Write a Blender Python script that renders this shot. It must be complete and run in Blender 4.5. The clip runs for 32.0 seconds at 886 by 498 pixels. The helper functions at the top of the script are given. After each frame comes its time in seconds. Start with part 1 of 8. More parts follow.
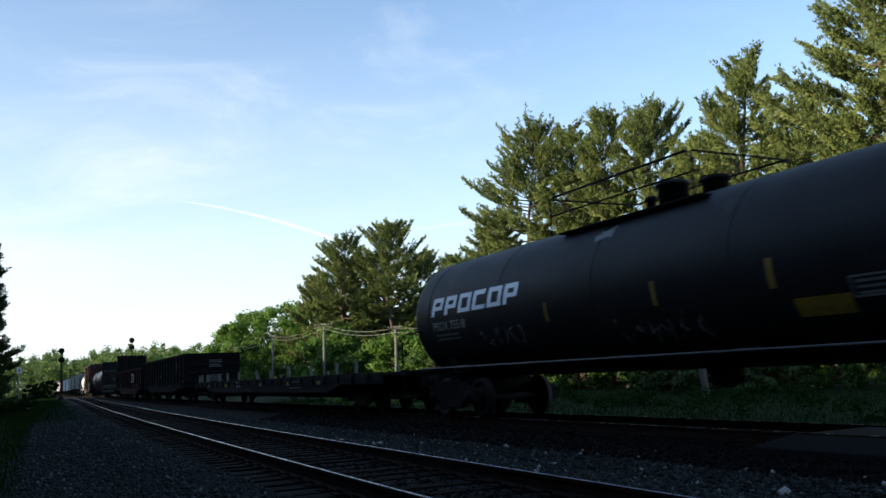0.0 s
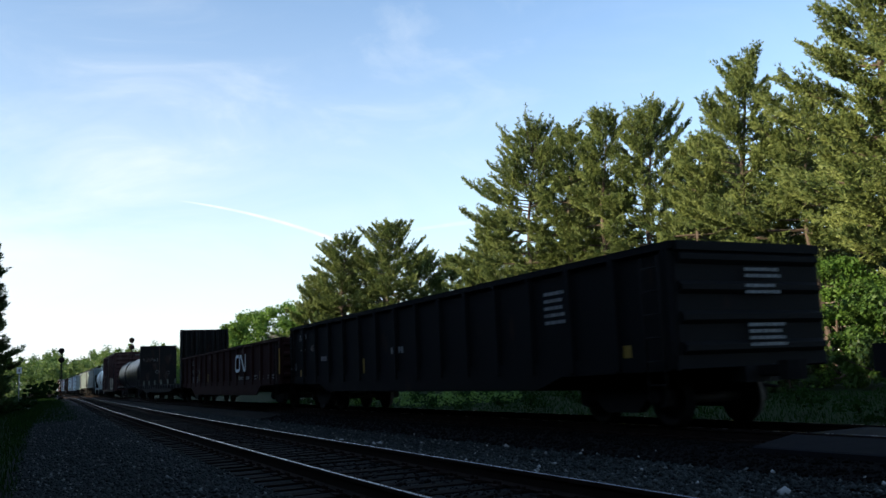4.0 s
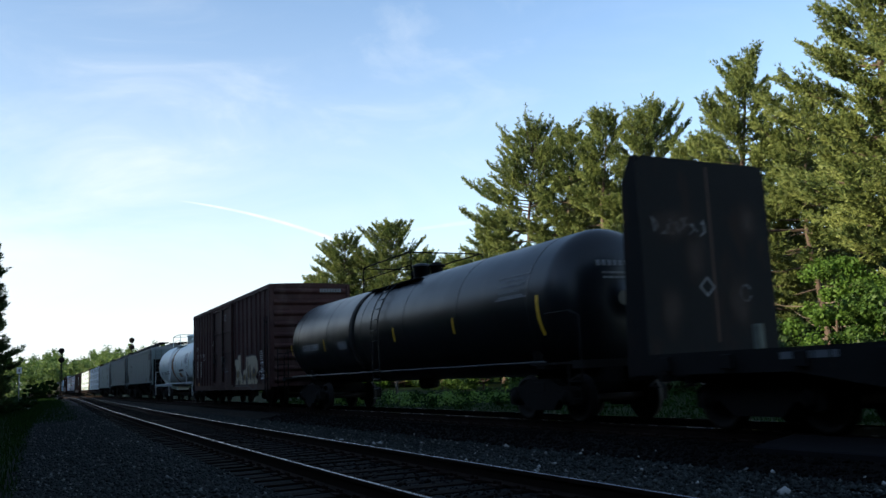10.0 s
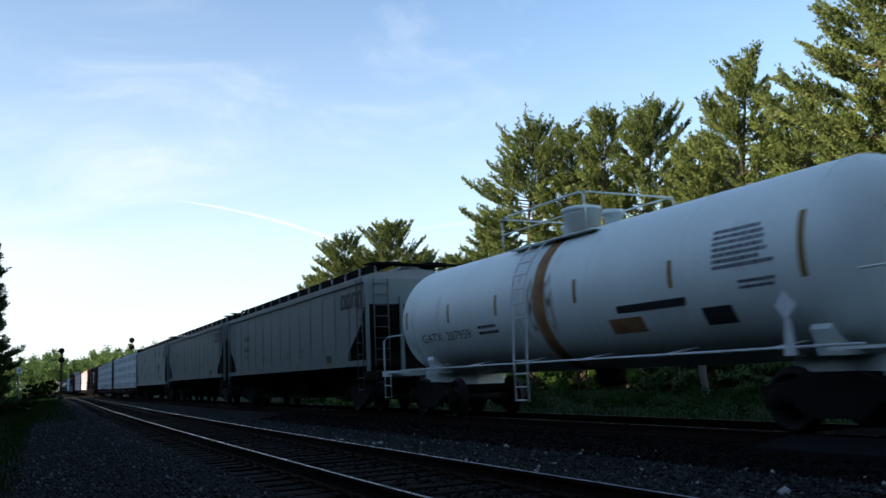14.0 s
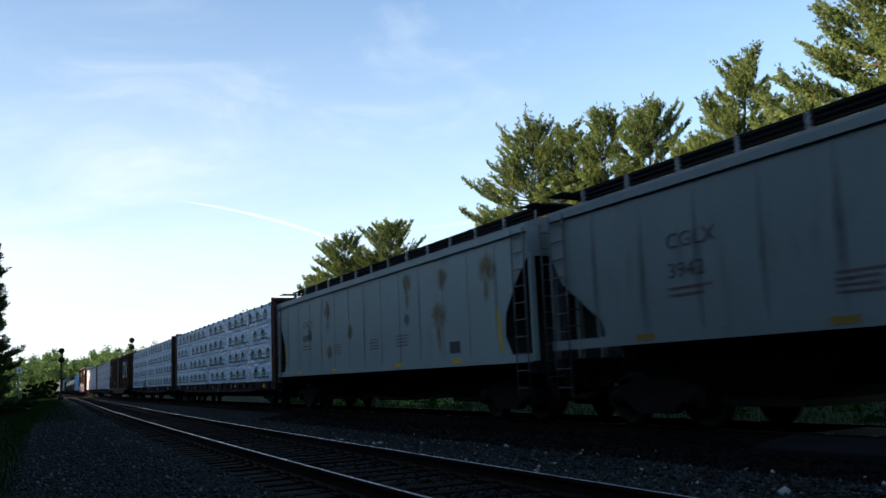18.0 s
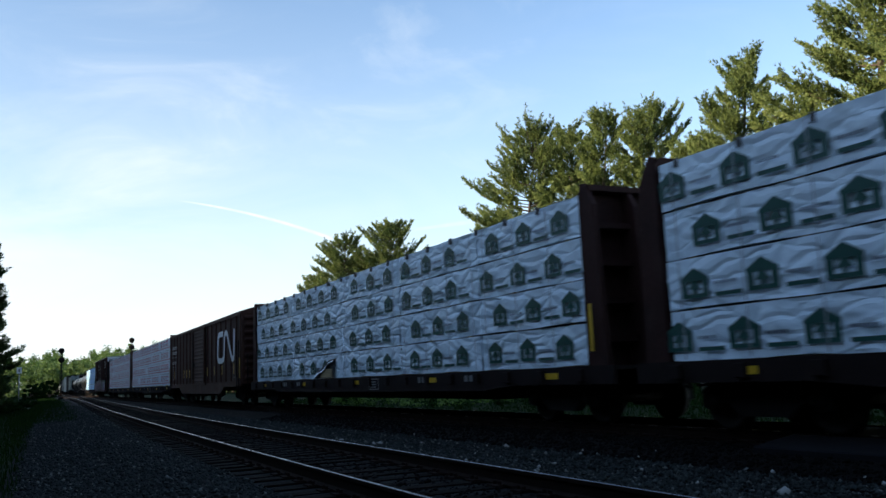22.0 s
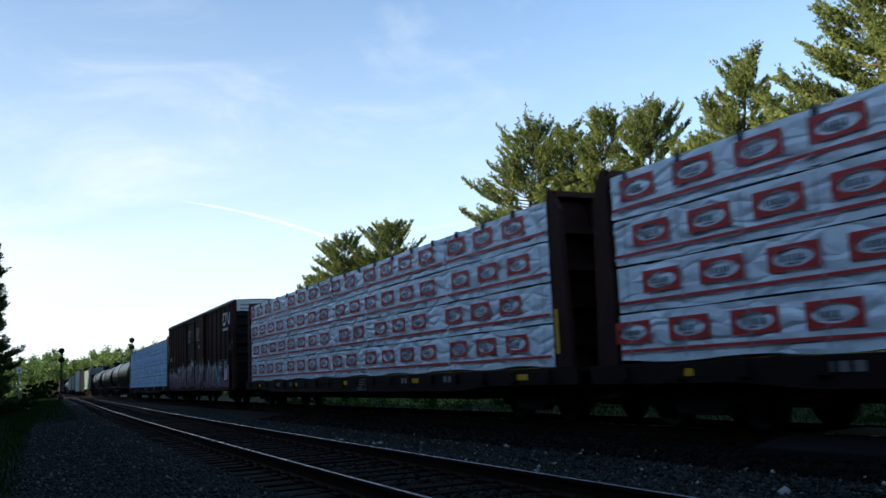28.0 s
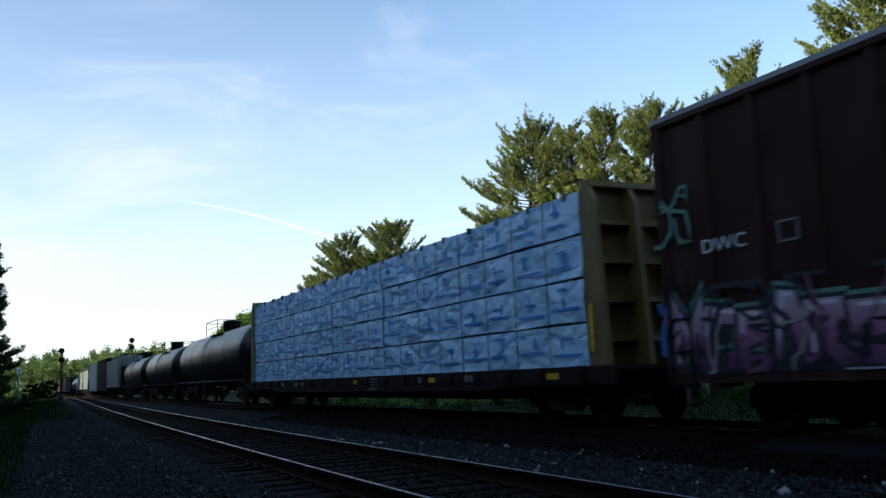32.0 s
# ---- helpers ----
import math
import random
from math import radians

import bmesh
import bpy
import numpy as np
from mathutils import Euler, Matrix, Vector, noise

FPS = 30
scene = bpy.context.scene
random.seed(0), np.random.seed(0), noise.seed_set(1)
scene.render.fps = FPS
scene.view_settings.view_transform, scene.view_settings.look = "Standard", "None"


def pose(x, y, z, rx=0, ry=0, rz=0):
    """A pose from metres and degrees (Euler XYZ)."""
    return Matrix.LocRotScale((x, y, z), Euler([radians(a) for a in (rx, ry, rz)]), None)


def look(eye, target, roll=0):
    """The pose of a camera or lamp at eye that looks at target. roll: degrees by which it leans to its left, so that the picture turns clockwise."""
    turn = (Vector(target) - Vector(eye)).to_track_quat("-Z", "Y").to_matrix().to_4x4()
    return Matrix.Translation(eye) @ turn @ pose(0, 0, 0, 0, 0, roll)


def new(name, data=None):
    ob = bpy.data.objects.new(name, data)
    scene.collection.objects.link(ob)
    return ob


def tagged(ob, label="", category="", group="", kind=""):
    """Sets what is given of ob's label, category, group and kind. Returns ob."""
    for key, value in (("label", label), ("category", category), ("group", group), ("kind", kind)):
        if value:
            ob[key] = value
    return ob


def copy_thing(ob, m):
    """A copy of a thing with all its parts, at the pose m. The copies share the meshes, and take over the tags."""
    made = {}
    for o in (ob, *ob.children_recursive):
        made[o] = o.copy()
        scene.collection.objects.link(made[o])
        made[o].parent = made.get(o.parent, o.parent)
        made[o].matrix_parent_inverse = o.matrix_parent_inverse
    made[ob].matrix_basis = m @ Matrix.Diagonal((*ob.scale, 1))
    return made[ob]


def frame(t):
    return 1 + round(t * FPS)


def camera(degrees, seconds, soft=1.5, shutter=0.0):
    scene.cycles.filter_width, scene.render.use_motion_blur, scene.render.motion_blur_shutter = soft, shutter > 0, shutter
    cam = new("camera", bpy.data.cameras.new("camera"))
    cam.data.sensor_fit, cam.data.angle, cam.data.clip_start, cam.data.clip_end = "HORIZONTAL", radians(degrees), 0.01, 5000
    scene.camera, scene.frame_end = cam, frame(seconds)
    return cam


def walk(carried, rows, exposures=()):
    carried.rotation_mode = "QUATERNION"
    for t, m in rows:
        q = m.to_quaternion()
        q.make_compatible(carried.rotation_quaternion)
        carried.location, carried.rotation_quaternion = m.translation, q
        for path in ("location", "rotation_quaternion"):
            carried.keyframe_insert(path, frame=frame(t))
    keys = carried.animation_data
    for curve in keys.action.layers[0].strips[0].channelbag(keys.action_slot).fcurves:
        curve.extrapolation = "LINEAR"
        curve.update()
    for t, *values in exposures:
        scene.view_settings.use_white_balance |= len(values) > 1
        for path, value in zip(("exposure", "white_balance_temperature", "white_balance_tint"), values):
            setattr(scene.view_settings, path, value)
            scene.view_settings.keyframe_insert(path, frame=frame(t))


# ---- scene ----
# ---- camera ----
cam = camera(54.35, 32.0, soft=1.5, shutter=0.25)
EYE = (0.0, 0.0, 0.962)
VIEW = look(EYE, (0.0, math.cos(0.14485), 0.962 + math.sin(0.14485)), roll=-2.44)
walk(cam, [(0.0, VIEW), (32.0, VIEW)])

# ---- sky, sun, exposure ----
SUN_AZ = radians(-114)      # to the left of the view
SUN_EL = radians(15)
scene.view_settings.exposure = 1.0
world = bpy.data.worlds.new("sky")
scene.world = world
world.use_nodes = True
wt = world.node_tree
wt.nodes.clear()


def link_nodes(tree, a, b):
    tree.links.new(a, b)


def world_nodes():
    n = wt.nodes
    out = n.new("ShaderNodeOutputWorld")
    bg = n.new("ShaderNodeBackground")
    sky = n.new("ShaderNodeTexSky")
    sky.sky_type = "NISHITA"
    sky.sun_disc = False
    sky.sun_elevation = SUN_EL
    sky.sun_rotation = SUN_AZ
    sky.altitude = 100
    sky.air_density, sky.dust_density, sky.ozone_density = 1.0, 0.25, 2.6
    bg.inputs["Strength"].default_value = 0.15
    # thin high cloud and haze, thicker towards the sun and the horizon
    geo = n.new("ShaderNodeTexCoord")
    sep = n.new("ShaderNodeSeparateXYZ")
    link_nodes(wt, geo.outputs["Generated"], sep.inputs[0])
    mp = n.new("ShaderNodeMapping")
    mp.inputs["Scale"].default_value = (1.6, 1.2, 5.0)
    mp.inputs["Rotation"].default_value = (0.1, 0.12, 0.3)
    link_nodes(wt, geo.outputs["Generated"], mp.inputs["Vector"])
    no = n.new("ShaderNodeTexNoise")
    no.inputs["Scale"].default_value = 2.3
    no.inputs["Detail"].default_value = 8
    no.inputs["Roughness"].default_value = 0.58
    no.inputs["Distortion"].default_value = 0.9
    link_nodes(wt, mp.outputs[0], no.inputs["Vector"])
    ramp = n.new("ShaderNodeMapRange")
    ramp.inputs["From Min"].default_value = 0.42
    ramp.inputs["From Max"].default_value = 0.75
    link_nodes(wt, no.outputs["Fac"], ramp.inputs["Value"])
    # height term: 1 at the horizon, 0 at 28 degrees
    hz = n.new("ShaderNodeMapRange")
    hz.interpolation_type = "SMOOTHSTEP"
    hz.inputs["From Min"].default_value = 0.34
    hz.inputs["From Max"].default_value = 0.83
    hz.inputs["To Min"].default_value = 1.0
    hz.inputs["To Max"].default_value = 0.0
    wisp = n.new("ShaderNodeMath")  # the veil's upper edge is ragged
    wisp.operation = "MULTIPLY_ADD"
    link_nodes(wt, no.outputs["Fac"], wisp.inputs[0])
    wisp.inputs[1].default_value = 0.70
    link_nodes(wt, sep.outputs["Z"], wisp.inputs[2])
    link_nodes(wt, wisp.outputs[0], hz.inputs["Value"])
    # sideways term: more haze on the sun's side
    sx = n.new("ShaderNodeMapRange")
    sx.interpolation_type = "SMOOTHSTEP"
    sx.inputs["From Min"].default_value = 0.35
    sx.inputs["From Max"].default_value = -0.75
    sx.inputs["To Min"].default_value = 0.28
    sx.inputs["To Max"].default_value = 1.0
    link_nodes(wt, sep.outputs["X"], sx.inputs["Value"])
    m1 = n.new("ShaderNodeMath")
    m1.operation = "MULTIPLY"
    link_nodes(wt, hz.outputs[0], m1.inputs[0])
    link_nodes(wt, sx.outputs[0], m1.inputs[1])
    m2 = n.new("ShaderNodeMath")
    m2.operation = "MULTIPLY_ADD"
    m2.use_clamp = True
    link_nodes(wt, ramp.outputs[0], m2.inputs[0])
    m2.inputs[1].default_value = 0.24
    link_nodes(wt, m1.outputs[0], m2.inputs[2])
    mix = n.new("ShaderNodeMix")
    mix.data_type = "RGBA"
    link_nodes(wt, m2.outputs[0], mix.inputs["Factor"])
    link_nodes(wt, sky.outputs[0], mix.inputs["A"])
    mix.inputs["B"].default_value = (3.45, 3.75, 4.0, 1)
    link_nodes(wt, mix.outputs["Result"], bg.inputs["Color"])
    link_nodes(wt, bg.outputs[0], out.inputs[0])


world_nodes()
sun = bpy.data.lights.new("sun", "SUN")
sun.energy, sun.angle, sun.color = 4.6, radians(0.6), (1.0, 0.86, 0.62)
sun_dir = Vector((math.sin(SUN_AZ) * math.cos(SUN_EL), math.cos(SUN_AZ) * math.cos(SUN_EL), math.sin(SUN_EL)))
sun_ob = new("sun", sun)
sun_ob.matrix_world = look(sun_dir * 200, (0, 0, 0))


# ---- materials ----
def material(name, color, rough=0.7, metal=0.0, vary=0.25, scale=3.0, fine=40.0, bump=0.15, second=None, streak=0.0,
             stain=None, stain_amount=0.0, per_object=0.0, spec=0.5, stretch=(1, 1, 1), translucent=0.0):
    """Procedural surface: two scales of variation, optional stains, streaks down the surface and a bump."""
    m = bpy.data.materials.new(name)
    m.use_nodes = True
    t = m.node_tree
    n = t.nodes
    bs = n["Principled BSDF"]
    bs.inputs["Roughness"].default_value = rough
    bs.inputs["Metallic"].default_value = metal
    bs.inputs["Specular IOR Level"].default_value = spec
    tc = n.new("ShaderNodeTexCoord")
    mp = n.new("ShaderNodeMapping")
    mp.inputs["Scale"].default_value = stretch
    t.links.new(tc.outputs["Object"], mp.inputs[0])

    def noise_node(sc, det, vec):
        q = n.new("ShaderNodeTexNoise")
        q.inputs["Scale"].default_value = sc
        q.inputs["Detail"].default_value = det
        t.links.new(vec, q.inputs["Vector"])
        return q

    a = noise_node(scale, 4, mp.outputs[0])
    b = noise_node(fine, 3, mp.outputs[0])
    add = n.new("ShaderNodeMath")
    add.operation = "MULTIPLY_ADD"
    t.links.new(a.outputs["Fac"], add.inputs[0])
    add.inputs[1].default_value = 0.65
    mul = n.new("ShaderNodeMath")
    mul.operation = "MULTIPLY"
    t.links.new(b.outputs["Fac"], mul.inputs[0])
    mul.inputs[1].default_value = 0.35
    t.links.new(mul.outputs[0], add.inputs[2])
    r = n.new("ShaderNodeMapRange")
    r.inputs["From Min"].default_value = 0.3
    r.inputs["From Max"].default_value = 0.7
    t.links.new(add.outputs[0], r.inputs["Value"])
    mix = n.new("ShaderNodeMix")
    mix.data_type = "RGBA"
    dark = tuple(c * (1 - vary) for c in color)
    lite = second or tuple(min(1, c * (1 + vary)) for c in color)
    mix.inputs["A"].default_value = (*dark, 1)
    mix.inputs["B"].default_value = (*lite, 1)
    t.links.new(r.outputs[0], mix.inputs["Factor"])
    col = mix.outputs["Result"]
    if stain:
        ms = n.new("ShaderNodeMapping")
        ms.inputs["Scale"].default_value = (1.0, 1.0, 0.35 if streak else 1.0)
        t.links.new(tc.outputs["Object"], ms.inputs[0])
        q = noise_node(1.1 if not streak else streak, 6, ms.outputs[0])
        rr = n.new("ShaderNodeMapRange")
        rr.inputs["From Min"].default_value = 0.72 - 0.3 * stain_amount
        rr.inputs["From Max"].default_value = 0.82
        t.links.new(q.outputs["Fac"], rr.inputs["Value"])
        mx = n.new("ShaderNodeMix")
        mx.data_type = "RGBA"
        t.links.new(rr.outputs[0], mx.inputs["Factor"])
        t.links.new(col, mx.inputs["A"])
        mx.inputs["B"].default_value = (*stain, 1)
        col = mx.outputs["Result"]
    if per_object:
        oi = n.new("ShaderNodeObjectInfo")
        pr = n.new("ShaderNodeMapRange")
        pr.inputs["To Min"].default_value = 1 - per_object
        pr.inputs["To Max"].default_value = 1 + per_object
        t.links.new(oi.outputs["Random"], pr.inputs["Value"])
        sc = n.new("ShaderNodeVectorMath")
        sc.operation = "SCALE"
        t.links.new(col, sc.inputs[0])
        t.links.new(pr.outputs[0], sc.inputs["Scale"])
        col = sc.outputs[0]
    t.links.new(col, bs.inputs["Base Color"])
    if bump:
        bp = n.new("ShaderNodeBump")
        bp.inputs["Strength"].default_value = bump
        bp.inputs["Distance"].default_value = 0.02
        t.links.new(add.outputs[0], bp.inputs["Height"])
        t.links.new(bp.outputs[0], bs.inputs["Normal"])
    rg = n.new("ShaderNodeMapRange")
    rg.inputs["To Min"].default_value = max(0.03, rough - 0.12)
    rg.inputs["To Max"].default_value = min(1, rough + 0.12)
    t.links.new(a.outputs["Fac"], rg.inputs["Value"])
    t.links.new(rg.outputs[0], bs.inputs["Roughness"])
    if translucent:
        tr = n.new("ShaderNodeBsdfTranslucent")
        t.links.new(col, tr.inputs["Color"])
        ms2 = n.new("ShaderNodeMixShader")
        ms2.inputs[0].default_value = translucent
        t.links.new(bs.outputs[0], ms2.inputs[1])
        t.links.new(tr.outputs[0], ms2.inputs[2])
        t.links.new(ms2.outputs[0], n["Material Output"].inputs["Surface"])
    return m


def leaf_material(name, color, second, rough=0.55, translucent=0.25, spec=0.25):
    """Foliage whose every spray differs a little."""
    m = bpy.data.materials.new(name)
    m.use_nodes = True
    t = m.node_tree
    n = t.nodes
    bs = n["Principled BSDF"]
    bs.inputs["Roughness"].default_value = rough
    bs.inputs["Specular IOR Level"].default_value = spec
    g = n.new("ShaderNodeNewGeometry")
    tc = n.new("ShaderNodeTexCoord")
    no = n.new("ShaderNodeTexNoise")
    no.inputs["Scale"].default_value = 0.45
    no.inputs["Detail"].default_value = 4
    t.links.new(tc.outputs["Object"], no.inputs["Vector"])
    ad = n.new("ShaderNodeMath")
    ad.operation = "MULTIPLY_ADD"
    t.links.new(g.outputs["Random Per Island"], ad.inputs[0])
    ad.inputs[1].default_value = 0.6
    sb = n.new("ShaderNodeMapRange")
    sb.inputs["From Min"].default_value = 0.3
    sb.inputs["From Max"].default_value = 0.7
    sb.inputs["To Min"].default_value = -0.1
    sb.inputs["To Max"].default_value = 0.45
    t.links.new(no.outputs["Fac"], sb.inputs["Value"])
    t.links.new(sb.outputs[0], ad.inputs[2])
    mix = n.new("ShaderNodeMix")
    mix.data_type = "RGBA"
    mix.inputs["A"].default_value = (*color, 1)
    mix.inputs["B"].default_value = (*second, 1)
    t.links.new(ad.outputs[0], mix.inputs["Factor"])
    t.links.new(mix.outputs["Result"], bs.inputs["Base Color"])
    tr = n.new("ShaderNodeBsdfTranslucent")
    t.links.new(mix.outputs["Result"], tr.inputs["Color"])
    ms = n.new("ShaderNodeMixShader")
    ms.inputs[0].default_value = translucent
    t.links.new(bs.outputs[0], ms.inputs[1])
    t.links.new(tr.outputs[0], ms.inputs[2])
    t.links.new(ms.outputs[0], n["Material Output"].inputs["Surface"])
    return m


def stone_material(name, dark, mid, pale):
    """Broken stone, no two pieces alike: mostly dull, a few pale."""
    m = material(name, mid, 0.9, spec=0.12, vary=0.3, scale=9, fine=60, bump=0.4)
    t = m.node_tree
    n = t.nodes
    g, cr, mu = n.new("ShaderNodeNewGeometry"), n.new("ShaderNodeValToRGB"), n.new("ShaderNodeMix")
    el = cr.color_ramp.elements
    el[0].position, el[0].color = 0.0, (*dark, 1)
    el[1].position, el[1].color = 1.0, (*pale, 1)
    for p, c in ((0.55, mid), (0.93, tuple(2 * q for q in mid))):
        e = el.new(p)
        e.color = (*c, 1)
    mu.data_type = "RGBA"
    mu.inputs["Factor"].default_value = 0.75
    bs = n["Principled BSDF"]
    old = bs.inputs["Base Color"].links[0].from_socket
    t.links.new(g.outputs["Random Per Island"], cr.inputs["Fac"])
    t.links.new(old, mu.inputs["A"])
    t.links.new(cr.outputs["Color"], mu.inputs["B"])
    t.links.new(mu.outputs["Result"], bs.inputs["Base Color"])
    return m


RUST = (0.03, 0.015, 0.009)
# Tank, underframe, gondola and bulkhead blacks carry deep shade in the colour.
BLACK = material("shade_deep_tank_black", (0.006, 0.0072, 0.0092), 0.33, spec=0.36, vary=0.3, scale=1.2, fine=14, bump=0.04, stain=(0.03, 0.025, 0.02), streak=2.5, stain_amount=0.3)
BLACK_DULL = material("dull_shade_deep_tank_black", (0.006, 0.0065, 0.008), 0.55, spec=0.22, vary=0.35, scale=1.3, fine=14, bump=0.05, stain=(0.03, 0.026, 0.022), streak=2.5, stain_amount=0.25)
STEEL = material("shade_dark_underframe_steel", (0.008, 0.007, 0.0065), 0.85, spec=0.15, vary=0.4, scale=4, stain=RUST, stain_amount=0.25)
WHEEL = material("wheel_steel", (0.013, 0.010, 0.009), 0.7, spec=0.2, vary=0.35, scale=6)
RAILHEAD = material("worn_rail_steel", (0.26, 0.26, 0.28), 0.26, metal=1.0, vary=0.15, scale=3, bump=0.02)
RAILWEB = material("rusty_rail_steel", (0.016, 0.010, 0.0078), 0.9, spec=0.06, vary=0.35, scale=5)
# Ties, ballast and track bed set darker than real: deep shade in their tone.
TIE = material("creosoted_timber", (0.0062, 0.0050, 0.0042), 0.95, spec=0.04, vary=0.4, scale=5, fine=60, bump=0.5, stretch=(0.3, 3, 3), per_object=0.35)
BALLAST = material("shade_dark_grey_ballast", (0.010, 0.0112, 0.0120), 0.95, spec=0.06, vary=0.6, scale=9, fine=70, bump=1.0)
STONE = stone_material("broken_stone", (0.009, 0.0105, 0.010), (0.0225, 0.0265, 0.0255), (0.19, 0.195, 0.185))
PALESTONE = material("pale_stone", (0.28, 0.28, 0.27), 0.85, vary=0.3, scale=8)
TRACK_BED = material("shade_dark_track_bed", (0.0055, 0.0050, 0.0047), 0.95, spec=0.06, vary=0.5, scale=6, fine=60, bump=0.8)
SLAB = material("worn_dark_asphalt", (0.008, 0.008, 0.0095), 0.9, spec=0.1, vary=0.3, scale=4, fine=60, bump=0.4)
# Grass green lowered so that the colour itself holds the shade.
GRASSM = material("shade_dark_grass", (0.007, 0.0155, 0.004), 0.95, spec=0.05, vary=0.5, scale=0.9, fine=30, bump=0.6)
BROWN = material("boxcar_brown_paint", (0.044, 0.0172, 0.0150), 0.7, spec=0.25, vary=0.4, scale=1.2, fine=16, bump=0.08, stain=(0.10, 0.066, 0.057), streak=1.7, stain_amount=0.6)
BROWN_RUST = material("freight_brown_paint", (0.042, 0.015, 0.009), 0.7, spec=0.25, vary=0.25, scale=1.1, fine=16, bump=0.08, stain=(0.085, 0.045, 0.03), streak=1.8, stain_amount=0.5)
BROWN_DARK = material("dark_brown_paint", (0.036, 0.0155, 0.0130), 0.7, spec=0.1, vary=0.4, scale=1.2, fine=16, bump=0.08, stain=(0.062, 0.038, 0.032), streak=1.5, stain_amount=0.6)
GON_BLACK = material("shade_deep_gondola_black", (0.0050, 0.0052, 0.0058), 0.8, spec=0.08, vary=0.35, scale=1.4, fine=18, bump=0.1, stain=RUST, streak=2.2, stain_amount=0.25)
GON_RED = material("oxide_red_paint", (0.023, 0.0080, 0.0068), 0.8, spec=0.08, vary=0.3, scale=1.3, fine=18, bump=0.1, stain=(0.07, 0.045, 0.035), streak=2.2, stain_amount=0.2)
SILL = material("dark_brown_sill", (0.013, 0.0075, 0.0065), 0.85, spec=0.15, vary=0.4, scale=2.5, stain=(0.03, 0.017, 0.012), streak=2, stain_amount=0.3)
DECK = material("worn_deck_timber", (0.022, 0.018, 0.016), 0.9, spec=0.1, vary=0.4, scale=3, fine=40, stretch=(3, 0.4, 1))
BULKHEAD = material("shade_deep_bulkhead_black", (0.008, 0.0078, 0.0078), 0.8, spec=0.15, vary=0.4, scale=1.5, fine=20, stain=(0.035, 0.017, 0.011), streak=1.8, stain_amount=0.45)
GREYHOP = material("grey_hopper_paint", (0.135, 0.172, 0.165), 0.55, vary=0.14, scale=0.9, fine=14, bump=0.06, stain=(0.085, 0.088, 0.085), streak=1.8, stain_amount=0.4)
GREYHOP_LT = material("light_grey_hopper_paint", (0.225, 0.278, 0.26), 0.55, vary=0.12, scale=0.9, fine=14, bump=0.06, stain=(0.2, 0.19, 0.15), streak=1.5, stain_amount=0.35)
ROOFGREY = material("roof_grey_steel", (0.20, 0.215, 0.225), 0.5, vary=0.25, scale=1.5, fine=20)
WHITETANK = material("white_tank_paint", (0.66, 0.72, 0.69), 0.45, vary=0.08, scale=0.8, fine=12, bump=0.03, stain=(0.38, 0.33, 0.26), streak=1.4, stain_amount=0.25)
RUSTBAND = material("rust_band", (0.25, 0.10, 0.035), 0.8, vary=0.45, scale=3, fine=25, second=(0.38, 0.20, 0.08))
WHITEPAINT = material("white_lettering_paint", (0.62, 0.63, 0.63), 0.6, vary=0.15, scale=5, fine=40, bump=0)
MARKWHITE = material("bright_white_mark_paint", (0.85, 0.86, 0.86), 0.55, vary=0.1, scale=5, fine=40, bump=0)
GREYPAINT = material("faded_lettering_paint", (0.15, 0.15, 0.15), 0.7, vary=0.3, scale=6, fine=40, bump=0)
BLACKPAINT = material("black_lettering_paint", (0.02, 0.021, 0.023), 0.6, vary=0.2, scale=5, bump=0)
YELLOW = material("yellow_reflector", (0.62, 0.36, 0.02), 0.45, vary=0.2, scale=8, bump=0)
YELLOWCAR = material("yellow_bulkhead_paint", (0.14, 0.095, 0.026), 0.65, vary=0.3, scale=2, fine=20, stain=(0.10, 0.06, 0.03), streak=2.2, stain_amount=0.45)
WORN = material("worn_grey_handrail", (0.055, 0.055, 0.057), 0.6, bump=0)
FAINT = material("nearly_worn_off_lettering", (0.04, 0.04, 0.042), 0.75, vary=0.4, scale=6, bump=0)
SCRAWL = material("faint_spray_paint", (0.09, 0.10, 0.11), 0.7, vary=0.3, scale=4, bump=0)
DIMYELLOW = material("grimy_yellow_reflector", (0.20, 0.12, 0.012), 0.6, vary=0.3, scale=8, bump=0)
HOPPERMARK = material("faded_dark_lettering", (0.028, 0.031, 0.036), 0.6, vary=0.3, scale=4, bump=0)
PALEEND = material("pale_end_panel", (0.45, 0.47, 0.50), 0.5, vary=0.12, scale=2)
PURPLE = material("purple_spray_paint", (0.16, 0.05, 0.12), 0.6, vary=0.4, scale=3, bump=0, second=(0.26, 0.09, 0.17))
SMALLMARK = material("faded_red_small_lettering", (0.10, 0.052, 0.052), 0.6, vary=0.3, scale=4, bump=0)
SMOKE = material("grey_cream_spray_paint", (0.36, 0.34, 0.32), 0.6, vary=0.3, scale=3, bump=0)
AMBER = material("dulled_amber_reflector", (0.36, 0.19, 0.02), 0.6, vary=0.3, scale=6, bump=0)
CREAM = material("cream_spray_paint", (0.36, 0.31, 0.22), 0.6, vary=0.2, scale=2, bump=0, stain=(0.30, 0.14, 0.06), stain_amount=0.35)
PINK = material("pink_spray_paint", (0.34, 0.12, 0.23), 0.6, vary=0.3, scale=2, bump=0, second=(0.52, 0.32, 0.42))
PALE = material("pale_spray_paint", (0.60, 0.55, 0.60), 0.6, vary=0.2, scale=2, bump=0)
TEAL = material("teal_spray_paint", (0.08, 0.22, 0.165), 0.6, vary=0.4, scale=4, bump=0)
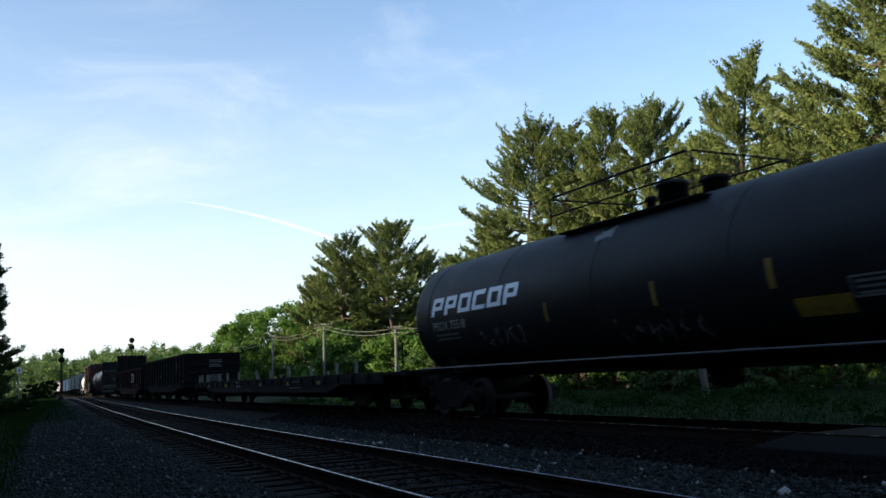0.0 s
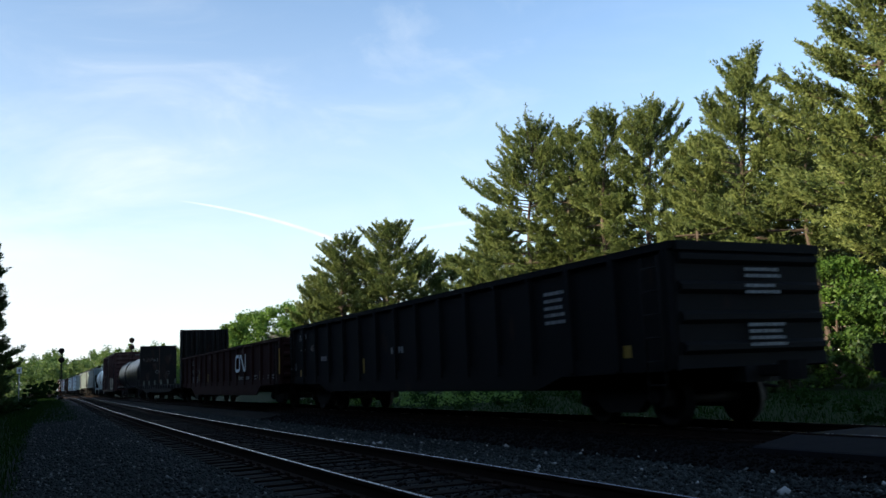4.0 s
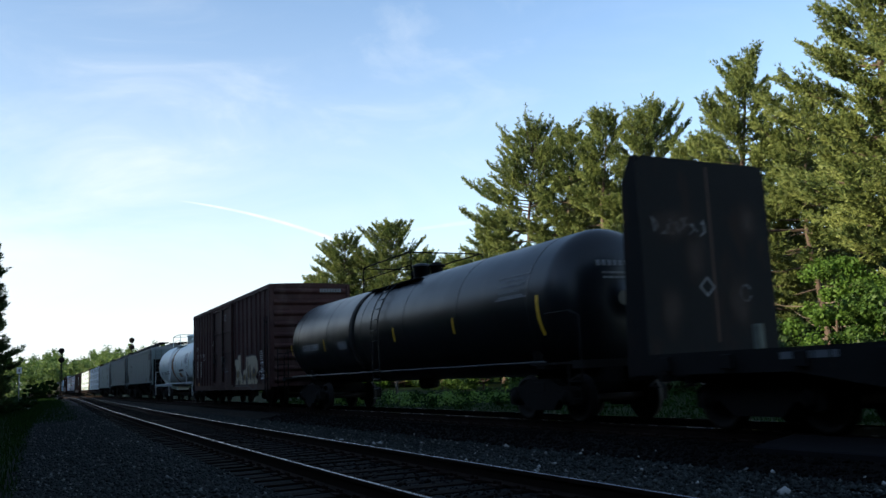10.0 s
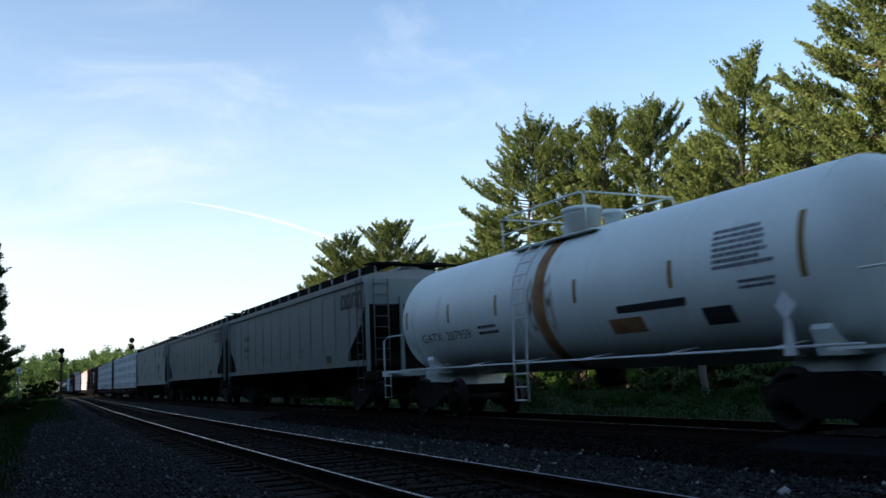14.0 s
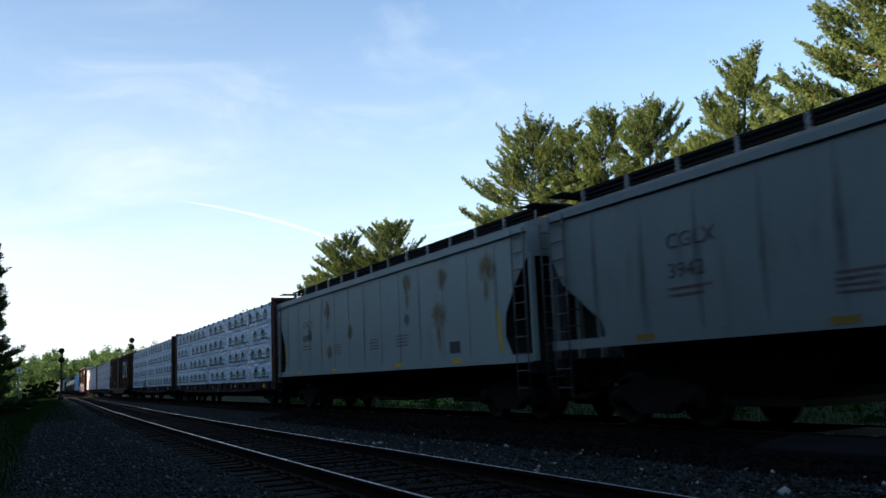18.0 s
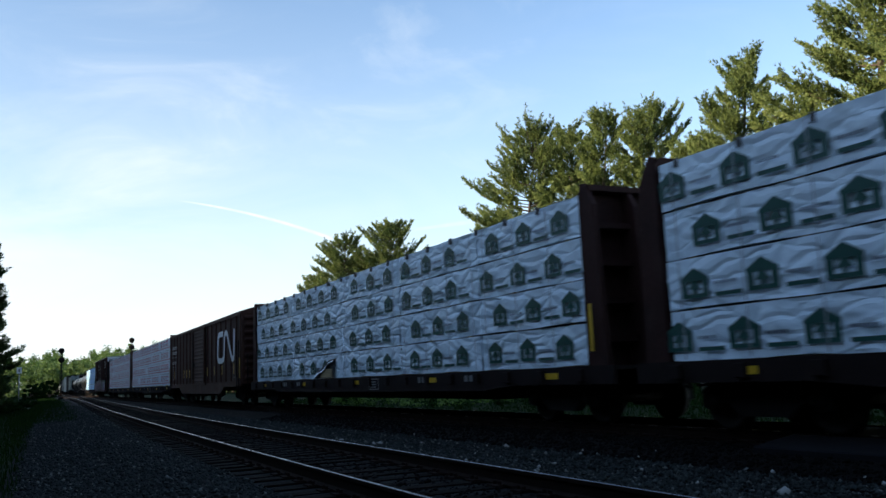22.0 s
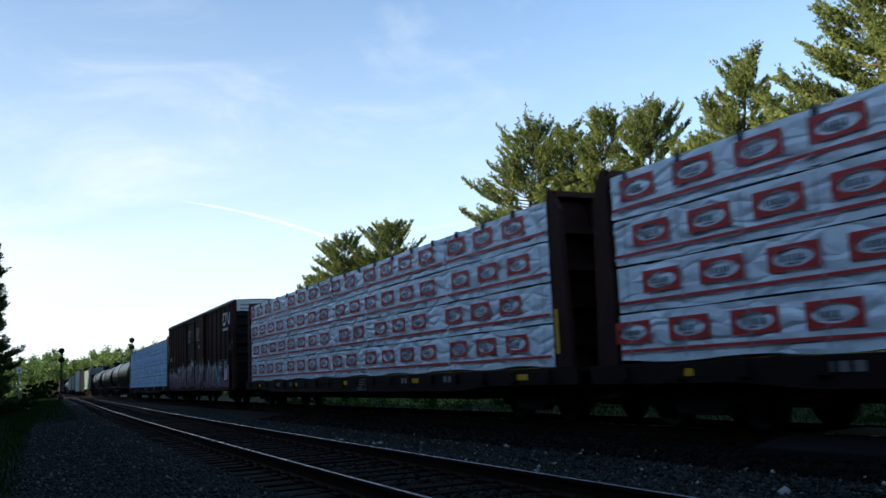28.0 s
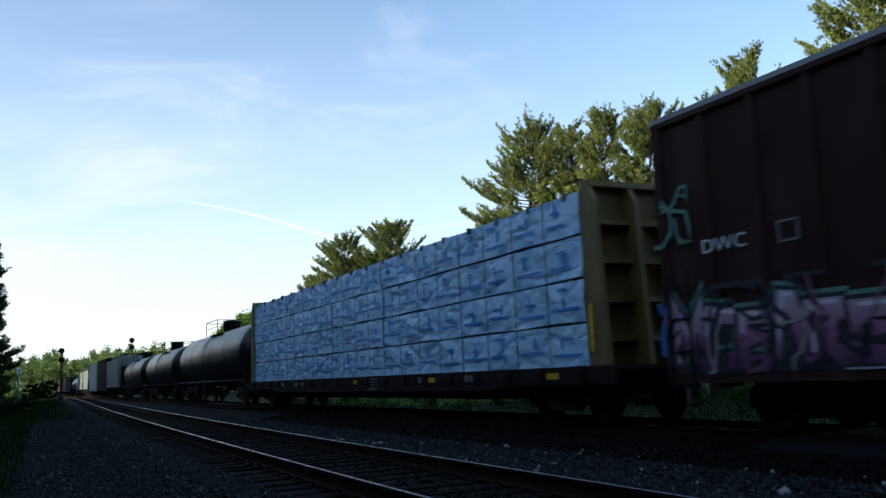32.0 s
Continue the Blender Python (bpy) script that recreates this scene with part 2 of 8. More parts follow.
BLUESP = material("blue_spray_paint", (0.03, 0.13, 0.36), 0.6, vary=0.3, scale=2, bump=0)
DARKSP = material("dark_spray_paint", (0.012, 0.010, 0.018), 0.6, vary=0.3, scale=2, bump=0)


def creased(m, size, strength):
    """Adds a web of sharp folds to a wrap's relief."""
    t = m.node_tree
    n = t.nodes
    bs = n["Principled BSDF"]
    tc, mp, vo = n.new("ShaderNodeTexCoord"), n.new("ShaderNodeMapping"), n.new("ShaderNodeTexVoronoi")
    mp.inputs["Rotation"].default_value = (0.0, 0.5, 0.0)
    mp.inputs["Scale"].default_value = (0.55, 1.0, 1.7)
    no = n.new("ShaderNodeTexNoise")
    no.inputs["Scale"].default_value = 1.2
    t.links.new(tc.outputs["Object"], no.inputs["Vector"])
    ad = n.new("ShaderNodeVectorMath")
    ad.operation = "MULTIPLY_ADD"
    ad.inputs[1].default_value = (0.35, 0.35, 0.35)
    t.links.new(no.outputs["Color"], ad.inputs[0])
    t.links.new(tc.outputs["Object"], ad.inputs[2])
    t.links.new(ad.outputs[0], mp.inputs[0])
    vo.feature = "DISTANCE_TO_EDGE"
    vo.inputs["Scale"].default_value = size
    t.links.new(mp.outputs[0], vo.inputs["Vector"])
    sq = n.new("ShaderNodeMapRange")
    sq.inputs["From Max"].default_value = 0.22
    t.links.new(vo.outputs["Distance"], sq.inputs["Value"])
    bp = n.new("ShaderNodeBump")
    bp.inputs["Strength"].default_value = strength
    bp.inputs["Distance"].default_value = 0.035
    t.links.new(sq.outputs[0], bp.inputs["Height"])
    old = bs.inputs["Normal"].links[0].from_socket
    t.links.new(old, bp.inputs["Normal"])
    t.links.new(bp.outputs[0], bs.inputs["Normal"])
    return m


WRAP = creased(material("white_lumber_wrap", (0.70, 0.81, 0.88), 0.45, spec=0.4, vary=0.10, scale=1.6, fine=7, bump=0.5, stretch=(1, 1, 1.6)), 2.4, 0.6)
WRAPBLUE = creased(material("pale_blue_lumber_wrap", (0.27, 0.55, 0.84), 0.6, spec=0.25, vary=0.25, scale=1.7, fine=6, bump=0.4, second=(0.60, 0.80, 0.93), stretch=(1, 1, 1.6)), 1.6, 0.6)
GREENINK = material("green_wrap_print", (0.006, 0.062, 0.048), 0.5, vary=0.15, scale=3, bump=0)
REDINK = material("red_wrap_print", (0.44, 0.032, 0.03), 0.5, vary=0.12, scale=3, bump=0)
BLUEINK = material("blue_wrap_print", (0.03, 0.23, 0.60), 0.5, vary=0.2, scale=3, bump=0)
GREYINK = material("grey_wrap_print", (0.10, 0.115, 0.14), 0.5, vary=0.2, scale=3, bump=0)
STRAP_AND_GAP = material("black_strapping_and_gap_shade", (0.03, 0.03, 0.033), 0.5, bump=0)
TIMBER = material("bare_sawn_timber", (0.38, 0.28, 0.15), 0.8, vary=0.2, scale=3, fine=40, stretch=(0.3, 3, 6))
POLE = material("weathered_pole_timber", (0.115, 0.108, 0.10), 0.9, vary=0.35, scale=4, fine=40, bump=0.4, stretch=(3, 3, 0.4))
WIRE = material("grey_cable", (0.22, 0.21, 0.19), 0.6, bump=0)
BARK = material("pine_bark", (0.085, 0.06, 0.045), 0.95, vary=0.45, scale=5, fine=30, bump=1.0, stretch=(2, 2, 0.6))
DEADWOOD = material("dead_branch", (0.24, 0.19, 0.15), 0.9, vary=0.3, scale=4, fine=30)
PINE = leaf_material("pine_needles", (0.022, 0.054, 0.014), (0.26, 0.30, 0.09), translucent=0.12)
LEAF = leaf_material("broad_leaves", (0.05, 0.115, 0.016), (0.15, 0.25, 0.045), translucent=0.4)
LEAF_MID = leaf_material("bush_leaves", (0.028, 0.070, 0.012), (0.095, 0.165, 0.032), translucent=0.35)
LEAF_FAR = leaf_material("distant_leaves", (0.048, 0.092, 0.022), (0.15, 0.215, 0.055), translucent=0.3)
# Leaf green darkened as a stand-in for standing in shade.
LEAF_DARK = leaf_material("shade_dark_leaves", (0.02, 0.045, 0.012), (0.05, 0.085, 0.02), translucent=0.2)
# Blades darkened likewise, shade included in the green.
GRASSBLADE = leaf_material("shade_dark_green", (0.005, 0.017, 0.0035), (0.015, 0.036, 0.007), 0.8, 0.3, 0.03)


# ---- mesh helpers ----
class Shape:
    """Collects faces of one mesh."""

    def __init__(self):
        self.v, self.f, self.s = [], [], []

    def face(self, pts, smooth=False):
        k = len(self.v)
        self.v.extend(tuple(p) for p in pts)
        self.f.append(tuple(range(k, k + len(pts))))
        self.s.append(smooth)

    def box(self, x0, x1, y0, y1, z0, z1, c=0.0):
        """A block; c chamfers its long edges a little."""
        if c:
            return self.prism([(y0 + c, z0), (y1 - c, z0), (y1, z0 + c), (y1, z1 - c), (y1 - c, z1), (y0 + c, z1), (y0, z1 - c), (y0, z0 + c)], x0, x1)
        k = len(self.v)
        self.v += [(x0, y0, z0), (x1, y0, z0), (x1, y1, z0), (x0, y1, z0), (x0, y0, z1), (x1, y0, z1), (x1, y1, z1), (x0, y1, z1)]
        self.f += [tuple(k + i for i in q) for q in ((0, 3, 2, 1), (4, 5, 6, 7), (0, 1, 5, 4), (1, 2, 6, 5), (2, 3, 7, 6), (3, 0, 4, 7))]
        self.s += [False] * 6
        return self

    def prism(self, outline, a0, a1, axis="x"):
        """An outline extruded along an axis: (y, z) along x, (x, z) along y, (x, y) along z."""
        put = {"x": lambda p, a: (a, p[0], p[1]), "y": lambda p, a: (p[0], a, p[1]), "z": lambda p, a: (p[0], p[1], a)}[axis]
        k, m = len(self.v), len(outline)
        self.v += [put(p, a0) for p in outline] + [put(p, a1) for p in outline]
        area = sum(outline[i][0] * outline[(i + 1) % m][1] - outline[(i + 1) % m][0] * outline[i][1] for i in range(m))
        flip = (area > 0) == (axis != "y")
        lo, hi = tuple(range(k, k + m)), tuple(range(k + m, k + 2 * m))
        self.f += [lo[::-1], hi] if flip else [lo, hi[::-1]]
        for i in range(m):
            j = (i + 1) % m
            q = (k + i, k + j, k + m + j, k + m + i)
            self.f.append(q if flip else q[::-1])
        self.s += [False] * (m + 2)
        return self

    def tube(self, pts, r, seg=6, cap=True, r1=None):
        """A round bar along points."""
        pts = [Vector(p) for p in pts]
        k0, m = len(self.v), len(pts)
        for i, p in enumerate(pts):
            d = (pts[min(i + 1, m - 1)] - pts[max(i - 1, 0)]).normalized()
            a = d.cross(Vector((0, 0, 1)) if abs(d.z) < 0.9 else Vector((1, 0, 0))).normalized()
            b = d.cross(a)
            rr = r if r1 is None else r + (r1 - r) * i / max(1, m - 1)
            for j in range(seg):
                w = 2 * math.pi * j / seg
                self.v.append(tuple(p + (a * math.cos(w) + b * math.sin(w)) * rr))
        for i in range(m - 1):
            for j in range(seg):
                a, b = k0 + i * seg + j, k0 + i * seg + (j + 1) % seg
                self.f.append((a, a + seg, b + seg, b))
                self.s.append(seg > 4)
        if cap:
            self.f += [tuple(k0 + j for j in range(seg)), tuple(k0 + (m - 1) * seg + j for j in range(seg))[::-1]]
            self.s += [False, False]
        return self

    def lathe(self, prof, axis="x", seg=40, at=(0, 0, 0)):
        """A profile of (along, radius) turned about an axis through at."""
        k = len(self.v)
        for a, r in prof:
            for j in range(seg):
                w = 2 * math.pi * j / seg
                c, s = r * math.cos(w), r * math.sin(w)
                p = (a, c, s) if axis == "x" else (c, a, s) if axis == "y" else (c, s, a)
                self.v.append((p[0] + at[0], p[1] + at[1], p[2] + at[2]))
        for i in range(len(prof) - 1):
            for j in range(seg):
                a, b = k + i * seg + j, k + i * seg + (j + 1) % seg
                q = (a, b, b + seg, a + seg)
                self.f.append(q if axis != "x" and axis != "z" else q[::-1] if axis == "x" else q)
                self.s.append(True)
        self.f += [tuple(k + j for j in range(seg))[::-1], tuple(k + (len(prof) - 1) * seg + j for j in range(seg))]
        self.s += [False, False]
        return self

    def mesh(self, name):
        me = bpy.data.meshes.new(name)
        me.from_pydata(self.v, [], self.f)
        me.polygons.foreach_set("use_smooth", self.s)
        me.update()
        return me


def part(name, shape, mat, parent=None, label="", at=None):
    """One mesh object, under its thing or part."""
    me = shape if isinstance(shape, bpy.types.Mesh) else shape.mesh(name)
    if not me.materials:
        me.materials.append(mat)
    ob = new(name, me)
    ob.parent = parent
    if at is not None:
        ob.matrix_basis = at if isinstance(at, Matrix) else Matrix.Translation(at)
    return tagged(ob, label)


def thing(name, label, category, group="", kind="", at=None):
    ob = new(name)
    ob.empty_display_size = 0.3
    if at is not None:
        ob.matrix_basis = at
    return tagged(ob, label, category, group, kind)


def quick_mesh(name, v, f, mat, smooth=False):
    """A mesh from numpy arrays."""
    me = bpy.data.meshes.new(name)
    v, f = np.asarray(v, dtype=np.float32), np.asarray(f, dtype=np.int32)
    n, k = f.shape
    me.vertices.add(len(v))
    me.vertices.foreach_set("co", v.ravel())
    me.loops.add(n * k)
    me.loops.foreach_set("vertex_index", f.ravel())
    me.polygons.add(n)
    me.polygons.foreach_set("loop_start", np.arange(0, n * k, k, dtype=np.int32))
    me.polygons.foreach_set("loop_total", np.full(n, k, dtype=np.int32))
    if smooth:
        me.polygons.foreach_set("use_smooth", np.ones(n, dtype=bool))
    me.update(calc_edges=True)
    me.materials.append(mat)
    return me


# ---- the two tracks, in plan ----
STEP = 0.25
S_AXIS = np.arange(-460.0, 960.0, STEP)


def plan_line(d, phi, k, fade):
    """A line that passes the camera at d metres and bends to the right as it goes away, the bend dying out."""
    ang = phi + np.where(S_AXIS > 0, k / fade * (1 - np.exp(-np.maximum(S_AXIS, 0) * fade)), k * np.minimum(S_AXIS, 0))
    u = np.stack([np.sin(ang), np.cos(ang)], 1)
    c = np.concatenate([[[0, 0]], np.cumsum((u[1:] + u[:-1]) / 2 * STEP, 0)])
    c -= c[int(np.searchsorted(S_AXIS, 0))]
    c += d * np.array([math.cos(phi), -math.sin(phi)])
    return c, np.stack([np.cos(ang), -np.sin(ang)], 1), ang


MAIN = plan_line(10.396, -0.48577, 0.0012868, 0.03155)     # the train's track
SIDE = plan_line(3.6808, -0.45364, 0.00097014, 0.020554)   # the empty track
# far away the empty track runs on beside the other one
gap = np.einsum("ij,ij->i", MAIN[0] - SIDE[0], MAIN[1])
move = np.where(S_AXIS > 60, np.logaddexp(0, (3.6 - gap) * 2.2) / 2.2, 0)
SIDE = (SIDE[0] - MAIN[1] * move[:, None], SIDE[1], SIDE[2])


def on_line(line, s, off=0.0):
    """Place and heading at s metres along a line, off metres to its right."""
    x = np.interp(s, S_AXIS, line[0][:, 0]) + off * np.interp(s, S_AXIS, line[1][:, 0])
    y = np.interp(s, S_AXIS, line[0][:, 1]) + off * np.interp(s, S_AXIS, line[1][:, 1])
    return x, y, np.interp(s, S_AXIS, line[2])


def strip(line, s0, s1, step, section):
    """A ribbon along a line with a cross section of (offset, height)."""
    sh = Shape()
    ss = np.arange(s0, s1 + step / 2, step)
    m = len(section)
    for s in ss:
        for o, z in section:
            x, y, _ = on_line(line, s, o)
            sh.v.append((float(x), float(y), z))
    for i in range(len(ss) - 1):
        for j in range(m - 1):
            a = i * m + j
            sh.f.append((a, a + 1, a + m + 1, a + m))
            sh.s.append(False)
    return sh


# speed of the train: 11.0 m/s at 16 s, gaining slowly
def travelled(t):
    return 11.011 * (t - 16) + 0.05056 * (t - 16) ** 2 / 2


def car_rows(s16):
    rows = []
    for i in range(17):
        t = 2.0 * i
        x, y, a = on_line(MAIN, s16 - travelled(t))
        rows.append((t, pose(float(x), float(y), 0, 0, 0, math.degrees(math.atan2(-math.cos(a), -math.sin(a))))))
    return rows


RIDES = []


def ride(ob, s16):
    ob.matrix_basis = car_rows(s16)[0][1]
    RIDES.append((ob, s16))
    return ob


# ---- ground, ballast, tracks ----
def ground():
    sh = Shape()
    n = 60
    xs = [math.copysign(abs(u) ** 3, u) * 2500 for u in np.linspace(-1, 1, n)]
    for y in xs:
        for x in xs:
            sh.v.append((x, y + 40, -0.42))
    for i in range(n - 1):
        for j in range(n - 1):
            a = i * n + j
            sh.f.append((a, a + 1, a + n + 1, a + n))
            sh.s.append(False)
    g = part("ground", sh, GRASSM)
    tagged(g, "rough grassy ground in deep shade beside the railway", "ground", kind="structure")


def ballast_bed():
    sh = strip(SIDE, -30, 600, 3, [(-4.1, -0.43), (-3.7, -0.36), (-2.4, -0.30), (-1.6, -0.20), (-0.8, -0.19), (0.8, -0.19), (1.6, -0.20), (2.6, -0.31), (3.4, -0.33)])
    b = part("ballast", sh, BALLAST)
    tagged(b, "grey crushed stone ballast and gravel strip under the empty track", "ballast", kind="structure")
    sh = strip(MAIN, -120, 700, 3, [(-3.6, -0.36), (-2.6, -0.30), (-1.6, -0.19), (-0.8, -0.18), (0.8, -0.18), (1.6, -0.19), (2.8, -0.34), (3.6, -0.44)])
    b = part("ballast", sh, TRACK_BED)
    tagged(b, "dark ballast bed under the train's track", "ballast", kind="structure")


RAIL_SECTION = [(-0.070, -0.170), (0.070, -0.170), (0.070, -0.155), (0.014, -0.135), (0.014, -0.045), (0.036, -0.035), (0.036, -0.004), (0.030, 0.0), (-0.030, 0.0), (-0.036, -0.004), (-0.036, -0.035), (-0.014, -0.045), (-0.014, -0.135), (-0.070, -0.155), (-0.070, -0.170)]


def track(line, s0, s1, label, ties):
    th = thing("railway_track", label, "railway track", kind="structure")
    for off in (-0.755, 0.755):
        body = strip(line, s0, s1, 2.0, [(o + off, z - (0.002 if z > -0.003 else 0)) for o, z in RAIL_SECTION])
        r = part("rail", body, RAILWEB, th)
        top = strip(line, s0, s1, 2.0, [(off - 0.022, -0.003), (off - 0.018, 0.001), (off - 0.004, 0.001), (off, -0.003)])
        part("rail_head", top, RAILHEAD, r, "polished running surface")
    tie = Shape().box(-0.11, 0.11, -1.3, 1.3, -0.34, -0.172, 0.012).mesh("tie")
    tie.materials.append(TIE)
    plate = Shape()
    for off in (-0.755, 0.755):
        plate.box(-0.09, 0.09, off - 0.17, off + 0.17, -0.172, -0.155)
        for dx, dy in ((-0.05, -0.1), (0.05, -0.1), (-0.05, 0.1), (0.05, 0.1)):
            plate.box(dx - 0.012, dx + 0.012, off + dy - 0.015, off + dy + 0.015, -0.155, -0.12)
    plate = plate.mesh("tie_plate")
    plate.materials.append(RAILWEB)
    rnd = random.Random(5)
    s = ties[0]
    while s < ties[1]:
        x, y, a = on_line(line, s)
        m = pose(float(x), float(y), rnd.uniform(-0.012, 0.004), 0, 0, 90 - math.degrees(a) + rnd.uniform(-1.5, 1.5))
        t = part("tie", tie, TIE, th, at=m)
        if s < 41:
            part("tie_plate", plate, RAILWEB, t)
        s += 0.5 + rnd.uniform(-0.03, 0.03)
    return th


def stones(name, label, line, s0, s1, o0, o1, height, count, seed, mat, big=0.045):
    """Loose stones lying on a bed, smaller numbers further off."""
    rnd = np.random.RandomState(seed)
    s = s0 + (s1 - s0) * rnd.rand(count) ** 1.9
    o = o0 + (o1 - o0) * rnd.rand(count)
    x, y, _ = on_line(line, s, o)
    z = height(o) + rnd.uniform(-0.01, 0.02, count)
    size = big * (0.45 + 0.9 * rnd.rand(count) ** 2.0)
    base = np.array([(1, 0, 0), (-1, 0, 0), (0, 1, 0), (0, -1, 0), (0, 0, 1), (0, 0, -1)], dtype=float)
    tris = np.array([(0, 2, 4), (2, 1, 4), (1, 3, 4), (3, 0, 4), (2, 0, 5), (1, 2, 5), (3, 1, 5), (0, 3, 5)])
    v = base[None] * (0.7 + 0.6 * rnd.rand(count, 6, 1)) + rnd.uniform(-0.3, 0.3, (count, 6, 3))
    ang = rnd.rand(count) * 6.283
    c, sn = np.cos(ang)[:, None], np.sin(ang)[:, None]
    vx, vy, vz = v[..., 0] * c - v[..., 1] * sn, v[..., 0] * sn + v[..., 1] * c, v[..., 2] * 0.75
    v = np.stack([vx, vy, vz], -1) * size[:, None, None] + np.stack([x, y, z], -1)[:, None, :]
    f = (np.arange(count) * 6)[:, None, None] + tris[None]
    ob = new(name, quick_mesh(name, v.reshape(-1, 3), f.reshape(-1, 3), mat))
    return tagged(ob, label, "stones", kind="stuff")


def grass_patch(name, label, n, place, h0, h1, mat, seed):
    """Tufts of bent blades; place(rnd) gives their x, y, z."""
    rnd = np.random.RandomState(seed)
    x, y, z = place(rnd, n)
    a = rnd.rand(n) * 6.283
    h = h0 + (h1 - h0) * rnd.rand(n)
    w = 0.006 + 0.012 * rnd.rand(n) + 0.02 * h
    lean = rnd.rand(n) * 0.6 * h
    b = rnd.rand(n) * 6.283
    p0 = np.stack([x - w * np.cos(a), y - w * np.sin(a), z], -1)
    p1 = np.stack([x + w * np.cos(a), y + w * np.sin(a), z], -1)
    p2 = np.stack([x + lean * np.cos(b), y + lean * np.sin(b), z + h], -1)
    v = np.stack([p0, p1, p2], 1).reshape(-1, 3)
    ob = new(name, quick_mesh(name, v, np.arange(3 * n).reshape(-1, 3), mat))
    return tagged(ob, label, "grass", kind="stuff")


def crossing():
    """Worn slabs of a road crossing over the train's track, at the edge of the view."""
    th = thing("road_crossing", "worn dark timber and asphalt slabs of a level crossing", "crossing", kind="structure")
    for o0, o1, drop in ((-1.68, -0.86, 0.10), (-0.64, 0.64, 0.0), (0.86, 2.3, 0.06)):
        for k in range(3):
            s0 = 8.3 - 2.3 * (k + 1)
            sh = strip(MAIN, s0, s0 + 2.27, 2.27, [(o0, -0.34), (o0, -0.03 - (drop if o0 < 0 else 0)), (o0 + 0.05, -0.015 - (drop if o0 < 0 else 0)), (o1 - 0.05, -0.015 - (drop if o0 > 0 else 0)), (o1, -0.03 - (drop if o0 > 0 else 0)), (o1, -0.34)])
            for row in (0, 1):
                sh.f.append(tuple(row * 6 + j for j in (range(6) if row else range(5, -1, -1))))
                sh.s.append(False)
            part("crossing_slab", sh, SLAB, th)


ground()
ballast_bed()
crossing()
track(SIDE, -20, 560, "empty near railway track with polished rails on timber ties", (-9.0, 130.0))
track(MAIN, -120, 640, "railway track on dark ballast that carries the train", (-4.0, 110.0))
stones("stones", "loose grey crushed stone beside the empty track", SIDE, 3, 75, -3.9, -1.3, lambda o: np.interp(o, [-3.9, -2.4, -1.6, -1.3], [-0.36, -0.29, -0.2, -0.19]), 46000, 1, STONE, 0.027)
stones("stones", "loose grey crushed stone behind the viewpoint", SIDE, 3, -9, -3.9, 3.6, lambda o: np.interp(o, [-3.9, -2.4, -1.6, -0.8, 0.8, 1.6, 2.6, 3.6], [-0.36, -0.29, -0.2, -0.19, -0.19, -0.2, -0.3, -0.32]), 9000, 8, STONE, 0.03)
stones("stones", "loose stone between the rails of the empty track", SIDE, 3, 26, -0.65, 0.65, lambda o: o * 0 - 0.19, 3500, 2, TRACK_BED, 0.03)
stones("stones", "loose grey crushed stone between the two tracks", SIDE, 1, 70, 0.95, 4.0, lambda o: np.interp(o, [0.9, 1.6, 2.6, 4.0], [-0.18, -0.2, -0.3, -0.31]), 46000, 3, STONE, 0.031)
stones("stones", "dark stones on the shoulder of the train's track", MAIN, -2, 30, -2.6, -1.2, lambda o: np.interp(o, [-2.6, -1.6, -1.2], [-0.30, -0.19, -0.18]), 11000, 4, TRACK_BED, 0.036)
stones("stones", "few pale stones scattered on the ballast", SIDE, 1, 18, 1.2, 4.6, lambda o: np.interp(o, [0.9, 1.6, 2.6, 4.6], [-0.18, -0.19, -0.28, -0.27]), 70, 7, PALESTONE, 0.05)


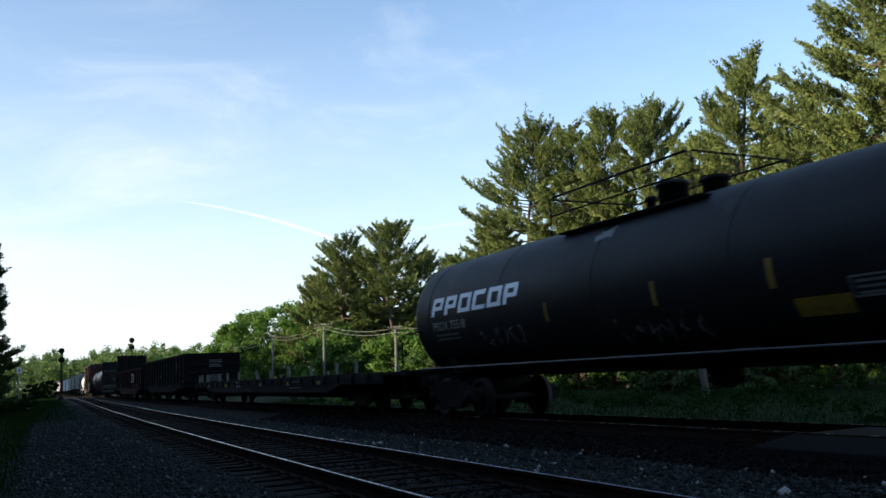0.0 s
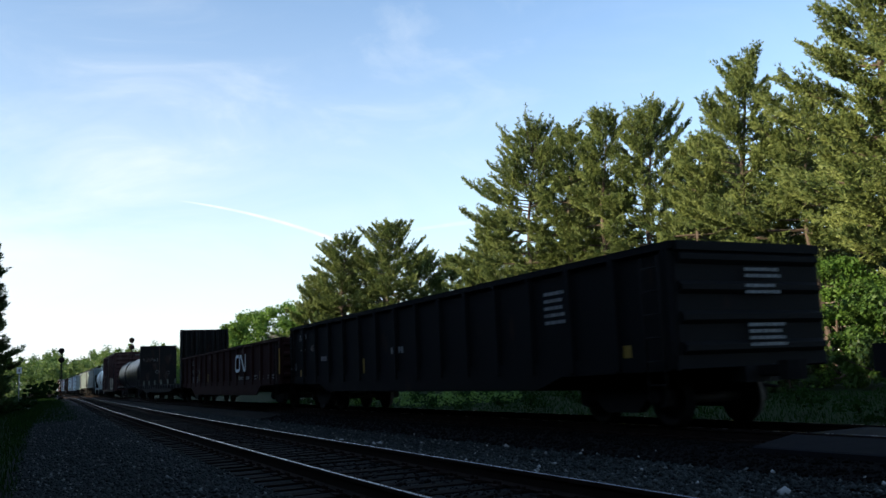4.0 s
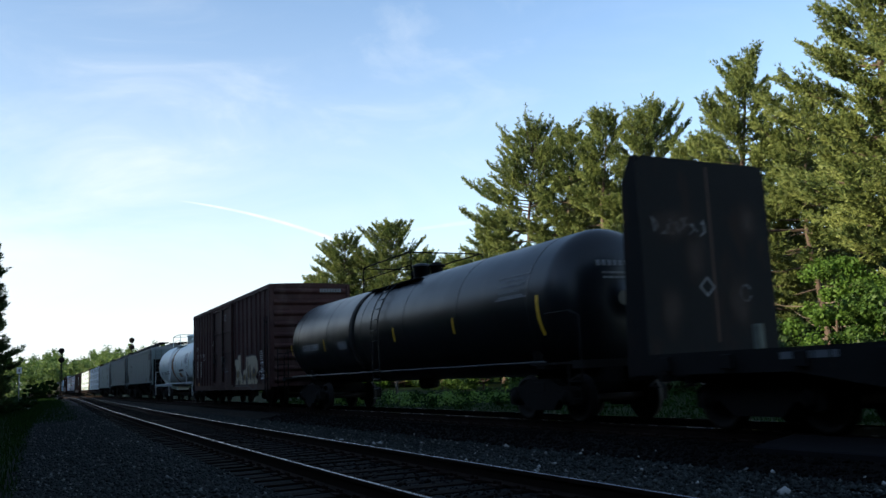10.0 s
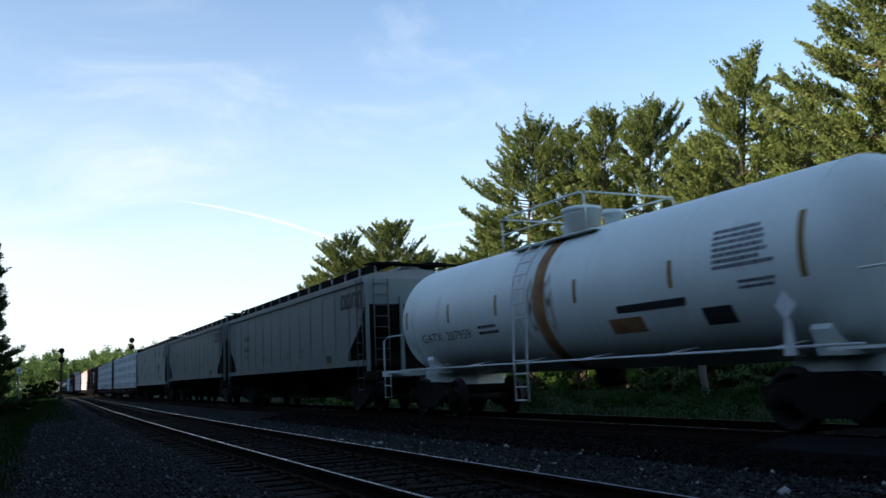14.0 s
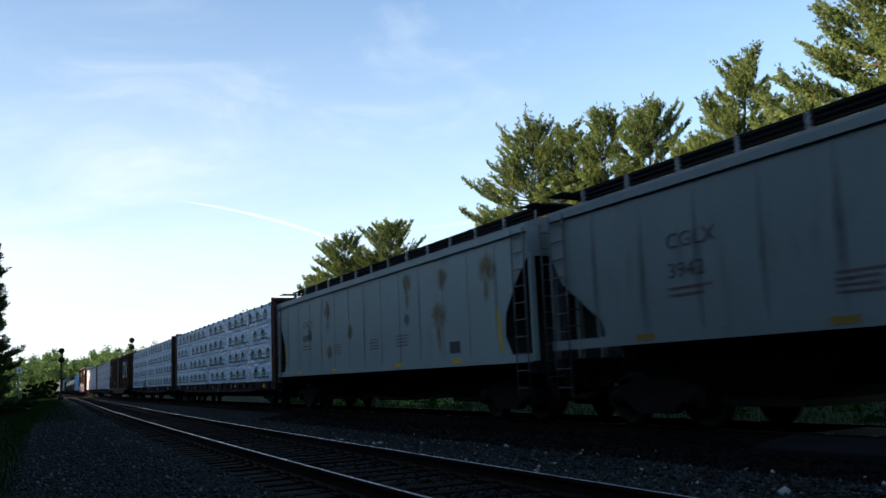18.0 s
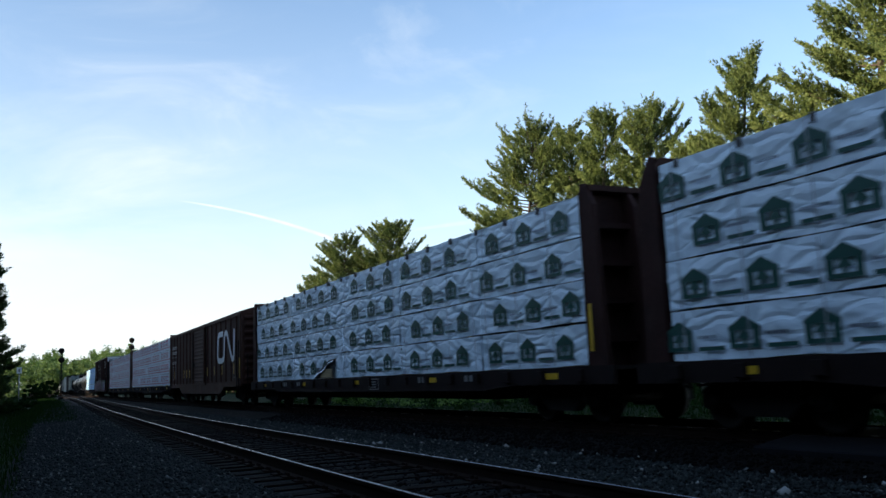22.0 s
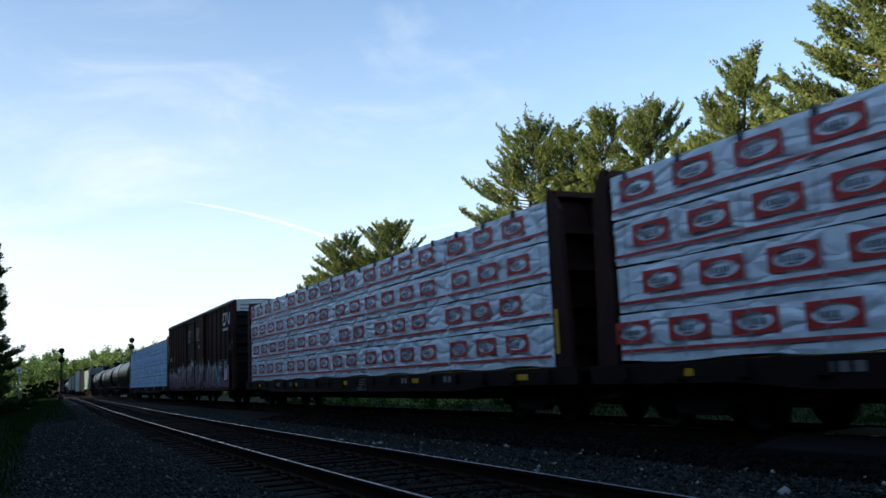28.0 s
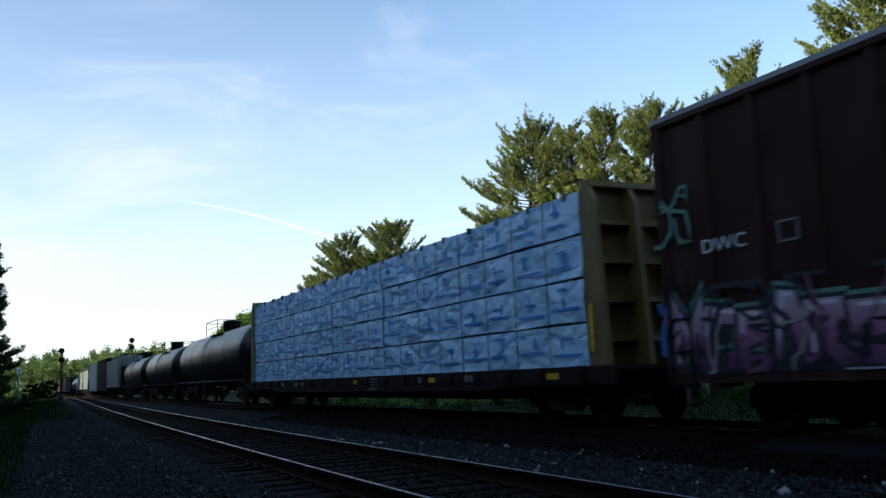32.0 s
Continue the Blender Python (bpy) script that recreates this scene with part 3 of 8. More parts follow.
# ---- train: shared running gear (x forward, -y towards the camera, z from the rail) ----
def gear_meshes():
    wheel = Shape()
    for sgn in (-1, 1):
        y = 0.755 * sgn
        prof = [(y - sgn * 0.075, 0.445), (y - sgn * 0.05, 0.47), (y - sgn * 0.045, 0.425), (y + sgn * 0.07, 0.415), (y + sgn * 0.07, 0.36), (y + sgn * 0.02, 0.33), (y + sgn * 0.02, 0.17), (y + sgn * 0.09, 0.14), (y + sgn * 0.09, 0.0)]
        wheel.lathe(prof, "y", 28)
        wheel.lathe([(y + sgn * 0.1, 0.09), (y + sgn * 0.32, 0.085), (y + sgn * 0.34, 0.05)], "y", 14)
    wheel.tube([(0, -0.7, 0), (0, 0.7, 0)], 0.08, 12)
    wheel = wheel.mesh("wheelset")
    wheel.materials.append(WHEEL)
    frame_ = Shape()
    out = [(-1.12, 0.34), (-1.12, 0.58), (-0.98, 0.66), (-0.72, 0.66), (-0.38, 0.80), (0.38, 0.80), (0.72, 0.66), (0.98, 0.66), (1.12, 0.58), (1.12, 0.34), (0.98, 0.30), (0.86, 0.30), (0.80, 0.42), (0.66, 0.42), (0.42, 0.22), (-0.42, 0.22), (-0.66, 0.42), (-0.80, 0.42), (-0.86, 0.30), (-0.98, 0.30)]
    frame_.prism(out, -0.09, 0.09, "y")
    for x in (-0.89, 0.89):
        frame_.lathe([(-0.16, 0.0), (-0.16, 0.10), (-0.09, 0.14), (0.1, 0.14)], "y", 14, (x, 0, 0.46))
    frame_ = frame_.mesh("side_frame")
    frame_.materials.append(STEEL)
    spring = Shape()
    for x in (-0.2, 0.0, 0.2):
        for k in range(6):
            spring.lathe([(0.27 + 0.045 * k, 0.075), (0.285 + 0.045 * k, 0.088), (0.30 + 0.045 * k, 0.075)], "z", 12, (x, 0, 0))
    spring = spring.mesh("spring_nest")
    spring.materials.append(WHEEL)
    bol = Shape().box(-0.2, 0.2, -1.1, 1.1, 0.52, 0.78, 0.04)
    bol.lathe([(0.78, 0.2), (0.92, 0.2)], "z", 16)
    bol = bol.mesh("truck")
    bol.materials.append(STEEL)
    coup = Shape().box(-0.6, 0.12, -0.09, 0.09, 0.74, 0.92, 0.02)
    coup.prism([(0.1, -0.16), (0.3, -0.2), (0.42, -0.1), (0.3, 0.02), (0.36, 0.14), (0.2, 0.2), (0.08, 0.14)], 0.69, 0.97, "z")
    coup.tube([(-0.2, -0.02, 0.74), (-0.1, -0.25, 0.62), (0.2, -0.32, 0.6)], 0.025, 6)
    coup = coup.mesh("coupler")
    coup.materials.append(STEEL)
    return wheel, frame_, spring, bol, coup


WHEELSET, SIDEFRAME, SPRING, BOLSTER, COUPLER = gear_meshes()
WHEELS = []


def running_gear(car, half, tc, reach=None, near=True):
    """Trucks at +-tc, couplers at the ends."""
    for x in (tc, -tc):
        b = part("truck", BOLSTER, STEEL, car, at=(x, 0, 0))
        for y in (-1.0, 1.0):
            part("side_frame", SIDEFRAME, STEEL, b, at=(0, y, 0))
            if near:
                part("spring_nest", SPRING, WHEEL, b, at=(0, y, 0))
        for dx in (-0.89, 0.89):
            w = part("wheelset", WHEELSET, WHEEL, b, at=(dx, 0, 0.42))
            WHEELS.append((w, car, dx))
    for sgn in (1, -1):
        m = pose(sgn * half, 0, 0, 0, 0, 0 if sgn > 0 else 180)
        part("coupler", COUPLER, STEEL, car, at=m)


# ---- flat pieces laid on a car's side ----
class Decal:
    """Painted shapes on a side: polygons of (x, z), put on the side by where(x, z)."""

    def __init__(self, where):
        self.sh, self.where = Shape(), where

    def poly(self, pts):
        self.sh.face([self.where(x, z) for x, z in pts])
        return self

    def bar(self, x, z, w, h, slant=0.0, split=1):
        for k in range(split):
            a, b = h * k / split, h * (k + 1) / split
            self.poly([(x + slant * a, z + a), (x + w + slant * a, z + a), (x + w + slant * b, z + b), (x + slant * b, z + b)])
        return self

    def stroke(self, pts, w, closed=False):
        """A thick line with square ends and mitred joints."""
        n = len(pts)
        P = [Vector(p) for p in pts]
        lo, hi = [], []
        for i in range(n):
            a = P[i - 1] if i or closed else P[i]
            b = P[(i + 1) % n] if i < n - 1 or closed else P[i]
            d1 = (P[i] - a).normalized() if (P[i] - a).length else (b - P[i]).normalized()
            d2 = (b - P[i]).normalized() if (b - P[i]).length else d1
            d = (d1 + d2).normalized()
            nn = Vector((-d.y, d.x))
            k = w / 2 / max(0.45, abs(nn.dot(Vector((-d1.y, d1.x)))))
            lo.append(P[i] - nn * k)
            hi.append(P[i] + nn * k)
        for i in range(n if closed else n - 1):
            j = (i + 1) % n
            self.poly([lo[i], lo[j], hi[j], hi[i]])
        return self

    def lines(self, x, z, rows, w, h, gap, rnd, pieces=(1, 3)):
        """Small writing that cannot be read: rows of bars."""
        for r in range(rows):
            x0, end = x, x + w * rnd.uniform(0.75, 1.0)
            while x0 < end - h:
                ww = min(end - x0, rnd.uniform(*pieces) * h)
                self.bar(x0, z - r * (h + gap), ww, h)
                x0 += ww + 0.35 * h
        return self


def pieces(name, where, mat, parent, items, label=""):
    """Each (x, z, w, h[, slant]) a part of its own."""
    for it in items:
        d = Decal(where)
        x, z, w, h = it[:4]
        d.bar(x, z, w, h, it[4] if len(it) > 4 else 0.0, max(1, int(h / 0.12)))
        part(name, d.sh, mat, parent, label)


def writing(d, mat, parent, label="", name="lettering"):
    """Painted writing, too small to pick apart."""
    ob = part(name, d.sh, mat, parent, label)
    return tagged(ob, kind="stuff")


def lettered(where, text, x, z, height, mat, parent, wide=1.0, label=""):
    """Painted letters and figures laid on a side, x and z at their lower left."""
    cu = bpy.data.curves.new("lettering", "FONT")
    cu.body, cu.size, cu.resolution_u = text, height / 0.69, 3
    tmp = bpy.data.objects.new("lettering", cu)
    me = bpy.data.meshes.new_from_object(tmp)
    bpy.data.objects.remove(tmp)
    bpy.data.curves.remove(cu)
    for v in me.vertices:
        v.co = where(x + v.co.x * wide, z + v.co.y)
    me.materials.clear()
    return tagged(part("lettering", me, mat, parent, label), kind="stuff")


def side(y=-1.5):
    return lambda x, z: (x, y, z)


def round_side(r, zc, lift=0.006):
    def f(x, z):
        q = max(-1, min(1, (z - zc) / r))
        return (x, -math.sqrt(max(0.0, 1 - q * q)) * (r + lift), zc + q * (r + lift))
    return f


def end_face(x):
    """The front end of a car; across runs from the far side to the near side."""
    return lambda a, z: (x, a, z)


def ladder(car, x, y, z0, z1, w=0.42, rungs=7, along="x", mat=STEEL, r=0.014, name="ladder"):
    sh = Shape()
    a0, a1 = -w / 2, w / 2
    put = (lambda a, z: (x + a, y, z)) if along == "x" else (lambda a, z: (x, y + a, z))
    for a in (a0, a1):
        sh.tube([put(a, z0), put(a, z1)], r * 1.4, 6)
    for k in range(rungs):
        z = z0 + (z1 - z0) * (k + 0.5) / rungs
        sh.tube([put(a0, z), put(a1, z)], r, 6)
    return part(name, sh, mat, car)


def soft_patch(parent, where, cx, cz, rx, rz, mat, name, label, rnd):
    """A stain that thins out towards its edge."""
    sh, thick = Shape(), []
    n = 18
    rim = [rnd.uniform(0.75, 1.15) for _ in range(n)]
    for ring, t in ((0.0, 1.0), (0.45, 0.8), (1.0, 0.0)):
        for k in range(n):
            a = 6.283 * k / n
            q = ring * rim[k]
            p = where(cx + rx * q * math.cos(a), cz + rz * q * math.sin(a))
            sh.v.append((p[0], p[1] - 0.003, p[2]))
            thick.append(t)
    for r in range(2):
        for k in range(n):
            a, b = r * n + k, r * n + (k + 1) % n
            sh.f.append((a, b, b + n, a + n))
            sh.s.append(True)
    ob = part(name, sh, mat, parent, label)
    ob.data.attributes.new("thick", "FLOAT", "POINT").data.foreach_set("value", thick)
    return ob


def stain_material(name, color, dark, amount):
    m = material(name, color, 0.85, vary=0.3, scale=5, fine=30, bump=0, second=dark)
    t = m.node_tree
    n = t.nodes
    at_, tr, mx = n.new("ShaderNodeAttribute"), n.new("ShaderNodeBsdfTransparent"), n.new("ShaderNodeMixShader")
    at_.attribute_name = "thick"
    tc, no, mu = n.new("ShaderNodeTexCoord"), n.new("ShaderNodeTexNoise"), n.new("ShaderNodeMath")
    no.inputs["Scale"].default_value = 6.0
    no.inputs["Detail"].default_value = 5.0
    t.links.new(tc.outputs["Object"], no.inputs["Vector"])
    mu.operation = "MULTIPLY"
    t.links.new(at_.outputs["Fac"], mu.inputs[0])
    t.links.new(no.outputs["Fac"], mu.inputs[1])
    m2 = n.new("ShaderNodeMath")
    m2.operation = "MULTIPLY"
    m2.use_clamp = True
    m2.inputs[1].default_value = amount
    t.links.new(mu.outputs[0], m2.inputs[0])
    t.links.new(m2.outputs[0], mx.inputs[0])
    t.links.new(tr.outputs[0], mx.inputs[1])
    t.links.new(n["Principled BSDF"].outputs[0], mx.inputs[2])
    t.links.new(mx.outputs[0], n["Material Output"].inputs["Surface"])
    return m


DARKRUST = material("dark_rust", (0.06, 0.03, 0.018), 0.85, vary=0.4, scale=4)
GRIMERUST = stain_material("grimy_rust", (0.05, 0.025, 0.016), (0.03, 0.018, 0.012), 1.5)
GRIME = stain_material("thin_grime", (0.05, 0.054, 0.052), (0.08, 0.084, 0.078), 0.65)
RUSTSTAIN = stain_material("thin_rust_stain", (0.30, 0.19, 0.08), (0.36, 0.27, 0.15), 1.1)
RUSTPATCH = stain_material("ochre_rust_patch", (0.32, 0.215, 0.07), (0.22, 0.13, 0.045), 1.5)


# ---- tank cars ----
def tank_car(s16, frame_len, tank_len, r, zc, mat, label, fit=None, white=False, top=(-1.5, 1.5, 0.0, 0.55), group="freight cars", far=False, nose=0.0, dome_r=0.44, climb=True):
    car = ride(thing("tank_car", label, "tank car", group), s16)
    h = tank_len / 2
    head = 0.62
    prof = [(-h + head * (1 - math.cos(a)), r * math.sin(a) ** 0.66) for a in np.linspace(0.03, math.pi / 2, 12)]
    prof = prof + [(-x - nose, rr) for x, rr in reversed(prof)]
    shell = part("tank_shell", Shape().lathe(prof, "x", 28 if far else 56, (0, 0, zc)), mat, car)
    F = frame_len / 2
    trim = WHITETANK if white else STEEL
    if not far:
        band = Shape().lathe([(-0.012, r + 0.001), (-0.012, r + 0.006), (0.012, r + 0.006), (0.012, r + 0.001)], "x", 56).mesh("weld_seam")
        for x in np.linspace(-h + 1.2, h - 1.2, 6):
            part("weld_seam", band, mat, shell, at=(float(x), 0, zc))
    for sgn in (1, -1):
        e = Shape()
        e.box(min(sgn * F, sgn * (F - 3.2)), max(sgn * F, sgn * (F - 3.2)), -0.35, 0.35, 0.72, 1.08)
        e.box(min(sgn * F, sgn * (F - 0.35)), max(sgn * F, sgn * (F - 0.35)), -1.45, 1.45, 0.98, 1.12)
        e.box(min(sgn * (F - 0.35), sgn * (F - 1.7)), max(sgn * (F - 0.35), sgn * (F - 1.7)), -1.45, -1.05, 1.06, 1.10)
        e.box(min(sgn * (F - 0.35), sgn * (F - 1.7)), max(sgn * (F - 0.35), sgn * (F - 1.7)), 1.05, 1.45, 1.06, 1.10)
        part("end_platform", e, trim, car)
        c = Shape()
        x = sgn * (F - 2.1)
        c.prism([(-0.95, 1.0), (0.95, 1.0), (1.06, 1.34), (0.95, zc - 0.75), (-0.95, zc - 0.75), (-1.06, 1.34)], x - 0.16, x + 0.16)
        part("saddle", c, trim, car)
        for y in (-1.42, 1.42):
            g = Shape()
            g.tube([(sgn * (F - 0.1), y, 0.45), (sgn * (F - 0.1), y, 1.9), (sgn * (F - 0.4), y, 2.0), (sgn * (F - 1.2), y * 0.98, 2.0)], 0.018, 6)
            g.tube([(sgn * (F - 0.1), y, 0.45), (sgn * (F - 0.5), y, 0.45), (sgn * (F - 0.5), y, 1.05)], 0.018, 6)
            g.tube([(sgn * (F - 0.1), y, 0.75), (sgn * (F - 0.5), y, 0.75)], 0.018, 6)
            part("grab_rail", g, WHITETANK if white else STEEL, car)
    for y in (-1.44, 1.44):
        rail = Shape()
        rail.tube([(-F + 1.2, y, 1.12), (F - 1.2, y, 1.12)], 0.022, 6)
        for x in np.linspace(-F + 2.6, F - 2.6, 6):
            rail.tube([(x, y, 1.12), (x + 0.18, y * 0.62, zc - r * 0.80)], 0.016, 5)
        part("side_rail", rail, WHITEPAINT if white else WORN, car)
    # manway, platform and its railing on top
    x0, x1, xd, rise = top
    zt = zc + r
    dome = Shape().lathe([(zt - 0.1, dome_r), (zt + rise - 0.1, dome_r), (zt + rise - 0.1, dome_r + 0.04), (zt + rise - 0.04, dome_r + 0.04), (zt + rise, dome_r * 0.7), (zt + rise + 0.01, 0.0)], "z", 24, (xd, 0, 0))
    part("manway_dome", dome, WHITETANK if white else mat, car)
    for k, (dx, rr, hh) in enumerate(((0.75, 0.11, 0.34), (1.15, 0.16, 0.24), (-0.7, 0.08, 0.28))):
        v = Shape().lathe([(zt - 0.1, rr), (zt + hh * 0.7, rr), (zt + hh * 0.72, rr * 1.5), (zt + hh, rr * 1.3), (zt + hh + 0.02, 0.0)], "z", 12, (xd + dx, 0.1 - 0.2 * (k % 2), 0))
        part("top_valve", v, STEEL if not white else trim, car)
    for y in (-0.7, 0.7):
        p = Shape().box(x0, x1, y - 0.22, y + 0.22, zt - 0.20, zt - 0.175)
        for x in (x0 + 0.1, (x0 + x1) / 2, x1 - 0.1):
            p.box(x - 0.03, x + 0.03, y - 0.05, y + 0.05, zt - 0.5, zt - 0.2)
        part("top_platform", p, trim, car)
    for y in (-1.05, 1.05):
        q = Shape()
        q.tube([(x0, y, zt - 0.22), (x0, y, zt + 0.42), (x0 + 0.12, y, zt + 0.5), (x1 - 0.12, y, zt + 0.5), (x1, y, zt + 0.42), (x1, y, zt - 0.22)], 0.02, 6)
        q.tube([(x0, y, zt + 0.15), (x1, y, zt + 0.15)], 0.015, 6)
        part("top_railing", q, trim, car)
    for x in (x0, x1):
        part("top_railing", Shape().tube([(x, -1.05, zt + 0.48), (x, 1.05, zt + 0.48)], 0.018, 6), trim, car)
    for y in (-1.0,) if climb else ():
        lad = Shape()
        arc = []
        for k in range(9):
            a = -0.6 + 1.55 * k / 8
            arc.append((y * (r + 0.1) * math.cos(a), zc + (r + 0.1) * math.sin(a)))
        xl = xd - (0.28 if white else 0.0)
        for x in (xl - 0.24, xl + 0.24):
            lad.tube([(x, y * 1.46, 0.4), (x, y * 1.46, 1.3)] + [(x, p_[0], p_[1]) for p_ in arc[2:]], 0.02, 5)
        for k in range(4):
            lad.tube([(xl - 0.24, y * 1.46, 0.42 + 0.25 * k), (xl + 0.24, y * 1.46, 0.42 + 0.25 * k)], 0.016, 5)
        for p_ in arc[2:]:
            lad.tube([(xl - 0.24, p_[0], p_[1]), (xl + 0.24, p_[0], p_[1])], 0.016, 5)
        part("side_ladder", lad, WHITEPAINT if white else mat, car)
    val = Shape().lathe([(0.62, 0.18), (0.66, 0.26), (0.9, 0.3), (zc - r + 0.1, 0.34)], "z", 16)
    val.tube([(-0.4, 0, 0.7), (0.4, 0, 0.7)], 0.05, 8)
    part("outlet_valve", val, STEEL, car)
    running_gear(car, F + 0.35, F - 2.0, near=not far)
    if fit:
        fit(car, shell, round_side(r, zc), h)
    return car


def block_mark_tank_marks(car, shell, w, h):
    rnd = random.Random(3)
    d = Decal(w)
    for k in range(6):  # six slanted white blocks of a maker's mark
        x0, z0, lw = -7.72 + 0.645 * k, 2.30, 0.56
        d.bar(x0, z0, 0.15, 0.40, 0.2, 4)
        d.bar(x0 + 0.06, z0 + 0.31, lw - 0.06, 0.10, 0.2, 1)
        if k in (0, 1, 5):
            d.bar(x0 + 0.03, z0 + 0.13, lw - 0.08, 0.09, 0.2, 1)
            d.bar(x0 + lw - 0.15, z0 + 0.13, 0.14, 0.22, 0.2, 2)
        else:
            d.bar(x0 + 0.02, z0, lw - 0.02, 0.09, 0.2, 1)
            if k != 3:
                d.bar(x0 + lw - 0.15, z0, 0.14, 0.40, 0.2, 4)
    writing(d, MARKWHITE, shell, "row of slanted white blocks", "maker_mark")
    d = Decal(w)
    lettered(w, "PROX 75518", -7.7, 1.97, 0.19, SMOKE, shell, 1.05)
    d.lines(-7.6, 1.84, 2, 1.3, 0.04, 0.05, rnd)
    writing(d, GREYPAINT, shell)
    for x0, z0, s_ in ((-5.7, 1.5, 0.42), (-1.15, 1.35, 0.5)):  # pale spray-painted scrawls
        d = Decal(w)
        pen = x0
        for k in range(6):
            pts = [(pen + s_ * rnd.uniform(0, 0.6), z0 + s_ * rnd.uniform(0, 0.85)) for _ in range(5)]
            d.stroke(pts, 0.035)
            pen += s_ * 0.72
        writing(d, GREYPAINT, shell, "faint scrawled spray paint", "graffiti")
    d = Decal(w)
    for _ in range(3):
        pts = [(-1.9 + rnd.uniform(0, 0.7), 3.15 + rnd.uniform(0, 0.25)) for _ in range(4)]
        d.stroke(pts, 0.06)
    writing(d, GREYPAINT, shell, "worn pale paint mark", "graffiti")
    pieces("reflector", w, DIMYELLOW, shell, [(-3.05, 1.85, 0.1, 0.36), (-0.05, 1.88, 0.1, 0.38), (2.25, 1.9, 0.11, 0.4), (5.2, 1.9, 0.1, 0.4), (8.2, 1.9, 0.1, 0.4)])
    pieces("placard", w, DIMYELLOW, shell, [(2.55, 1.5, 0.85, 0.24)])
    d = Decal(w)
    d.stroke([(3.45, 1.68), (4.2, 1.68), (4.2, 1.92), (3.45, 1.92)], 0.025, True)
    d.lines(3.52, 1.84, 3, 0.6, 0.035, 0.035, rnd)
    writing(d, GREYPAINT, shell)


def gloss_tank_marks(car, shell, w, h):
    rnd = random.Random(4)
    pieces("reflector", w, YELLOW, shell, [(x0, 1.86, 0.09, 0.36) for x0 in (-h + 0.35, -4.75, -2.2, 0.82, 4.2)] + [(7.72, 1.62, 0.1, 0.75)])
    lettered(w, "GATX 53887", -6.95, 1.93, 0.19, WHITEPAINT, shell, 1.12)
    d = Decal(w)
    d.lines(-h + 0.8, 1.88, 1, 2.2, 0.03, 0.05, rnd)
    writing(d, GREYPAINT, shell)
    pieces("placard", w, GREYPAINT, shell, [(-3.45, 1.84, 0.75, 0.24)])
    d = Decal(w)
    d.stroke([(h - 2.4, 2.4), (h - 1.2, 2.4), (h - 1.2, 2.85), (h - 2.4, 2.85)], 0.03, True)
    d.lines(h - 2.3, 2.74, 4, 1.0, 0.05, 0.06, rnd)
    writing(d, GREYPAINT, shell)
    e = Decal(lambda a, z: (h - 0.62 * (1 - math.sqrt(max(0, 1 - ((a / 1.40) ** 2 + ((z - 2.25) / 1.40) ** 2) ** 1.5))) + 0.015, a, z))
    for k in range(9):
        e.bar(-0.55 + 0.12 * k, 2.85, 0.08, 0.11)
    e.lines(-0.45, 2.7, 2, 0.8, 0.04, 0.05, rnd)
    writing(e, GREYPAINT, shell)
    band = Shape().lathe([(-2.4, 1.401), (-2.4, 1.412), (-2.0, 1.412), (-2.0, 1.401)], "x", 56, (0, 0, 2.25))
    part("jacket_band", band, STEEL, shell)


def white_tank_marks(car, shell, w, h):
    rnd = random.Random(6)
    r = 1.36
    band = Shape().lathe([(-0.50, r), (-0.50, r + 0.009), (-0.14, r + 0.009), (-0.14, r)], "x", 56, (0, 0, 2.30))
    part("rust_band", band, RUSTBAND, shell, "rust-brown streak round the tank")
    for x0, x1 in ((-0.72, -0.5), (-0.14, 0.12)):
        soft_patch(shell, lambda x, z: w(x, z), (x0 + x1) / 2, 2.2, (x1 - x0) * 0.8, 1.1, RUSTSTAIN, "rust_stain", "pale rust stain beside the streak", rnd)
    pieces("reflector", w, DIMYELLOW, shell, [(x0, 2.12, 0.09, 0.42) for x0 in (-6.38, -4.12, -1.98, 0.80, 3.28)] + [(5.72, 2.0, 0.11, 0.86)])
    d = Decal(w)
    lettered(w, "GATX  207959", -5.62, 1.74, 0.19, BLACKPAINT, shell, 1.42)
    d.lines(-2.8, 1.9, 2, 0.9, 0.06, 0.06, rnd)
    writing(d, BLACKPAINT, shell)
    pieces("placard", w, BLACKPAINT, shell, [(1.93, 1.84, 1.64, 0.12), (3.82, 1.52, 0.6, 0.25)])
    pieces("placard", w, RUSTBAND, shell, [(1.63, 1.52, 0.85, 0.24)])
    d = Decal(w)
    d.lines(4.22, 2.78, 7, 1.15, 0.05, 0.035, rnd)
    d.lines(4.66, 2.04, 2, 0.65, 0.04, 0.04, rnd)
    writing(d, GREYINK, shell)
    d = Decal(side(-1.47))
    d.poly([(5.36, 1.66), (5.54, 1.46), (5.72, 1.66), (5.54, 1.86)])
    part("diamond_placard", d.sh, WHITEPAINT, car, "pale diamond-shaped placard")
    part("placard_post", Shape().prism([(5.44, 1.02), (5.62, 1.02), (5.57, 1.48), (5.50, 1.48)], -1.46, -1.43, "y"), WHITEPAINT, car)
    e = Decal(lambda a, z: (h - 0.6 - 0.62 * (1 - math.sqrt(max(0, 1 - ((a / 1.36) ** 2 + ((z - 2.30) / 1.36) ** 2) ** 1.5))) + 0.015, a, z))
    for k in range(9):
        e.bar(-0.55 + 0.12 * k, 2.75, 0.08, 0.10)
    e.lines(-0.45, 2.6, 3, 0.8, 0.04, 0.05, rnd)
    writing(e, BLACKPAINT, shell)


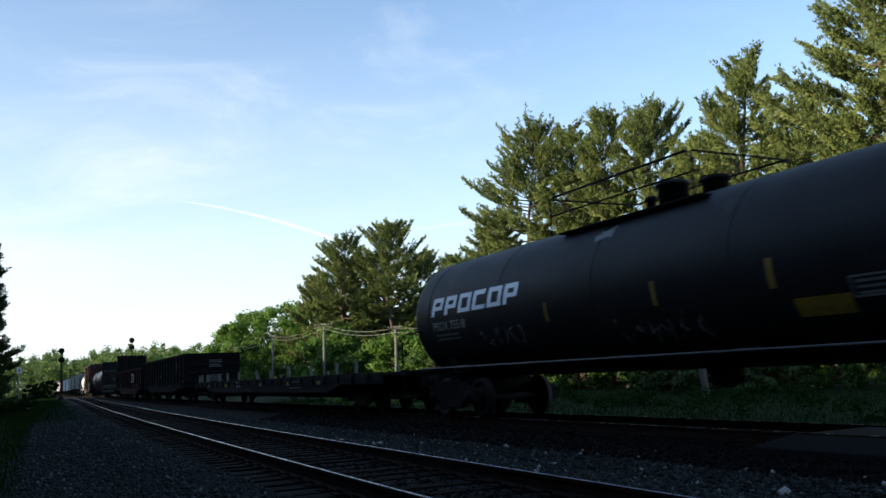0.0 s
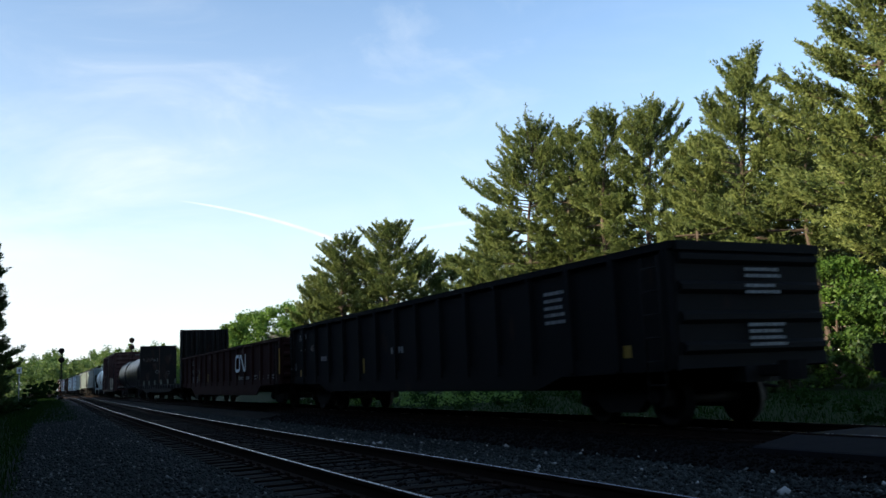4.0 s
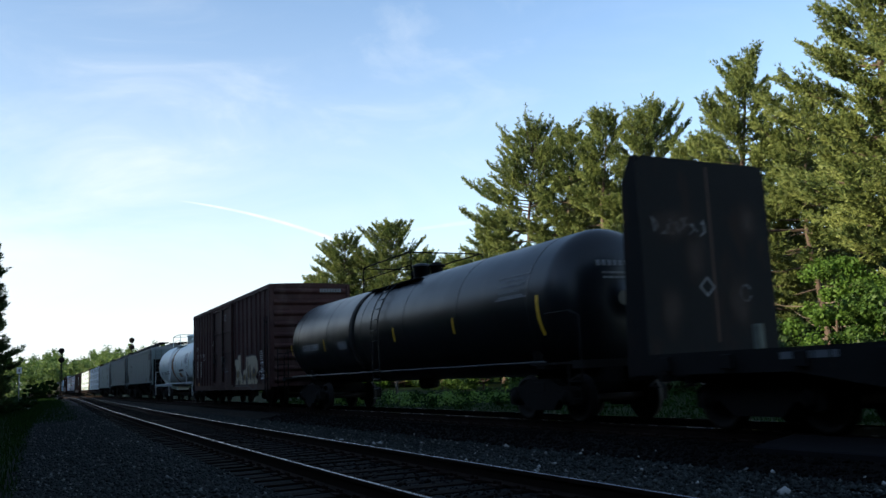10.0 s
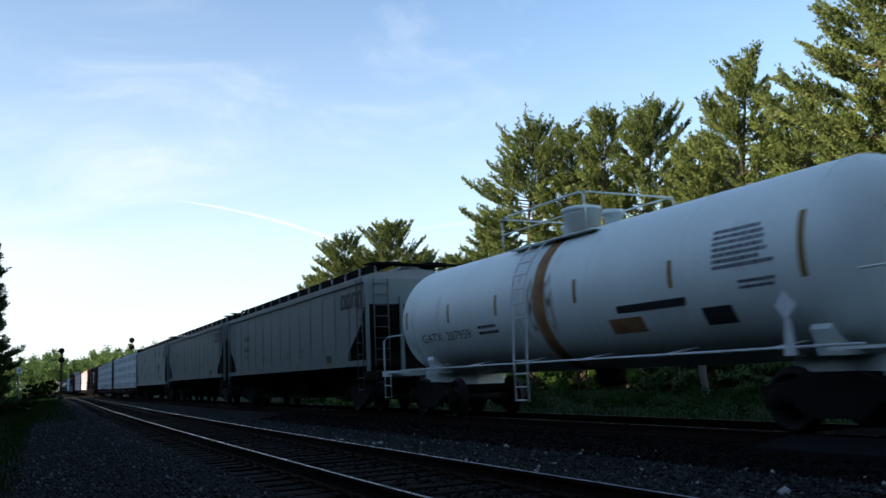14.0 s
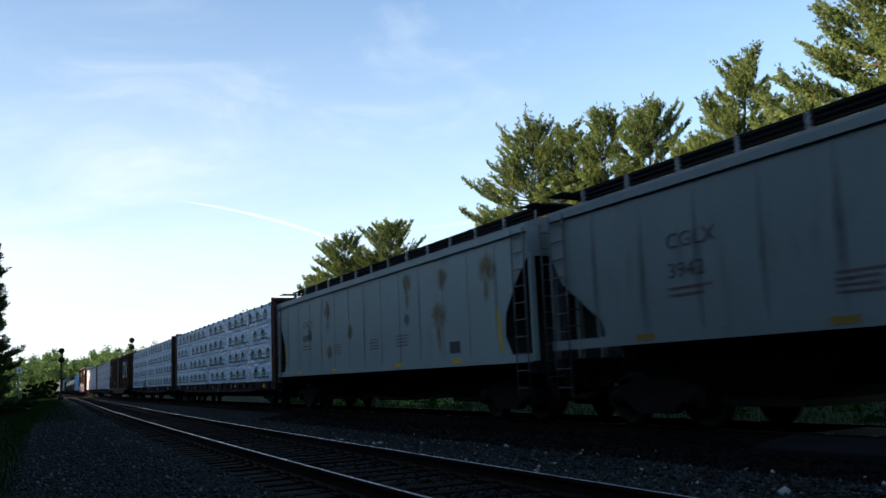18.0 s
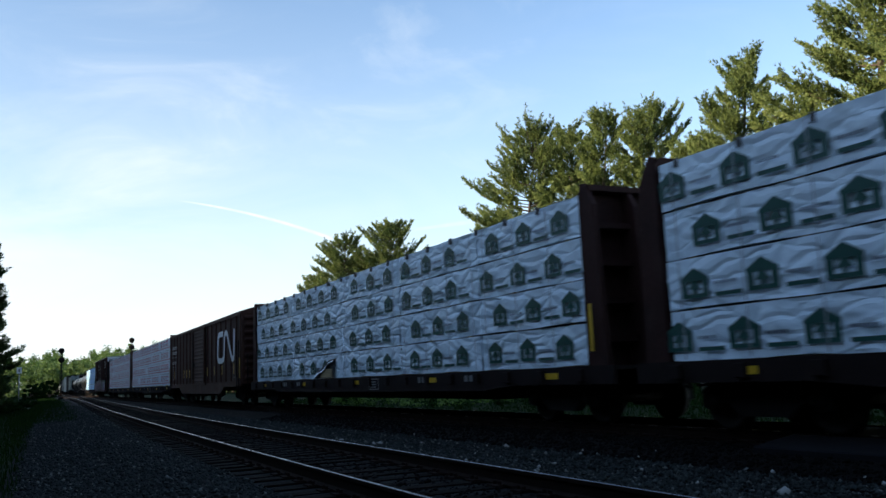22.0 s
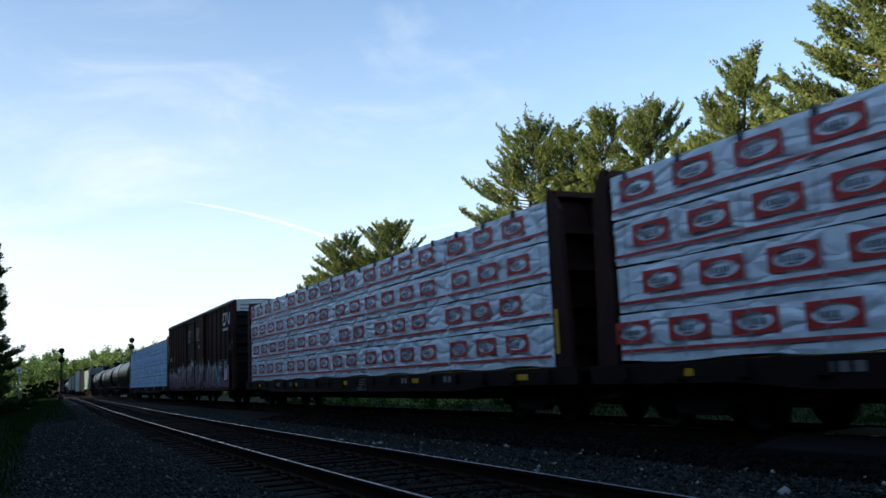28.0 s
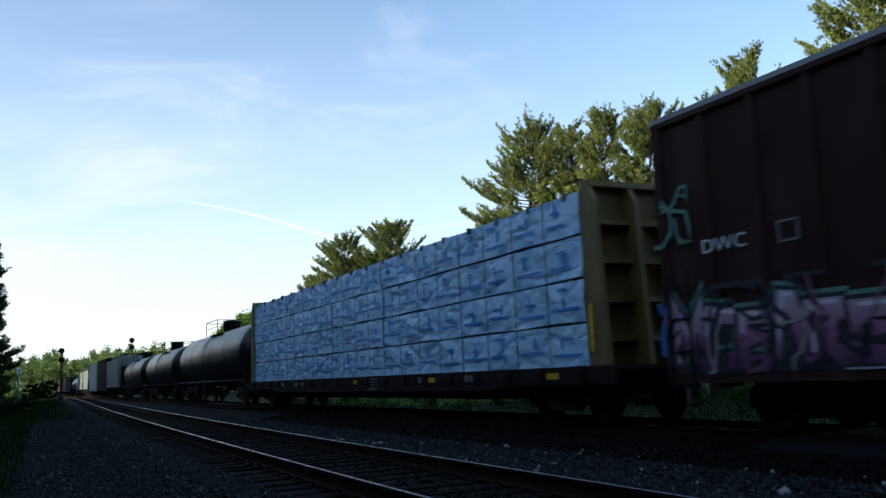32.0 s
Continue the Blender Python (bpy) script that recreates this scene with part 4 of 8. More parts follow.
# ---- box cars ----
def box_car(s16, length, eave, mat, label, door, ribs, fit=None, width=1.55, floor=0.80, roof=None, peak=0.06, corrugated_door=False, fishbelly=False, far=False, group="freight cars", shaded_end_mat=None):
    car = ride(thing("box_car", label, "box car", group), s16)
    h, w = length / 2, width
    body = Shape().prism([(-w, floor), (w, floor), (w, eave), (-w, eave)], -h, h)
    body = part("body", body, mat, car)
    rf = Shape().prism([(-w - 0.05, eave - 0.06), (w + 0.05, eave - 0.06), (w + 0.05, eave + 0.02), (w * 0.55, eave + peak * 0.8), (0, eave + peak), (-w * 0.55, eave + peak * 0.8), (-w - 0.05, eave + 0.02)], -h - 0.03, h + 0.03)
    rf = part("roof", rf, roof or mat, car)
    if far:
        running_gear(car, h + 0.5, h - 2.0, near=False)
        return car
    rib = Shape()
    for k in range(int(length / 1.0)):
        x = -h + 0.5 + k * (length - 1.0) / int(length / 1.0 - 1)
        rib.prism([(-w - 0.05, eave + 0.02), (-w * 0.55, eave + peak * 0.8), (0, eave + peak), (w * 0.55, eave + peak * 0.8), (w + 0.05, eave + 0.02), (w * 0.55, eave + peak * 0.8 + 0.05), (0, eave + peak + 0.05), (-w * 0.55, eave + peak * 0.8 + 0.05)], x - 0.04, x + 0.04)
    part("roof_rib", rib, roof or mat, rf)
    post = Shape().prism([(-0.075, 0.0), (0.075, 0.0), (0.045, -0.06), (-0.045, -0.06)], floor, eave - 0.08, "z").mesh("side_post")
    post.materials.append(mat)
    d0, d1 = door
    for sgn in (-1, 1):
        for x in ribs:
            if d0 - 0.1 < x < d1 + 0.1:
                continue
            part("side_post", post, mat, car, at=pose(x, sgn * w, 0, 0, 0, 0 if sgn < 0 else 180))
        y0, y1 = (-w - 0.07, -w) if sgn < 0 else (w, w + 0.07)
        part("side_sill", Shape().box(-h, h, y0, y1, floor - 0.1, floor + 0.12), mat, car)
        part("top_chord", Shape().box(-h, h, y0, y1, eave - 0.14, eave - 0.062), mat, car)
        if fishbelly:
            part("belly_plate", Shape().prism([(-h + 3.4, floor - 0.1), (-h + 4.2, floor - 0.42), (h - 4.2, floor - 0.42), (h - 3.4, floor - 0.1)], y0 + 0.01, y1 - 0.01, "y"), mat, car)
        # the door with its frame, cross bars and lock rods
        yd = sgn * (w + 0.05)
        panels = [(d0, d1)] if d1 - d0 < 3.6 else [(d0, (d0 + d1) / 2 - 0.03), ((d0 + d1) / 2 + 0.03, d1)]
        for a, b in panels:
            dr = Shape().box(a, b, min(yd, yd + sgn * 0.03), max(yd, yd + sgn * 0.03), floor + 0.13, eave - 0.16)
            dd = part("door", dr, mat, car)
            o = (yd + sgn * 0.03, yd + sgn * 0.09)
            for x in (a + 0.06, b - 0.06):
                part("door_stile", Shape().box(x - 0.05, x + 0.05, min(o), max(o), floor + 0.13, eave - 0.16), mat, dd)
            if corrugated_door:
                n = 14
                for k in range(n):
                    z = floor + 0.25 + k * (eave - floor - 0.55) / (n - 1)
                    part("door_rib", Shape().prism([(o[0], z - 0.06), ((o[0] + o[1]) / 2, z), (o[0], z + 0.06)], a + 0.12, b - 0.12), mat, dd)
            else:
                for z in (floor + 0.2, floor + 0.42 * (eave - floor), floor + 0.66 * (eave - floor), eave - 0.25):
                    part("door_rib", Shape().box(a + 0.1, b - 0.1, min(o), max(o), z - 0.045, z + 0.045), mat, dd)
            lk = Shape()
            lk.tube([(a + 0.3, yd + sgn * 0.12, floor + 0.3), (a + 0.3, yd + sgn * 0.12, eave - 0.3)], 0.022, 6)
            lk.box(a + 0.2, a + 0.55, min(yd + sgn * 0.09, yd + sgn * 0.14), max(yd + sgn * 0.09, yd + sgn * 0.14), 1.95, 2.15)
            part("lock_rod", lk, STEEL, dd)
        q = (sgn * (w + 0.03), sgn * (w + 0.13))
        for z in (floor + 0.03, eave - 0.15):
            part("door_track", Shape().box(d0 - 1.5, d1 + 0.3, min(q), max(q), z, z + 0.08), mat, car)
    # ends with pressed horizontal ribs, ladders and brake gear
    for sgn in (1, -1):
        n = 9
        x = sgn * h
        for k in range(n):
            z = floor + 0.25 + k * (eave - floor - 0.5) / (n - 1)
            e = Shape().prism([(x, z - 0.13), (x + sgn * 0.09, z - 0.03), (x + sgn * 0.09, z + 0.03), (x, z + 0.10)], -w + 0.12, w - 0.12, "y")
            part("end_rib", e, shaded_end_mat or mat, car)
        # A near-black sheet over the end paints the shadow that falls there.
        if shaded_end_mat:
            part("end_panel", Shape().box(min(x, x + sgn * 0.012), max(x, x + sgn * 0.012), -w + 0.09, w - 0.09, floor, eave - 0.05), shaded_end_mat, car, "end wall in darker paint standing in for shade")
        for y in (-w + 0.03, w - 0.03):
            part("corner_post", Shape().box(min(sgn * h, sgn * (h + 0.05)), max(sgn * h, sgn * (h + 0.05)), y - 0.05, y + 0.05, floor, eave), mat, car)
        ladder(car, sgn * (h - 0.35), -w - 0.11, 0.45, eave - 1.2 if sgn > 0 else 2.3, 0.4, 7 if sgn > 0 else 4)
        ladder(car, sgn * (h + 0.16), (-w + 0.4) * 1, 0.6, 2.2, 0.4, 4, "y")
        st = Shape().tube([(sgn * (h - 0.55), -w - 0.05, floor), (sgn * (h - 0.55), -w - 0.05, 0.4), (sgn * (h - 0.12), -w - 0.05, 0.4), (sgn * (h - 0.12), -w - 0.05, floor)], 0.018, 6)
        part("sill_step", st, STEEL, car)
        under = Shape().box(min(sgn * (h + 0.1), sgn * (h - 2.6)), max(sgn * (h + 0.1), sgn * (h - 2.6)), -0.35, 0.35, 0.68, floor)
        part("draft_sill", under, STEEL, car)
    u = Shape().box(-h + 2, h - 2, -0.3, 0.3, 0.62, floor)
    for x in np.linspace(-h + 3, h - 3, 7):
        part("cross_bearer", Shape().box(x - 0.06, x + 0.06, -w + 0.05, w - 0.05, floor - 0.16, floor - 0.002), STEEL, car)
    part("air_tank", Shape().tube([(-1.4, -0.8, floor - 0.18), (0.2, -0.8, floor - 0.18)], 0.17, 12), STEEL, car)
    part("underframe", u, STEEL, car)
    running_gear(car, h + 0.45, h - 2.1)
    if fit:
        fit(car, body, side(-w - 0.067), h, w, eave)
    return car


def spray_piece(body, where, x0, x1, z0, z1, layers, rnd, count, jag=0.35):
    """A spray-painted piece: overlapping fat strokes with outlines, layer upon layer."""
    step = (x1 - x0) / count
    lift = 0
    for mat, width, n in layers:
        lift += 0.0022
        d = Decal(lambda x, z, k=lift: (where(x, z)[0], where(x, z)[1] - k, where(x, z)[2]))
        rr = random.Random(rnd.random())
        for i in range(count):
            a = x0 + i * step
            for _ in range(n):
                pts = [(a + step * rr.uniform(-0.1, 1.1), z0 + (z1 - z0) * rr.uniform(0, 1))]
                ang = rr.uniform(0, 6.283)
                for _ in range(rr.randint(3, 6)):
                    ang += rr.uniform(-1.1, 1.1)
                    px = min(max(pts[-1][0] + 0.28 * math.cos(ang), a - 0.15), a + step + 0.15)
                    pz = min(max(pts[-1][1] + 0.28 * math.sin(ang), z0), z1)
                    if (px, pz) != pts[-1]:
                        pts.append((px, pz))
                if len(pts) > 2:
                    d.stroke(pts, width * rr.uniform(0.7, 1.2))
        writing(d, mat, body, "", "graffiti")


def cream_graffiti_marks(car, body, w, h, hw, eave):
    rnd = random.Random(11)
    d = Decal(w)
    lettered(w, "TR", -6.95, 2.72, 0.2, SMOKE, body, 1.3)
    for text, x in (("15", -6.85), ("01", -6.0), ("85", -5.25)):
        lettered(w, text, x, 2.32, 0.21, SMOKE, body, 1.35)
    for x in (-6.9, -5.9):
        d.lines(x, 2.1, 8, 0.45, 0.045, 0.06, rnd)
    d.lines(6.52, 2.14, 5, 0.5, 0.045, 0.035, rnd)
    d.stroke([(-5.0, 2.2), (-4.6, 2.2), (-4.6, 2.45), (-5.0, 2.45)], 0.025, True)
    d.stroke([(-2.62, 2.78), (-2.6, 2.98), (-2.45, 2.92), (-2.4, 2.74)], 0.05)
    writing(d, SMOKE, body)
    d = Decal(w)
    for dx in (0, 0.14, 0.28, 0.42):
        d.bar(6.58 + dx, 1.46, 0.02, 0.28)
    d.bar(6.58, 1.46, 0.44, 0.03)
    d.bar(6.58, 1.72, 0.44, 0.03)
    writing(d, WHITEPAINT, body)
    d = Decal(lambda x, z: (x, -hw - 0.15, z))
    d.lines(0.35, 4.02, 4, 0.45, 0.05, 0.03, rnd)
    writing(d, GREYPAINT, body)
    # big cream block letters near the front end, rusty in the middle, with dark slots and outline
    flat = lambda k: (lambda x, z: (x, w(x, z)[1] - k, z))
    blocks = [[(2.17, 0.86), (3.5, 0.86), (3.52, 1.25), (3.28, 1.45), (3.25, 2.18), (2.72, 2.15), (2.7, 2.0), (2.12, 2.0), (2.16, 1.72), (2.32, 1.66), (2.3, 1.1)],
              [(3.5, 0.86), (4.45, 0.86), (4.40, 2.05), (4.22, 2.08), (4.16, 1.56), (3.72, 1.5), (3.52, 1.25)],
              [(4.45, 0.86), (5.3, 0.70), (5.9, 0.78), (6.15, 1.05), (5.85, 1.2), (6.2, 1.45), (6.15, 1.8), (5.85, 2.05), (5.2, 2.08), (4.40, 2.05)]]
    for b in blocks:
        d = Decal(flat(0.0))
        d.poly(b)
        part("graffiti", d.sh, CREAM, body, "cream block-letter spray paint")
    for x, z, a, b in ((2.7, 1.35, 0.45, 0.25), (3.9, 1.2, 0.4, 0.2), (4.6, 1.4, 0.2, 0.4), (5.5, 1.3, 0.6, 0.28), (2.9, 1.0, 0.4, 0.2)):
        soft_patch(body, flat(0.001), x, z, a, b, RUSTPATCH, "rust_stain", "", rnd)
    d = Decal(flat(0.006))
    for b in blocks:
        d.stroke(b, 0.055, True)
    d.poly([(4.78, 1.12), (4.97, 1.10), (5.0, 1.5), (4.95, 1.72), (4.8, 1.7)])
    d.poly([(5.35, 1.42), (5.55, 1.25), (5.75, 1.48), (5.5, 1.62)])
    d.poly([(3.52, 1.25), (3.6, 0.98), (3.75, 0.92), (3.72, 1.5)])
    d.poly([(2.62, 0.9), (2.75, 1.18), (2.92, 0.95)])
    d.poly([(4.15, 0.9), (4.25, 1.35), (4.38, 1.36), (4.4, 0.9)])
    d.poly([(5.0, 0.9), (5.25, 1.0), (5.3, 0.88)])
    for x, za, zb in ((2.42, 0.9, 1.5), (3.06, 0.88, 1.75), (3.44, 1.3, 2.0), (4.44, 0.9, 1.95), (5.02, 1.0, 1.45), (5.62, 0.8, 1.15)):
        d.poly([(x - 0.035, za), (x + 0.045, za + 0.05), (x + 0.03, zb), (x - 0.03, zb - 0.06)])
    writing(d, DARKSP, body, "dark spray-paint outline", "graffiti")
    spray_piece(body, lambda x, z: (x, w(x, z)[1] - (0.085 if -2.4 < x < 1.8 else 0), z), -0.2, 1.0, 1.5, 2.2, [(SCRAWL, 0.04, 2)], rnd, 3)
    spray_piece(body, w, 6.5, 7.05, 1.12, 1.4, [(WHITEPAINT, 0.035, 5)], rnd, 1)
    soft_patch(body, flat(0.0), 7.5, 1.3, 0.18, 0.3, RUSTPATCH, "rust_stain", "", rnd)
    pieces("reflector", w, RUSTBAND, body, [(-6.6, 0.95, 0.45, 0.14), (-7.6, 0.95, 0.2, 0.4)])
    e = Decal(end_face(h + 0.1))
    for k in range(8):
        e.bar(0.35 + 0.11 * k, eave - 0.3, 0.09, 0.14)
    e.lines(-0.2, 3.3, 2, 0.4, 0.06, 0.05, rnd)
    writing(e, GREYPAINT, body)


def open_frame_logo(d, x, z, w, h, t):
    """A bracket open to one side and a zigzag band: a railway's mark reduced to plain bands."""
    path = ((0.34, 0.94), (0.12, 0.94), (0.06, 0.90), (0.03, 0.80), (0.0, 0.24), (0.02, 0.13), (0.08, 0.07), (0.27, 0.07), (0.35, 0.11), (0.39, 0.22), (0.42, 0.78), (0.45, 0.90), (0.51, 0.95), (0.57, 0.91), (0.61, 0.80),
            (0.80, 0.20), (0.84, 0.10), (0.89, 0.07), (0.94, 0.11), (0.955, 0.22), (0.98, 1.0))
    d.stroke([(x + w * a, z + h * b) for a, b in path], t)


def brown_box_marks(car, body, w, h, hw, eave):
    rnd = random.Random(12)
    d = Decal(w)
    open_frame_logo(d, 4.9, 1.94, 3.65, 1.40, 0.25)
    writing(d, WHITEPAINT, body, "worn white band-shaped mark", "railway_mark")
    d = Decal(w)
    for r, n in ((3.15, 8), (2.85, 8), (2.25, 7)):
        for k in range(n):
            if k != n // 2 or n == 8:
                d.bar(-h + 0.75 + 0.22 * k, r, 0.15, 0.18)
    for z in (2.66, 2.08):
        d.bar(-h + 0.75, z, 0.6, 0.03)
        d.bar(-h + 1.75, z, 0.6, 0.03)
    d.lines(-h + 1.0, 1.95, 6, 0.3, 0.05, 0.07, rnd)
    d.lines(-h + 1.9, 1.95, 6, 0.3, 0.05, 0.07, rnd)
    d.bar(-h + 0.8, 1.05, 0.35, 0.05)
    d.bar(-h + 1.9, 1.05, 0.35, 0.05)
    writing(d, SMOKE, body)
    pieces("reflector", w, YELLOW, body, [(x, 1.4, 0.1, 0.42) for x in (-8.1, -4.7, -3.82, -2.86, 2.28, 4.02, 5.82, 8.28)] + [(9.38, 1.2, 0.13, 0.85)])
    d = Decal(w)
    d.stroke([(8.15, 0.98), (8.8, 0.98), (8.8, 1.25), (8.15, 1.25)], 0.025, True)
    d.bar(9.05, 0.86, 0.35, 0.08)
    d.lines(8.5, 0.88, 1, 0.25, 0.06, 0.02, rnd)
    writing(d, GREYPAINT, body)


def faded_paint(name, low, mid, high):
    """Spray paint that fades upwards through three colours."""
    m = material(name, mid, 0.6, vary=0.25, scale=4, fine=30, bump=0)
    t = m.node_tree
    n = t.nodes
    tc, sp, mr, no, cr, mu = n.new("ShaderNodeTexCoord"), n.new("ShaderNodeSeparateXYZ"), n.new("ShaderNodeMapRange"), n.new("ShaderNodeTexNoise"), n.new("ShaderNodeValToRGB"), n.new("ShaderNodeMath")
    t.links.new(tc.outputs["Object"], sp.inputs[0])
    t.links.new(tc.outputs["Object"], no.inputs["Vector"])
    no.inputs["Scale"].default_value = 2.2
    no.inputs["Detail"].default_value = 4
    mr.inputs["From Min"].default_value, mr.inputs["From Max"].default_value = 0.85, 2.15
    t.links.new(sp.outputs["Z"], mr.inputs["Value"])
    mu.operation = "MULTIPLY_ADD"
    mu.inputs[1].default_value = 0.55
    t.links.new(no.outputs["Fac"], mu.inputs[0])
    t.links.new(mr.outputs[0], mu.inputs[2])
    el = cr.color_ramp.elements
    el[0].position, el[0].color = 0.32, (*low, 1)
    el[1].position, el[1].color = 1.05, (*high, 1)
    e = el.new(0.62)
    e.color = (*mid, 1)
    t.links.new(mu.outputs[0], cr.inputs["Fac"])
    t.links.new(cr.outputs["Color"], n["Principled BSDF"].inputs["Base Color"])
    return m


PINKFADE = faded_paint("pink_to_violet_spray_paint", (0.085, 0.022, 0.075), (0.27, 0.10, 0.185), (0.42, 0.32, 0.37))
SILVERFADE = faded_paint("silver_to_pink_spray_paint", (0.24, 0.085, 0.17), (0.21, 0.21, 0.22), (0.33, 0.38, 0.36))
# skeletons of fat sprayed shapes, in a unit box
SPRAYED = [[(0, 0), (0.05, 0.95), (0.75, 0.95), (0.7, 0.55), (0.2, 0.5), (0.85, 0)], [(0.95, 0.95), (0.15, 0.9), (0.1, 0.5), (0.75, 0.52), (0.1, 0.45), (0.1, 0.05), (0.95, 0)],
           [(1, 0.95), (0.2, 1), (0, 0.5), (0.2, 0), (1, 0.05)], [(0, 0), (0.4, 1), (0.6, 1), (0.95, 0)], [(0.05, 1), (0, 0.2), (0.4, 0), (0.9, 0.1), (0.95, 1)],
           [(0, 0), (0.05, 1), (0.5, 0.4), (0.95, 1), (1, 0)], [(0.9, 0.9), (0.2, 1), (0.1, 0.6), (0.9, 0.4), (0.8, 0.02), (0, 0.05)]]


def letters(body, out, x0, x1, z0, z1, rnd, width, fill):
    """A row of fat overlapping sprayed shapes: a pale green rim, a dark outline, a fading fill and pale lights."""
    n = max(1, round((x1 - x0) / width))
    st = (x1 - x0) / n
    back, rim, dark, body_, lights, drips = [Decal(out(0.0024 * (k + 1))) for k in range(6)]
    for i in range(n):
        a = x0 + st * (i + 0.06)
        hi = z1 - rnd.uniform(0.0, 0.22)
        w = min(0.24, st * 0.34) * rnd.uniform(0.85, 1.15)
        sk = [(a + st * 0.88 * (u + rnd.uniform(-0.06, 0.06)), z0 + w * 0.6 + (hi - z0 - w * 1.2) * (v + rnd.uniform(-0.05, 0.05))) for u, v in rnd.choice(SPRAYED)]
        lift = [(x, z + 0.035) for x, z in sk]
        back.poly([(a - 0.04, z0), (a + st, z0), (a + st + 0.03, hi - 0.15), (a + st * 0.5, hi - 0.05), (a - 0.05, hi - 0.12)])
        rim.stroke(lift, w + 0.15)
        dark.stroke(sk, w + 0.11)
        body_.stroke(sk, w)
        k = max(range(len(sk)), key=lambda j: sk[j][1])
        lights.stroke([(x + 0.02, z + 0.05) for x, z in sk[max(0, k - 1): k + 2]], 0.05)
        for _ in range(2):
            c, e = rnd.uniform(a, a + st), rnd.uniform(z0 + 0.15, hi - 0.3)
            drips.poly([(c - 0.05, e), (c + 0.03, e - rnd.uniform(0.1, 0.3)), (c + 0.08, e + 0.06), (c, e + 0.12)])
    for d, mat, label in ((back, DARKSP, ""), (rim, TEAL, "pale green spray-paint rim"), (dark, DARKSP, ""), (body_, fill, "fat spray-painted shapes fading downwards"), (lights, PALE, ""), (drips, DARKSP, "")):
        writing(d, mat, body, label, "graffiti")


def pink_graffiti_marks(car, body, w, h, hw, eave):
    rnd = random.Random(13)
    d = Decal(w)
    open_frame_logo(d, 7.35, 3.62, 1.45, 0.55, 0.11)
    d.lines(7.3, 3.38, 1, 1.5, 0.12, 0.05, rnd, (0.8, 1.2))
    writing(d, WHITEPAINT, body, "white band-shaped mark", "railway_mark")
    d = Decal(lambda x, z: (x, -hw - 0.15, z))
    for x in (-1.7, 0.85):
        d.lines(x, 3.86, 6, 1.1, 0.05, 0.068, rnd, (0.7, 1.6))
    d.lines(1.5, 2.95, 2, 0.5, 0.04, 0.06, rnd)
    writing(d, SMOKE, body)
    d = Decal(w)
    lettered(w, "DWC", -8.55, 2.48, 0.19, WHITEPAINT, body, 1.2)
    d.stroke([(-7.2, 2.45), (-6.9, 2.45), (-6.9, 2.7), (-7.2, 2.7)], 0.03, True)
    for x in (6.4, 6.9, 7.5, 8.0):
        d.lines(x, 2.05, 4, 0.35, 0.05, 0.06, rnd)
    writing(d, GREYPAINT, body)
    def out(k):
        return lambda x, z: (x, -hw - (0.148 if -2.45 < x < 2.9 else 0.07) - k, z)
    letters(body, out, -h + 0.2, -5.7, 0.84, 1.86, rnd, 0.62, PINKFADE)
    letters(body, out, -5.6, -2.5, 0.84, 2.12, rnd, 0.75, PINKFADE)
    letters(body, out, -2.4, 2.85, 0.9, 2.22, rnd, 0.9, PINKFADE)
    letters(body, out, 2.95, h - 2.4, 0.84, 2.05, rnd, 0.72, SILVERFADE)
    spray_piece(body, out(0.018), -h + 0.2, h - 2.4, 0.84, 2.0, [(DARKSP, 0.075, 3), (PURPLE, 0.05, 1), (SMOKE, 0.03, 1)], rnd, 22)
    for k, (mat, pts) in enumerate(((PURPLE, [(h - 2.35, 0.84), (h - 0.7, 0.84), (h - 0.75, 1.25), (h - 1.4, 1.05), (h - 2.3, 1.35)]), (PALE, [(h - 1.75, 1.12), (h - 1.15, 1.16), (h - 1.12, 1.72), (h - 1.45, 1.62), (h - 1.72, 1.78)]),
                                    (PINK, [(h - 1.1, 1.2), (h - 0.7, 1.15), (h - 0.62, 1.6), (h - 0.85, 1.85), (h - 1.1, 1.65)]), (TEAL, [(h - 1.72, 1.8), (h - 1.45, 1.64), (h - 1.12, 1.76), (h - 1.2, 2.0), (h - 1.65, 2.02)]))):
        d = Decal(out(0.020 + 0.003 * k))
        d.poly(pts)
        writing(d, mat, body, "", "graffiti")
    d = Decal(out(0.034))
    d.poly([(h - 3.3, 1.2), (h - 2.6, 1.25), (h - 2.75, 1.75), (h - 3.15, 1.7)])
    d.poly([(h - 3.45, 0.95), (h - 2.4, 0.95), (h - 2.6, 1.15), (h - 3.3, 1.15)])
    writing(d, BLUESP, body, "blue spray-painted block", "graffiti")
    d = Decal(out(0.037))
    d.poly([(h - 3.15, 1.3), (h - 2.8, 1.3), (h - 2.95, 1.0)])
    writing(d, PALE, body, "", "graffiti")
    spray_piece(body, w, -h + 0.05, -h + 0.5, 2.7, 3.5, [(TEAL, 0.05, 6)], rnd, 1)
    spray_piece(body, w, -h + 0.1, -h + 0.6, 0.9, 1.8, [(BLUESP, 0.14, 5)], rnd, 1)
    spray_piece(body, w, h - 0.75, h - 0.15, 2.5, 2.95, [(GREYPAINT, 0.05, 4)], rnd, 1)
    e = Decal(end_face(h + 0.095))
    e.bar(-hw + 0.1, eave - 0.48, 2 * hw - 0.2, 0.46)
    part("end_board", e.sh, PALEEND, body, "pale panel across the top of the end")
    e = Decal(end_face(h + 0.1))
    e.lines(-1.3, eave - 0.25, 2, 2.2, 0.06, 0.1, rnd, (1, 3))
    e.lines(-0.3, 3.3, 3, 0.6, 0.05, 0.3, rnd)
